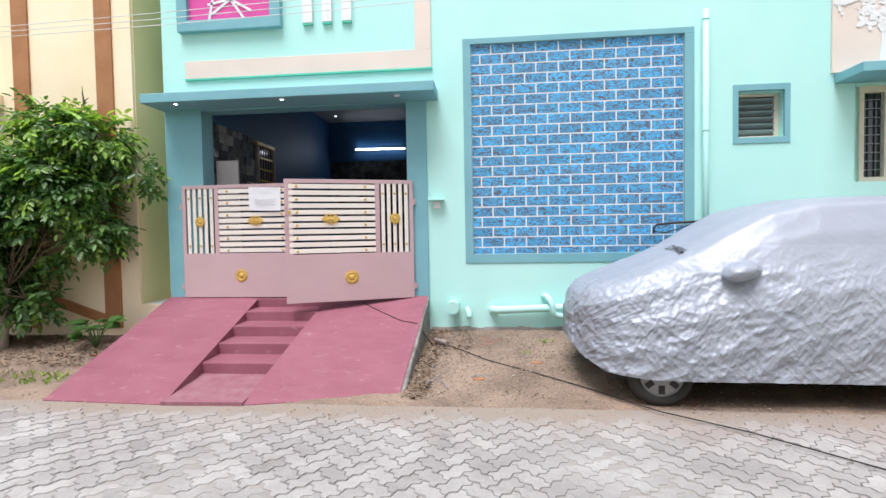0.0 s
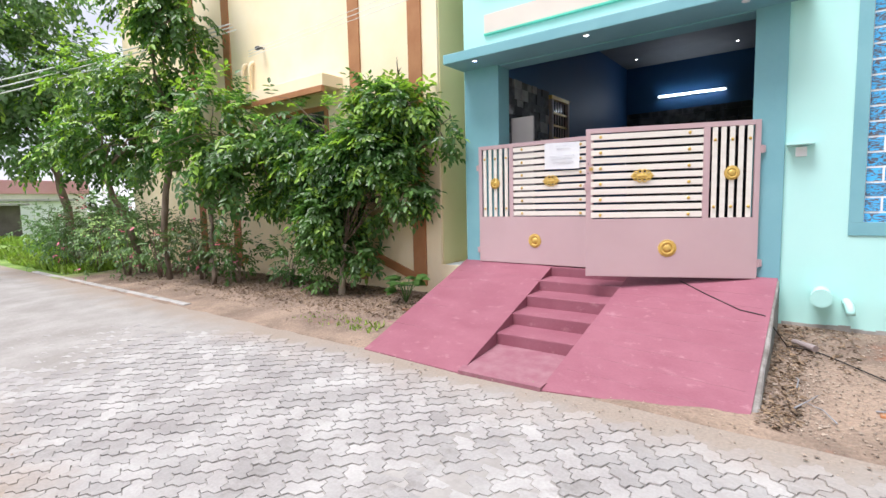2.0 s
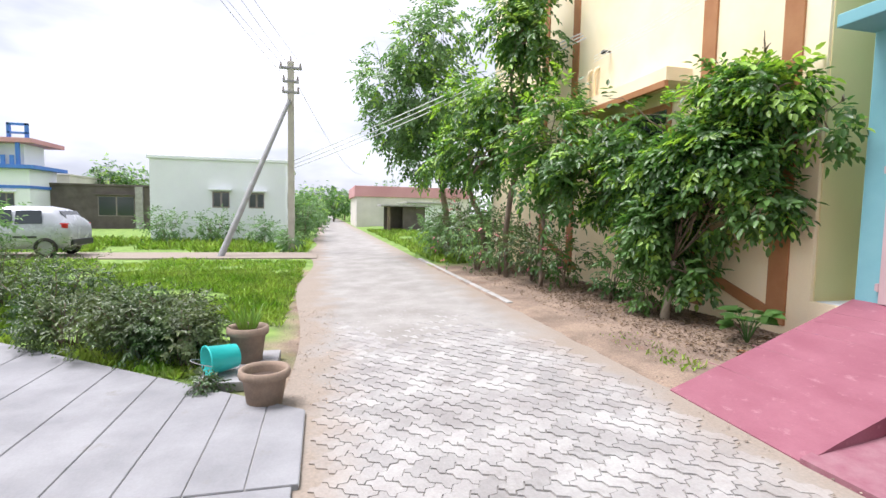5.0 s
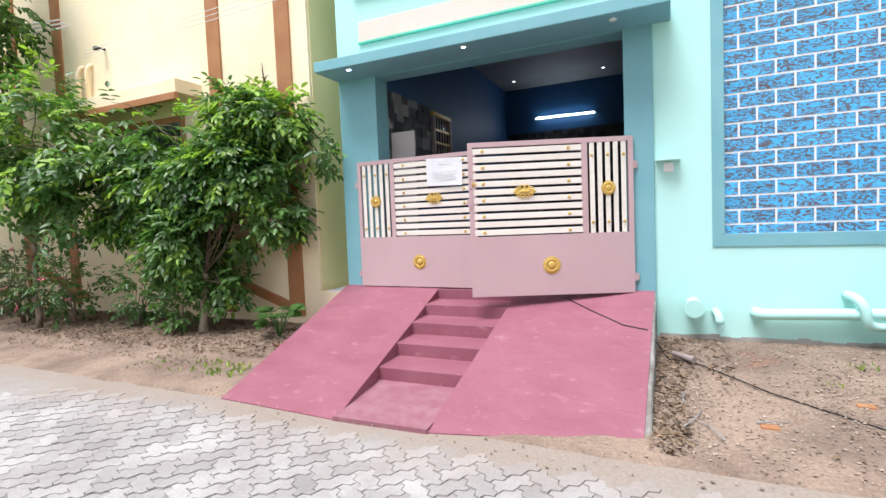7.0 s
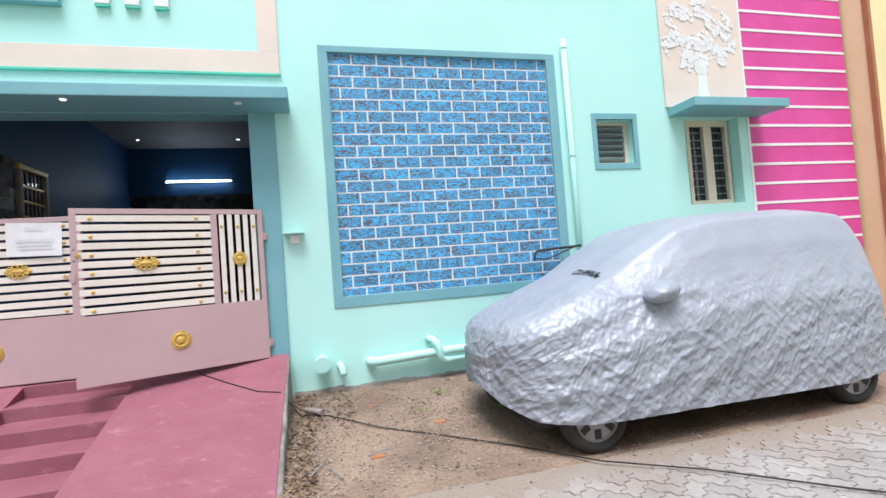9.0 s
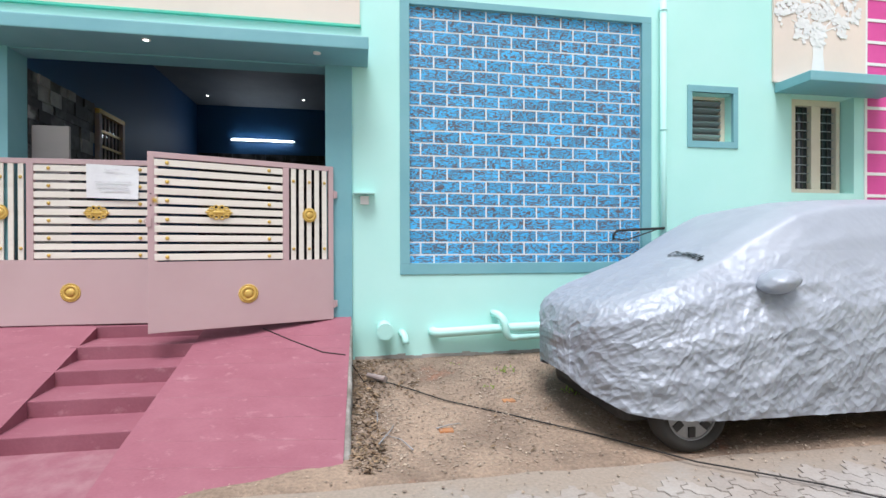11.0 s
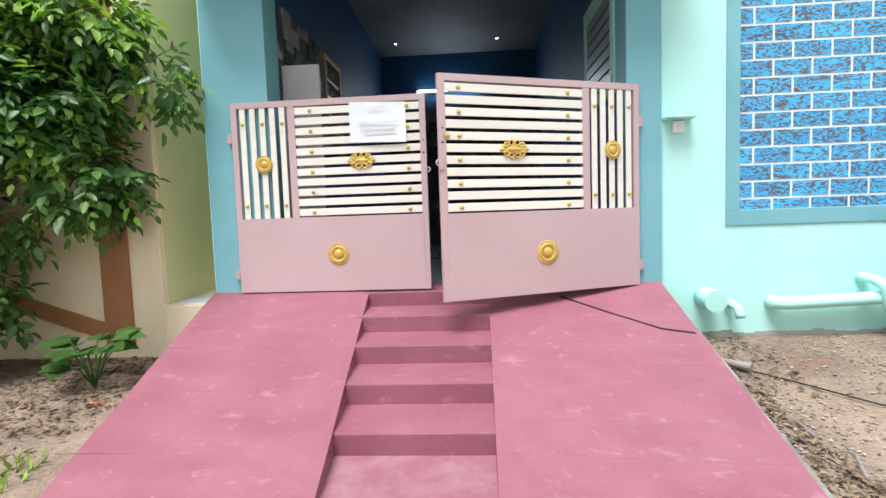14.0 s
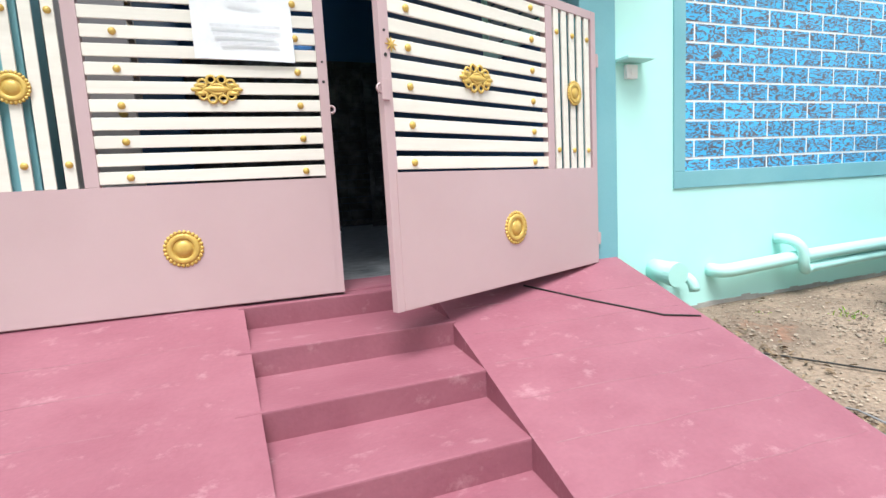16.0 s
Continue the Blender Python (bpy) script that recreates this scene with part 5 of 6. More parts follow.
WY = YF - 0.12
make_tree("roadside_tree", T1, (T1[0] + 0.05, T1[1] + 0.05, 1.0), [
    (-5.55, 6.3, 3.5, 0.26), (-5.35, 6.3, 3.05, 0.32), (-5.95, 6.25, 3.1, 0.36), (-4.78, 6.5, 2.8, 0.08), (-4.92, 6.5, 2.55, 0.11), (-5.45, 6.3, 1.8, 0.25),
    (-5.6, 6.25, 2.35, 0.3), (-5.85, 6.15, 2.1, 0.34), (-6.05, 6.15, 2.5, 0.42), (-6.2, 6.1, 1.7, 0.32), (-7.0, 6.1, 2.85, 0.36), (-6.55, 6.1, 2.3, 0.44), (-7.4, 6.1, 2.35, 0.42), (-7.6, 6.1, 1.95, 0.32),
    (-6.8, 6.05, 1.6, 0.42), (-6.7, 6.05, 1.2, 0.32), (-6.35, 6.1, 0.85, 0.2), (-6.95, 5.95, 1.05, 0.24), (-6.6, 5.9, 1.45, 0.3), (-7.1, 5.95, 1.35, 0.26), (-8.1, 6.1, 2.6, 0.34), (-8.4, 6.1, 1.8, 0.2)], 3500, 0.108, "roadside tree with dense drooping compound leaves", 11, 0.065, 0.2, ymax=WY - 0.05, gap=-0.08, bark=M_BARKP)
make_tree("roadside_tree", T2, (T2[0] - 0.05, T2[1] + 0.05, 1.5), [
    (-8.6, 5.9, 2.5, 0.6), (-9.2, 5.7, 2.9, 0.75), (-8.9, 5.6, 2.0, 0.5), (-9.9, 5.6, 2.5, 0.7), (-9.6, 5.7, 3.6, 0.5), (-8.0, 6.0, 3.0, 0.45)], 760, 0.125, "roadside tree with glossy compound leaves", 12, 0.055, 0.2, ymax=WY)
make_tree("roadside_tree", (-13.0, 5.65, 0.1), (-13.1, 5.0, 2.4), [
    (-12.2, 5.4, 3.0, 0.8), (-13.2, 5.2, 3.4, 0.9), (-13.2, 5.0, 4.4, 0.8), (-12.0, 5.5, 4.2, 0.7), (-11.2, 5.6, 3.4, 0.6), (-14.2, 4.9, 3.0, 0.8)], 1100, 0.13, "leaning roadside tree with a spreading crown", 13, 0.08, 0.3, ymax=WY + 0.05)
make_tree("tall_tree", (-11.4, 5.5, 0.1), (-11.4, 5.55, 5.2), [
    (-11.0, 5.8, 5.4, 0.7), (-11.8, 5.6, 6.0, 0.7), (-11.0, 5.9, 6.4, 0.6), (-11.6, 5.8, 4.6, 0.5)], 620, 0.14, "tall slender tree with a pale trunk", 14, 0.07, 0.2, ymax=WY + 0.05)
make_tree("tall_tree", (-17.2, 5.6, 0.1), (-17.3, 5.2, 3.2), [
    (-17.0, 4.6, 5.2, 1.3), (-17.4, 3.8, 4.6, 1.1), (-17.2, 3.4, 5.8, 1.0), (-16.8, 4.4, 6.9, 1.1), (-17.0, 5.2, 7.6, 1.0), (-17.2, 5.6, 5.4, 1.3), (-17.4, 4.6, 3.6, 0.9), (-17.0, 5.6, 4.0, 1.0)], 1600, 0.17, "tall grey green tree overhanging the lane", 15, 0.12, 0.12, M_LEAFG)


def bush(name, c, r, h, count, leaf, material, label, seed, stems=7, per=5, flowers=0, category="bush"):
    rng = np.random.default_rng(seed)
    t = thing(name, (c[0], c[1], gz(c[0], c[1])), label, category)
    z0 = gz(c[0], c[1]) - 0.02
    tips = []
    for k in range(stems):
        g = nb()
        a = rng.uniform(0, 2 * math.pi)
        e = (c[0] + r * 0.8 * rng.random() * math.cos(a), c[1] + r * 0.8 * rng.random() * math.sin(a), z0 + h * rng.uniform(0.6, 1.0))
        limb(g, (c[0] + 0.05 * math.cos(a), c[1] + 0.05 * math.sin(a), z0), e, 0.012, 0.004, rng, 0.1, 5)
        tips.append(e)
        under(part("stem", g, M_BARK, smooth=True), t)
    lobes = [(e[0], e[1], (e[2] + z0) / 2 + 0.15 * h, 0.45 * h) for e in tips] + [(c[0], c[1], z0 + 0.4 * h, 0.6 * min(r, h))]
    p, d = crown_points(rng, lobes, count, -0.2, 2.5, 0.2)
    p[:, 2] = np.maximum(p[:, 2], z0 + 0.06)
    B, D, U, L = sprigs(rng, p, d, per, leaf, 0.1)
    B[:, 2] = np.maximum(B[:, 2], z0 + 0.04)
    o = new("foliage", leaf_mesh("foliage", B, D, U, L, 0.42, material))
    under(o, t)
    if flowers:
        q, qd = crown_points(rng, lobes, flowers, -1, 2.5, 0.9)
        B, D, U, L = sprigs(rng, q, qd, 5, 0.05, -0.2)
        o = new("flowers", leaf_mesh("flowers", B, D, U, L, 0.8, M_FLOWER))
        under(o, t)
        o["label"], o["kind"] = "pink blossoms", "stuff"
    return t


# plants at the foot of the yellow wall
for k, (x, y, r, h, n, m, fl) in enumerate(((-8.1, 6.1, 0.35, 0.9, 110, M_LEAF, 0), (-9.4, 5.9, 0.4, 1.1, 130, M_LEAF, 6), (-10.6, 5.8, 0.5, 1.3, 200, M_SHRUB, 8), (-11.8, 5.5, 0.6, 1.6, 260, M_LEAFG, 14), (-13.0, 5.3, 0.7, 1.9, 300, M_LEAFG, 10), (-14.6, 5.2, 0.8, 2.0, 320, M_SHRUB, 12), (-16.2, 5.1, 0.8, 1.8, 300, M_LEAFG, 10), (-7.0, 6.0, 0.25, 0.6, 60, M_LEAF, 0))):
    bush("flowering_shrub" if fl else "wall_shrub", (x, y), r, h, n, 0.09, m, "leggy shrub with pink blossoms beside the yellow wall" if fl else "low green shrub at the foot of the yellow wall", 30 + k, flowers=fl)
# broad-leaved plant beside the ramp
rng = np.random.default_rng(5)
bl = thing("broadleaf_plant", (PLX, PLY, gz(PLX, PLY)), "young broad-leaved green plant beside the ramp", "plant")
B, D, U, L = [], [], [], []
for k in range(11):
    g = nb()
    a = 2 * math.pi * k / 11 + rng.uniform(-0.3, 0.3)
    hgt = rng.uniform(0.12, 0.36)
    e = Vector((PLX + 0.16 * math.cos(a), PLY + 0.12 * math.sin(a), gz(PLX, PLY) + hgt))
    tube(g, [(PLX, PLY, gz(PLX, PLY) - 0.01), tuple(Vector((PLX, PLY, gz(PLX, PLY))).lerp(e, 0.6) + Vector((0, 0, 0.04))), tuple(e)], 0.006, 6)
    for s in (-0.7, 0, 0.7):
        B.append(e)
        D.append((math.cos(a + s), math.sin(a + s), 0.1 + rng.uniform(-0.2, 0.3)))
        U.append((0, -0.3, 1))
        L.append(rng.uniform(0.15, 0.23))
    under(part("stalk", g, M_LEAF), bl)
o = new("leaves", leaf_mesh("leaves", np.array(B), np.array(D), np.array(U), np.array(L), 0.72, M_LEAF))
under(o, bl)

# field shrubs over the lane
for k, (x, y, r, h, n) in enumerate(((-6.6, -0.15, 0.55, 0.70, 800), (-7.3, -0.9, 0.6, 0.72, 850), (-8.4, -2.2, 0.9, 0.95, 800), (-8.4, -0.6, 0.4, 0.4, 260), (-9.6, -3.4, 1.0, 1.15, 700), (-6.12, 0.08, 0.42, 0.62, 700), (-6.45, -0.45, 0.5, 0.66, 800), (-7.0, -1.35, 0.5, 0.6, 600), (-7.9, -3.2, 0.8, 0.9, 600))):
    bush("field_shrub", (x, y), r, h, n, 0.05, M_SHRUB, "dense brown green shrub at the field edge", 50 + k, stems=12)
for k, (x, y, r, h, n) in enumerate(((-15.0, -6.9, 0.6, 1.9, 220), (-24.4, -5.2, 0.8, 1.6, 160), (-24.6, -3.4, 1.0, 1.5, 200), (-24.2, -1.2, 0.7, 1.2, 140), (-21.1, 0.2, 0.5, 0.8, 160), (-28.0, 0.3, 1.2, 2.2, 200), (-33.0, 0.2, 1.5, 2.6, 220), (-20.0, 6.0, 0.9, 1.5, 180))):
    bush("field_shrub", (x, y), r, h, n, 0.14, M_LEAFG, "green roadside bush in the grass", 70 + k, stems=8)

bush("weed", (-5.30, 0.40), 0.16, 0.17, 110, 0.04, M_SHRUB, "small dark green weed beside the clay pots", 91, stems=6, category="plant")


def grass(name, regions, seed, label):
    rng = np.random.default_rng(seed)
    P, H = [], []
    for x0, x1, y0, y1, n, h in regions:
        p = np.stack([rng.uniform(x0, x1, n), rng.uniform(y0, y1, n), np.zeros(n)], 1)
        keep = np.array([noise.noise((q[0] * 0.6, q[1] * 0.6, 8)) > -0.15 for q in p])
        on_slab = (p[:, 0] > -4.77 + (p[:, 1] - 1.26) * 0.765) & (p[:, 1] > -2.35) & (p[:, 1] < 1.3)
        p = p[keep & ~on_slab]
        P.append(p)
        H.append(h * rng.uniform(0.5, 1.4, len(p)))
    P, H = np.concatenate(P), np.concatenate(H)
    P[:, 2] = [gz(a, b) - 0.02 for a, b, _ in P]
    d = rng.normal(0, 0.45, (len(P), 3))
    d[:, 2] = 1
    u = rng.normal(0, 1, (len(P), 3))
    u[:, 2] = 0.1
    o = new(name, leaf_mesh(name, P, d, u, H, 0.05, M_GRASS, 0.3, 0.35))
    return tagged(o, label, "grass", kind="stuff")


grass("field_grass", [(-9, -5.75, -3, 0.6, 16000, 0.085), (-14, -6.3, -5, 0.85, 30000, 0.12), (-17.6, -12, -9, 0.9, 16000, 0.10), (-27, -20.2, -14, 0.8, 12000, 0.26), (-40, -20.6, 4.8, 9, 8000, 0.22), (-20, -14, 4.7, 6, 3000, 0.2)], 3, "green grass and weeds in the open field")
grass("verge_weeds", [(-5.4, -4.75, 4.75, 5.1, 160, 0.07), (-6.2, -5.5, 4.7, 5.2, 60, 0.06), (0.55, 0.72, 6.05, 6.2, 60, 0.05), (0.1, 0.22, 6.35, 6.45, 30, 0.04), (1.0, 1.15, 5.5, 5.65, 40, 0.05), (0.3, 0.42, 5.7, 5.8, 30, 0.04)], 4, "small tufts of weeds on the sandy verge")

# ---- near side of the lane ----
M_POT = mat("weathered_clay_pot", (0.30, 0.22, 0.165), (0.22, 0.165, 0.125), rough=0.85, scale=8, fine=70, bump=0.4, dist=0.005, grain=0.15)
M_BUCKET = mat("turquoise_plastic", (0.03, 0.55, 0.52), (0.03, 0.48, 0.46), rough=0.35, fine=60, bump=0.03, grain=0.03)
M_SOIL = mat("dark_potting_soil", (0.10, 0.07, 0.05), (0.06, 0.04, 0.03), rough=0.95, fine=50, bump=0.8, dist=0.01)
M_STEEL = mat("grey_steel_pole", (0.33, 0.33, 0.34), (0.26, 0.25, 0.25), rough=0.6, fine=50, bump=0.1, grain=0.1)
M_POLE = mat("cement_pole", (0.55, 0.51, 0.45), (0.46, 0.42, 0.37), rough=0.85, scale=2, fine=50, bump=0.2)
M_HOUSEW = mat("pale_white_wall", (0.82, 0.85, 0.86), (0.77, 0.80, 0.81), rough=0.7, scale=0.6, fine=40, bump=0.1)
M_HOUSED = mat("bare_brown_blockwork", (0.10, 0.085, 0.075), (0.15, 0.13, 0.115), rough=0.9, scale=1.5, fine=30, bump=0.2)
M_HOUSEC = mat("cream_far_wall", (0.70, 0.66, 0.60), rough=0.7, scale=0.5, fine=30, bump=0.1)
M_ROOFP = mat("pink_red_roof", (0.60, 0.31, 0.32), (0.54, 0.27, 0.28), rough=0.7, scale=0.5, fine=20, bump=0.1)
M_BLUEP = mat("blue_trim_paint", (0.08, 0.22, 0.62), rough=0.6, fine=40, bump=0.05)
M_CARW = mat("silver_white_car_paint", (0.44, 0.46, 0.49), (0.41, 0.43, 0.46), rough=0.25, fine=90, bump=0.0, metal=0.2, spec=0.6, grain=0.02)
M_REDL = mat("red_lamp_plastic", (0.5, 0.02, 0.02), rough=0.2, fine=60, bump=0.0)

# grooved slab of the opposite entrance
sl = thing("entrance_slab", (-4.6, -0.6, 0), "pale grooved concrete entrance slab over the lane edge", "slab", kind="structure")


def slab_x(y):
    return -4.71 + (y - 1.26) * 0.765


ys_ = [1.26, 0.965, 0.645, 0.28, -0.09, -0.56, -1.12, -1.66, -2.26]
for a, b in zip(ys_, ys_[1:]):
    g = nb()
    v = []
    for z in (0.028, -0.06):
        v += [g.verts.new((-3.62, a - 0.0035, z)), g.verts.new((slab_x(a), a - 0.0035, z)), g.verts.new((slab_x(b), b + 0.0035, z)), g.verts.new((-3.62, b + 0.0035, z))]
    for f in ((0, 1, 2, 3), (0, 4, 5, 1), (1, 5, 6, 2), (2, 6, 7, 3), (3, 7, 4, 0)):
        g.faces.new([v[i] for i in f])
    bmesh.ops.bevel(g, geom=list(g.edges), offset=0.004, segments=2, affect="EDGES")
    under(part("slab_panel", g, M_SLAB), sl)
g = nb()
v = [g.verts.new(p) for p in ((-3.62, 1.26, 0.018), (slab_x(1.26), 1.26, 0.018), (slab_x(-2.26), -2.26, 0.018), (-3.62, -2.26, 0.018))]
g.faces.new(v)
under(part("bedding", g, M_CEMENT), sl)
g = nb()
bx(g, (-3.62, -2.3, -0.06), (3.4, 1.22, 0.02), 0.01)
solid("pavement", g, M_SLAB, "grey cement apron at the near side of the lane", "pavement")


# unseen house wall, implied by the slab; added to shade lane and lower fronts
g = nb()
bx(g, (-3.6, -2.75, -0.1), (9.0, -2.4, 5.2), 0.01)
solid("wall_opposite", g, M_CREAM, "plain cream plastered house wall across the lane, unseen and added for its shade", "wall")


def pot(x, y, z, r, h, label):
    p = thing("clay_pot", (x, y, z), label, "flower pot", "clay pots by the slab")
    g = nb()
    prof = [(0.70, 0.0), (0.74, 0.02), (0.92, 0.76), (1.06, 0.78), (1.10, 0.86), (1.06, 1.0), (0.93, 1.0), (0.86, 0.9), (0.80, 0.70)]
    n = 40
    rows = [[g.verts.new((r * a * math.cos(2 * math.pi * k / n) * (1 + 0.012 * noise.noise((k, b * 3, x))), r * a * math.sin(2 * math.pi * k / n), h * b)) for k in range(n)] for a, b in prof]
    for p0, p1 in zip(rows, rows[1:]):
        for k in range(n):
            g.faces.new((p0[k], p0[(k + 1) % n], p1[(k + 1) % n], p1[k]))
    g.faces.new(rows[0][::-1])
    part("body", g, M_POT, p, smooth=True)
    g = nb()
    cyl(g, (0, 0, h * 0.62), (0, 0, h * 0.74), r * 0.82, n=30)
    part("soil", g, M_SOIL, p)
    return p


pot(-4.97, 0.93, 0.0, 0.188, 0.30, "weathered clay flower pot with bare soil")
g = nb()
bx(g, (-6.35, 0.30, -0.02), (-5.35, 0.95, 0.07), 0.01)
tagged(part("stone_plate", g, M_STEEL), "grey stone plate lying on the grass", "stone")
pot(-6.0, 0.66, 0.07, 0.185, 0.35, "weathered clay flower pot planted with aloe")
al = thing("aloe_plant", (-6.0, 0.66, 0.30), "green aloe with upright pointed leaves in the pot", "plant")
rng = np.random.default_rng(8)
for k in range(16):
    a = 2 * math.pi * k / 16 + rng.uniform(-0.2, 0.2)
    ln, ti = rng.uniform(0.25, 0.45), rng.uniform(0.15, 0.5)
    g = nb()
    tube(g, [(-6.0 + (0.03 + ln * ti * s) * math.cos(a), 0.66 + (0.03 + ln * ti * s) * math.sin(a), 0.31 + ln * s * (1 - 0.15 * s)) for s in (0, 0.3, 0.6, 0.85, 1)], 0.022, 6, 0.002)
    under(part("leaf", g, M_LEAFY, smooth=True), al)
bk = thing("plastic_bucket", (-5.62, 0.42, 0.16), "turquoise plastic bucket lying on its side", "bucket")
g = nb()
n = 32
rows = [[g.verts.new((a * math.cos(2 * math.pi * k / n), a * math.sin(2 * math.pi * k / n), b)) for k in range(n)] for a, b in ((0.105, 0), (0.108, 0.005), (0.135, 0.26), (0.145, 0.262), (0.145, 0.275), (0.130, 0.275), (0.10, 0.01))]
for p0, p1 in zip(rows, rows[1:]):
    for k in range(n):
        g.faces.new((p0[k], p0[(k + 1) % n], p1[(k + 1) % n], p1[k]))
g.faces.new(rows[0][::-1])
g.faces.new(rows[-1])
part("body", g, M_BUCKET, bk, smooth=True)
g = nb()
tube(g, [(0.14 * math.cos(t), 0.17 * math.sin(t) * 0.3 - 0.02, 0.26 + 0.14 * math.sin(t)) for t in np.linspace(0, math.pi, 14)], 0.004, 6)
part("handle", g, M_STEEL, bk, "thin wire handle")
bk.matrix_world = pose(-5.62, 0.50, 0.215, 92, 0, 32) @ pose(0, 0, -0.12)

# ---- poles and far side ----
pl = thing("utility_pole", (-20.94, 0.2, 0), "pale cement utility pole with a crossarm and insulators", "pole")
g = nb()
bx(g, (-21.05, 0.08, -0.1), (-20.83, 0.32, 7.25), 0.03)
under(part("pole", g, M_POLE), pl)
for z, wd in ((6.95, 0.42), (6.45, 0.30), (6.05, 0.32)):
    g = nb()
    bx(g, (-20.98, 0.2 - wd, z), (-20.80, 0.2 + wd, z + 0.08), 0.01)
    arm = under(part("crossarm", g, M_STEEL), pl)
    for s in (-0.85, 0.85):
        g = nb()
        cyl(g, (-20.88, 0.2 + s * wd, z + 0.08), (-20.88, 0.2 + s * wd, z + 0.24), 0.05, 0.03, 10)
        part("insulator", g, M_DOORIN, arm)
ex = nb()
cyl(ex, (-20.9, 0.2, 7.25), (-20.9, 0.2, 7.45), 0.04, 0.02, 8)
under(part("top_pin", ex, M_DOORIN), pl)
g = nb()
cyl(g, (-18.4, -1.95, -0.1), (-20.8, 0.15, 5.75), 0.11, 0.075, 14)
tagged(part("pole_strut", g, M_STEEL), "leaning grey steel strut against the utility pole", "pole")
for k, (dy, z) in enumerate(((-0.36, 7.2), (0.36, 7.2), (-0.26, 6.7), (0.26, 6.7))):
    cable("overhead_wire", sag((-20.88, 0.2 + dy, z), (-3.0, -2.5 + dy, 7.5), 0.3), 0.007, M_STEEL, "dark power line from the utility pole")
cable("overhead_wire", sag((-20.88, 0.5, 6.3), (-60, 6.0, 6.0), 1.0), 0.012, M_STEEL, "dark power line from the utility pole")


def house(name, x0, x1, y0, y1, h, wall, label, wins=(), roof=None):
    hs = thing(name, ((x0 + x1) / 2, (y0 + y1) / 2, 0), label, "house", "houses over the field")
    g = nb()
    bx(g, (x0, y0, -0.1), (x1, y1, h), 0.02)
    under(part("wall", g, wall), hs)
    g = nb()
    bx(g, (x0 - 0.1, y0 - 0.1, h), (x1 + 0.1, y1 + 0.1, h + 0.14), 0.02)
    under(part("roof", g, roof or wall), hs)
    for face, a, z, wd, ht in wins:
        g = nb()
        if face == "x":
            bx(g, (x1 - 0.02, a, z), (x1 + 0.03, a + wd, z + ht), 0.01)
        else:
            bx(g, (a, y1 - 0.02, z), (a + wd, y1 + 0.03, z + ht), 0.01)
        wi = under(part("window", g, M_DOORIN), hs)
        for q in range(2):
            g = nb()
            if face == "x":
                bx(g, (x1 + 0.03, a + 0.06 + q * wd / 2, z + 0.06), (x1 + 0.036, a + wd / 2 - 0.03 + q * wd / 2, z + ht - 0.06))
            else:
                bx(g, (a + 0.06 + q * wd / 2, y1 + 0.03, z + 0.06), (a + wd / 2 - 0.03 + q * wd / 2, y1 + 0.036, z + ht - 0.06))
            o = part("pane", g, M_DARKGLASS, wi)
            o.matrix_parent_inverse = Matrix()
        g = nb()
        if face == "x":
            bx(g, (x1, a - 0.12, z + ht + 0.05), (x1 + 0.35, a + wd + 0.12, z + ht + 0.12), 0.01)
        else:
            bx(g, (a - 0.12, y1, z + ht + 0.05), (a + wd + 0.12, y1 + 0.35, z + ht + 0.12), 0.01)
        under(part("sunshade", g, wall), hs)
    return hs


house("white_house", -34.0, -26.0, -6.3, -0.35, 3.85, M_HOUSEW, "plain pale white single storey house with flat roof", [("x", -3.65, 1.65, 0.75, 0.75), ("x", -2.05, 1.65, 0.70, 0.72), ("y", -28.0, 1.65, 0.8, 0.8)])
hd = house("unfinished_house", -48.0, -42.0, -20.5, -8.0, 3.1, M_HOUSED, "unfinished dark brown blockwork house", [("x", -14.6, 0.9, 2.4, 1.5)], roof=M_HOUSED)
g = nb()
bx(g, (-42.0, -12.1, 0), (-41.8, -11.6, 3.1), 0.01)
under(part("column", g, M_CEMENT), hd)
house("cream_house", -60.0, -50.0, -30.0, -19.8, 4.2, M_HOUSEC, "small cream house behind the field", [("x", -23.2, 1.6, 1.4, 1.2)])
hb = house("blue_white_house", -43.0, -39.5, -30.0, -17.6, 4.0, M_HOUSEW, "two storey white house with blue trim", [("x", -19.4, 1.3, 0.9, 1.1), ("x", -21.5, 1.3, 0.9, 1.1)])
for z0, z1, m, e in ((4.0, 4.25, M_BLUEP, 0.5), (4.25, 5.7, M_HOUSEW, -0.5), (5.7, 6.0, M_ROOFP, 0.4), (2.7, 2.9, M_BLUEP, 0.1)):
    g = nb()
    bx(g, (-43.0 - e, -30.0, z0), (-39.5 + e, -17.6 + e, z1), 0.02)
    under(part("storey_band", g, m), hb)
for y in (-18.1, -19.6, -21.1):
    g = nb()
    bx(g, (-39.4, y - 0.1, 4.25), (-39.2, y + 0.1, 5.7), 0.02)
    under(part("balcony_post", g, M_BLUEP), hb)
for y in (-18.2, -21.0):
    for lo, hi in (((y - 0.6, 6.0), (y - 0.42, 7.0)), ((y + 0.42, 6.0), (y + 0.6, 7.0)), ((y - 0.6, 6.85), (y + 0.6, 7.0)), ((y - 0.6, 6.3), (y + 0.6, 6.42))):
        g = nb()
        bx(g, (-39.7, lo[0], lo[1]), (-39.5, hi[0], hi[1]), 0.01)
        under(part("roof_railing", g, M_BLUEP), hb)
for k in range(8):
    g = nb()
    bx(g, (-39.2, -22.0 + 0.5 * k, 4.25), (-39.12, -21.75 + 0.5 * k, 4.85), 0.01)
    under(part("baluster", g, M_BLUEP), hb)
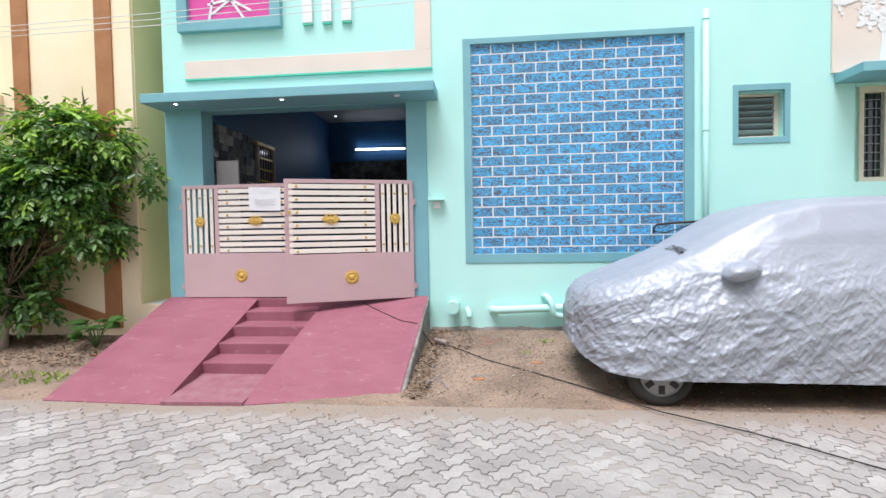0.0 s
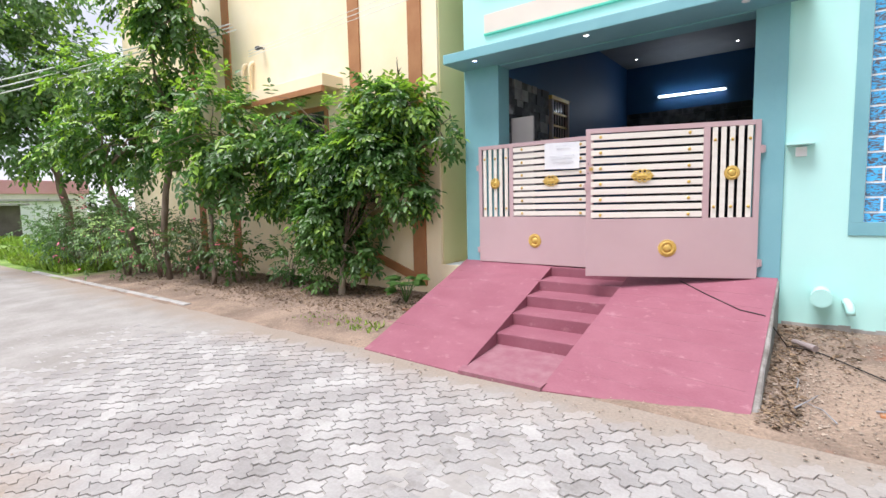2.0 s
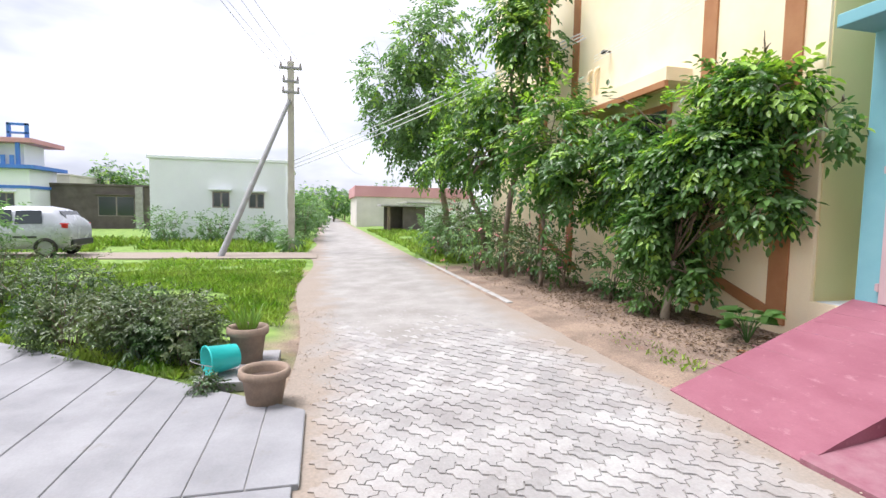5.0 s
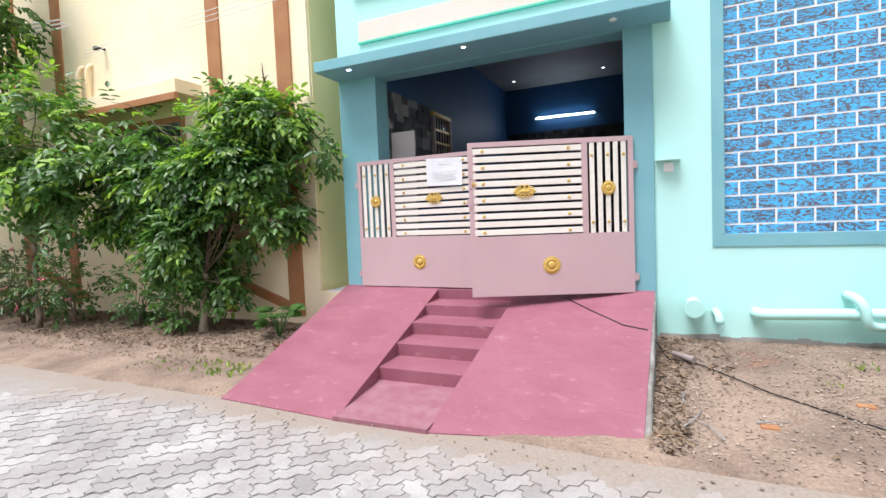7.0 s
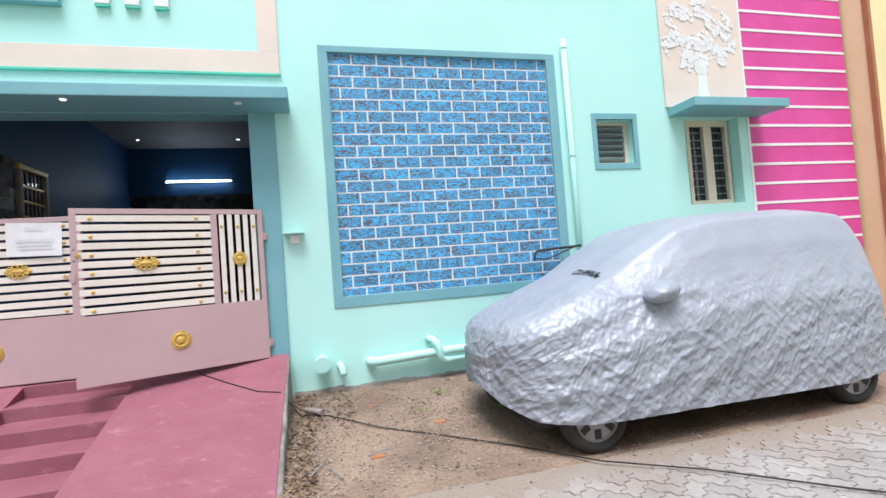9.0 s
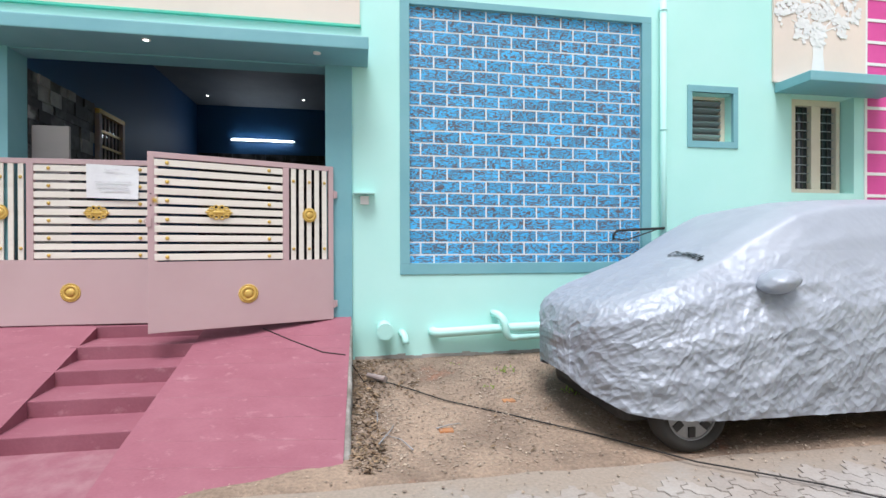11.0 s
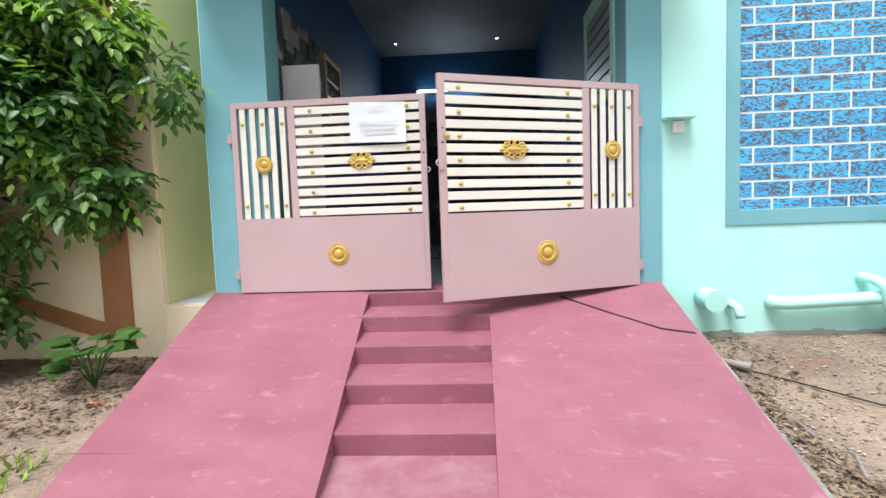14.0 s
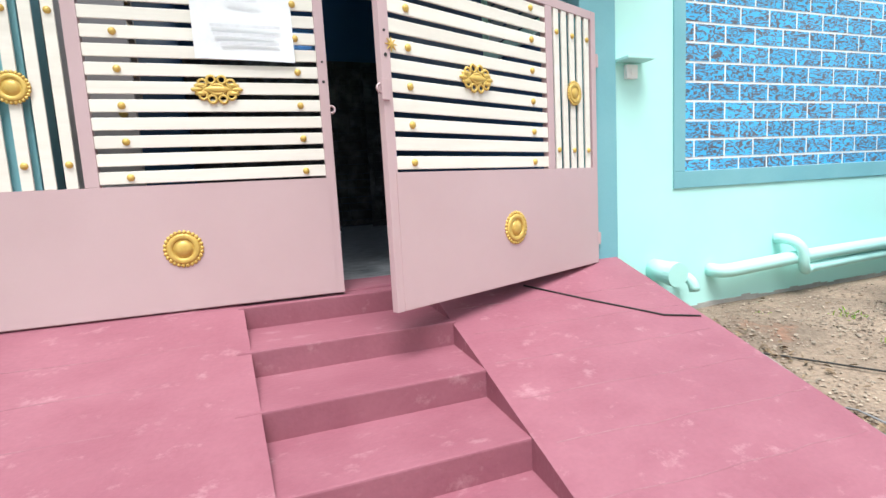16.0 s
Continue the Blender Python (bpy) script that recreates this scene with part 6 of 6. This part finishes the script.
hp = house("pink_house", -60.0, -49.5, 4.6, 16.0, 3.1, M_HOUSEC, "cream house with a pink red upper band", [])
g = nb()
bx(g, (-60.2, 4.4, 3.05), (-49.3, 16.2, 4.1), 0.03)
under(part("parapet", g, M_ROOFP), hp)
sd = thing("roadside_shed", (-36, 7.0, 0), "small dark open shed with a flat tin roof", "shed")
for lo, hi, m, nm in (((-37.5, 5.8, 0), (-37.3, 8.4, 2.0), M_HOUSED, "rear_wall"), ((-37.5, 8.3, 0), (-35.4, 8.5, 2.0), M_HOUSED, "side_wall"), ((-35.5, 5.8, 0), (-35.3, 6.0, 2.0), M_BARK, "post"), ((-35.5, 6.9, 0), (-35.35, 8.3, 2.0), M_HOUSED, "front_wall")):
    g = nb()
    bx(g, lo, hi, 0.01)
    under(part(nm, g, m), sd)
g = nb()
bx(g, (-37.8, 5.3, 2.0), (-34.9, 8.8, 2.12), 0.02)
under(part("roof", g, M_CEMENT), sd)
g = nb()
bx(g, (-45.0, 8.2, 0), (-40.0, 12.0, 2.3), 0.02)
wb = thing("low_white_shed", (-42, 10, 0), "low white walled shed beside the lane", "shed")
under(part("wall", g, M_HOUSEW), wb)
g = nb()
bx(g, (-45.3, 7.9, 2.3), (-39.7, 12.3, 2.45), 0.02)
under(part("roof", g, M_CEMENT), wb)

for k, (x, y, r, h) in enumerate(((-57, -19.5, 2.6, 6.4), (-58, -16.5, 2.4, 6.2), (-75, 3.0, 3, 4.5), (-80, -2, 3.5, 4.8), (-85, 5, 3.5, 5), (-78, 10, 3, 4.5), (-90, 0, 4, 5.5), (-66, 12, 3, 5.2), (-70, -7, 3, 4.4), (-62, 0.2, 1.6, 2.6), (-50, -0.3, 1.4, 2.4), (-42, -0.2, 1.3, 2.3), (-95, -12, 4, 6), (-95, 12, 4, 6))):
    rg = np.random.default_rng(200 + k)
    lob = [(x + rg.normal(0, r * 0.35), y + rg.normal(0, r * 0.45), h * rg.uniform(0.45, 0.8), r * rg.uniform(0.4, 0.65)) for _ in range(7)]
    make_tree("far_tree", (x, y, -0.05), (x, y, h * 0.4), lob, 260, 0.34, "round green tree beyond the field", 300 + k, 0.14, 0.1, M_LEAFG if k % 2 else M_LEAF, 6)
# woods that close the view
rg = np.random.default_rng(77)
lob = []
for a in np.linspace(0, 2 * math.pi, 110):
    R = rg.uniform(150, 175)
    lob.append((R * math.cos(a), R * math.sin(a), rg.uniform(1.5, 4.0), rg.uniform(4, 6.5)))
p, d = crown_points(rg, lob, 5200, -0.4, 0.2)
p[:, 2] = np.maximum(p[:, 2], 0.4)
B, D, U, L = sprigs(rg, p, d, 3, 2.2, 0.3)
tagged(new("far_woods", leaf_mesh("far_woods", B, D, U, L, 0.8, M_LEAFG)), "distant belt of green trees on the horizon", "trees", kind="stuff")


# ---- hatchback parked on the side road ----
def hatchback(x, y, heading):
    c = thing("parked_car", (0, 0, 0), "silver white hatchback parked on the side road", "car")
    st = [(-1.86, 0.50, 0.88, 0.90, 0.66), (-1.80, 0.36, 1.0, 1.06, 0.76), (-1.62, 0.30, 1.02, 1.28, 0.80), (-1.38, 0.28, 1.02, 1.47, 0.81), (-0.9, 0.27, 1.0, 1.56, 0.82), (-0.2, 0.26, 0.97, 1.56, 0.83), (0.30, 0.26, 0.95, 1.46, 0.83), (0.92, 0.27, 0.93, 1.05, 0.82), (1.4, 0.28, 0.88, 0.93, 0.80), (1.74, 0.33, 0.76, 0.80, 0.74), (1.84, 0.42, 0.64, 0.67, 0.58)]
    g = nb()
    rows = []
    for px, zb, zm, zt, hw in st:
        roofw = hw * (0.74 if zt - zm > 0.2 else 0.95)
        ring_ = [(-hw * 0.92, zb), (-hw, (zb + zm) / 2), (-hw * 0.99, zm), (-(hw + roofw) / 2, (zm + zt) / 2), (-roofw, zt - 0.04), (-roofw * 0.6, zt), (roofw * 0.6, zt), (roofw, zt - 0.04), ((hw + roofw) / 2, (zm + zt) / 2), (hw * 0.99, zm), (hw, (zb + zm) / 2), (hw * 0.92, zb)]
        rows.append([g.verts.new((px, a, b)) for a, b in ring_])
    for a, b in zip(rows, rows[1:]):
        for j in range(len(a)):
            g.faces.new((a[j], a[(j + 1) % len(a)], b[(j + 1) % len(a)], b[j]))
    g.faces.new(rows[0][::-1])
    g.faces.new(rows[-1])
    body = part("body", g, M_CARW, c, smooth=True)
    for s in (-1, 1):
        for a0, a1 in ((-1.15, -0.45), (-0.38, 0.42)):
            w_ = nb()
            yb_, yt = s * 0.815, s * 0.70
            v_ = [w_.verts.new(q) for q in ((a0, yb_, 1.04), (a1 + (0.18 if a1 > 0 else 0), yb_, 1.02), (a1 - (0.10 if a1 > 0 else 0), yt, 1.42), (a0 + 0.05, yt, 1.44))]
            f_ = w_.faces.new(v_)
            r_ = bmesh.ops.extrude_face_region(w_, geom=[f_])["geom"]
            for q in r_:
                if isinstance(q, bmesh.types.BMVert):
                    q.co.y += s * 0.012
            part("side_window", w_, M_DARKGLASS, c)
        w_ = nb()
        bx(w_, (-1.80, s * 0.72 - 0.07, 0.90), (-1.58, s * 0.72 + 0.07, 1.06), 0.03)
        part("tail_light", w_, M_REDL, c, "red tail light")
        w_ = nb()
        bx(w_, (-1.0, s * 0.815 - 0.012, 0.60), (0.9, s * 0.815 + 0.012, 0.66), 0.005)
        part("side_stripe", w_, M_BLACK, c, "black side stripe")
    w_ = nb()
    bx(w_, (-0.14, -0.55, -0.012), (0.14, 0.55, 0.012), 0.01, rot=Matrix.Rotation(radians(-52), 4, "Y"))
    bmesh.ops.translate(w_, verts=w_.verts, vec=(-1.57, 0, 1.31))
    part("rear_window", w_, M_DARKGLASS, c)
    w_ = nb()
    bx(w_, (-1.90, -0.68, 0.36), (-1.76, 0.68, 0.56), 0.04)
    part("bumper", w_, M_BLACK, c)
    for px in (-1.2, 1.2):
        for s in (-1, 1):
            wheel(c, px, s * 0.76, 0.31, 0.31)
    c.matrix_world = pose(x, y, 0.012, 0, 0, heading)
    return c


hatchback(-18.75, -7.90, -90)

# ---- kerb, debris and pavers ----
for k in range(10):
    x = -16.5 + 1.15 * k
    g = nb()
    bx(g, (x, 4.40, 0.02), (x + 1.1, 4.52, 0.118), 0.012)
    tagged(part("kerb_stone", g, M_CEMENT), "worn cement kerb stone along the lane", "kerb", "kerb stones", "structure") if x < -9.6 else g.free()
rng = np.random.default_rng(21)
M_STONES = mat("mixed_rubble", (0.38, 0.315, 0.25), (0.24, 0.185, 0.145), rough=0.9, scale=5, fine=60, bump=0.3, island=0.4)
M_TWIG = mat("dry_twigs_and_leaves", (0.24, 0.17, 0.105), (0.13, 0.09, 0.06), rough=0.9, scale=5, fine=60, bump=0.1, island=0.45)


def pebbles(name, zones, label, material, lo, hi):
    """Many small squashed eight-faced stones as one mesh."""
    V, F = [], []
    for x0, x1, y0, y1, n in zones:
        for _ in range(n):
            x, y = rng.uniform(x0, x1), rng.uniform(y0, y1)
            s = lo + (hi - lo) * rng.random() ** 4
            a = rng.uniform(0, math.pi)
            c, d = math.cos(a) * s, math.sin(a) * s
            q = rng.uniform(0.6, 1.4, 6)
            z = gz(x, y) + 0.008 + 0.018 * noise.noise((x * 2.2, y * 2.2, 0)) + 0.010 * noise.noise((x * 7, y * 7, 3)) + 0.006 if y > 4.3 else gz(x, y) + 0.004
            b = len(V)
            V += [(x + c * q[0] * 1.3, y + d * q[0] * 1.3, z), (x - d * q[1], y + c * q[1], z), (x - c * q[2] * 1.3, y - d * q[2] * 1.3, z), (x + d * q[3], y - c * q[3], z), (x + 0.2 * d, y + 0.2 * c, z + s * 0.65 * q[4]), (x, y, z - s * 0.6)]
            F += [(b + k, b + (k + 1) % 4, b + 4) for k in range(4)] + [(b + (k + 1) % 4, b + k, b + 5) for k in range(4)]
    me = bpy.data.meshes.new(name)
    me.from_pydata(V, [], F)
    me.materials.append(material)
    return tagged(new(name, me), label, "rubble", kind="stuff")


pebbles("verge_gravel", [(-0.85, 1.6, 4.45, 6.65, 6500), (-0.88, -0.5, 4.5, 6.6, 1500), (0.2, 1.4, 5.0, 6.2, 2500), (1.6, 4.8, 4.2, 6.6, 2500)], "small stones and rubble on the sandy verge", M_STONES, 0.002, 0.012)
pebbles("verge_pebbles", [(-16, -4.8, 4.6, 6.6, 3500), (-9, -4.8, 0.9, 1.6, 900), (-4.7, 3.0, 4.05, 4.5, 900)], "small stones in the earth strip", M_STONES, 0.002, 0.012)


def litter(name, zones, label, lo, hi):
    P, D, L = [], [], []
    for x0, x1, y0, y1, n in zones:
        for _ in range(n):
            x, y = rng.uniform(x0, x1), rng.uniform(y0, y1)
            P.append((x, y, gz(x, y) + 0.025))
            a = rng.uniform(0, 2 * math.pi)
            D.append((math.cos(a), math.sin(a), rng.normal(0, 0.15)))
            L.append(rng.uniform(lo, hi))
    U = rng.normal(0, 0.4, (len(P), 3))
    U[:, 2] = 1
    return tagged(new(name, leaf_mesh(name, np.array(P), np.array(D), U, np.array(L), 0.35, M_TWIG)), label, "leaf litter", kind="stuff")


litter("leaf_litter", [(-13, -4.85, 4.9, 6.65, 2500), (-10, -4.85, 5.3, 6.68, 4500), (-0.88, -0.66, 4.45, 6.6, 650), (-0.7, -0.3, 5.6, 6.6, 160), (-0.4, 2, 4.6, 6.6, 90)], "dry brown leaves and twigs on the earth", 0.02, 0.06)
for k, (x, y, a, ln) in enumerate(((-0.62, 5.0, 70, 0.42), (-0.55, 4.85, 120, 0.35), (-0.70, 5.3, 95, 0.3), (-0.15, 5.05, 20, 0.22), (-6.2, 5.6, 10, 0.5), (-7.4, 5.4, 160, 0.45))):
    g = nb()
    z = gz(x, y) + 0.02
    c, s = math.cos(radians(a)), math.sin(radians(a))
    tube(g, [(x - ln / 2 * c, y - ln / 2 * s, z), (x + 0.02 * s, y - 0.02 * c, z + 0.015), (x + ln / 2 * c, y + ln / 2 * s, z)], 0.006, 6, 0.002)
    tagged(part("stick", g, M_SLAB if k < 4 else M_BARK), "dry pale stick lying on the verge", "stick", "sticks")
g = nb()
cyl(g, (-0.74, 6.10, gz(-0.7, 6) + 0.05), (-0.58, 5.93, gz(-0.6, 6) + 0.045), 0.022, 0.03, 12)
tagged(part("plastic_cup", g, M_DOORIN), "crushed grey brown plastic cup beside the ramp", "cup")
for x, y in ((-0.18, 5.0), (0.45, 5.45), (-5.05, 5.75)):
    g = nb()
    bx(g, (x - 0.055, y - 0.035, gz(x, y) - 0.01), (x + 0.055, y + 0.035, gz(x, y) + 0.018), 0.01)
    tagged(part("brick_piece", g, M_BROWN), "broken red brick piece half buried in sand", "brick", "broken bricks")
# bare cement strip under the paint
g = nb()
for i in range(40):
    a, b = -0.86 + 0.09 * i, -0.86 + 0.09 * (i + 1)
    h = 0.345 + 0.03 * noise.noise((i * 0.35, 2, 0)) + 0.015 * noise.noise((i * 1.3, 7, 0))
    bx(g, (a, FY - 0.006, 0.15), (b, FY - 0.001, h + 0.012))
solid("baseboard", g, M_CEMENT, "bare cement strip along the wall foot", "wall base")

PA, PE = 0.115, 0.017
CELLS = {"h": [(0, 0), (1, 0), (2, 0), (2, 1), (1, 1), (0, 1)], "v": [(0, 0), (1, 0), (1, 1), (1, 2), (0, 2), (0, 1)]}


def paver_geom(kind):
    """A double block whose six unit edges are all S-shaped in the same way, so that blocks interlock in a herringbone."""
    ring_ = CELLS[kind]
    out = []
    for (x0, y0), (x1, y1) in zip(ring_, ring_[1:] + ring_[:1]):
        back_ = x1 < x0 or y1 < y0
        a, b = ((x1, y1), (x0, y0)) if back_ else ((x0, y0), (x1, y1))
        level = a[1] == b[1]
        mids = [(a[0] + f, a[1] + s * PE / PA) if level else (a[0] - s * PE / PA, a[1] + f) for f, s in ((0.3, 1), (0.7, -1))]
        out += [(x0, y0)] + (mids[::-1] if back_ else mids)
    cx, cy = (1.0, 0.5) if kind == "h" else (0.5, 1.0)
    pts = [((x - cx) * PA, (y - cy) * PA) for x, y in out]
    n = len(pts)
    hx, hy = cx * PA, cy * PA
    v = []
    for inset, z in ((0.0022, -0.016), (0.0045, 0.0)):
        v += [(x * (1 - inset / hx), y * (1 - inset / hy), z) for x, y in pts]
    faces = [tuple(n + q for q in range(n))] + [(q, (q + 1) % n, n + (q + 1) % n, n + q) for q in range(n)]
    return v, faces


shapes = {}
for kind in "hv":
    gv, gf = paver_geom(kind)
    me = bpy.data.meshes.new("paver")
    me.from_pydata(gv, [], gf)
    me.materials.append(M_PAVER)
    shapes[kind] = (me, gv, gf)
pm = thing("pavers", (-1.0, 2.8, 0), "grey interlocking zigzag concrete pavers laid in herringbone", "paving", kind="structure")
V, F = [], []
count = 0
C45 = math.sqrt(0.5)
for i in range(-230, 120):
    for j in range(-120, 230):
        res = (i - j) % 4
        if res not in (0, 3):
            continue
        kind = "h" if res == 0 else "v"
        lx, ly = (i + (1.0 if kind == "h" else 0.5)) * PA, (j + (0.5 if kind == "h" else 1.0)) * PA
        cx, cy = (lx - ly) * C45, (lx + ly) * C45
        if not (-24 < cx < 9.5 and 1.2 < cy < 4.5):
            continue
        if cy > 4.08 + 0.14 * noise.noise((cx * 0.8, 1, 1)) or cy < 1.36 + 0.26 * smooth01(-4.8, -6.6, cx) + 0.14 * noise.noise((cx * 0.7, 4, 2)):
            continue
        sunk = 0.010 * max(0, noise.noise((cx * 0.7, cy * 0.9, 9)) + 0.02) + 0.017 * smooth01(-5.0, -9.5, cx + 1.6 * noise.noise((cx * 0.5, cy * 0.8, 4)))
        z = gz(cx, cy) + random.uniform(-0.0022, 0.0022) - sunk
        me, gv, gf = shapes[kind]
        if -2.6 < cx < 0.2 and 2.55 < cy < 4.2 and count < 300:
            o = new("paver", me)
            o.location = (cx, cy, z)
            o.rotation_euler = (random.uniform(-0.010, 0.010), random.uniform(-0.010, 0.010), radians(45) + random.uniform(-0.012, 0.012))
            under(o, pm)
            count += 1
        else:
            b = len(V)
            tx, ty, tw = random.uniform(-0.012, 0.012), random.uniform(-0.012, 0.012), random.uniform(-0.012, 0.012)
            V += [(cx + (a - c) * C45 - tw * c, cy + (a + c) * C45 + tw * a, z + d + a * tx + c * ty) for a, c, d in gv]
            F += [tuple(b + q for q in f) for f in gf]
me = bpy.data.meshes.new("paving_blocks")
me.from_pydata(V, [], F)
me.materials.append(M_PAVERS)
rest = new("paving_blocks", me)
under(rest, pm)
rest["kind"] = "stuff"
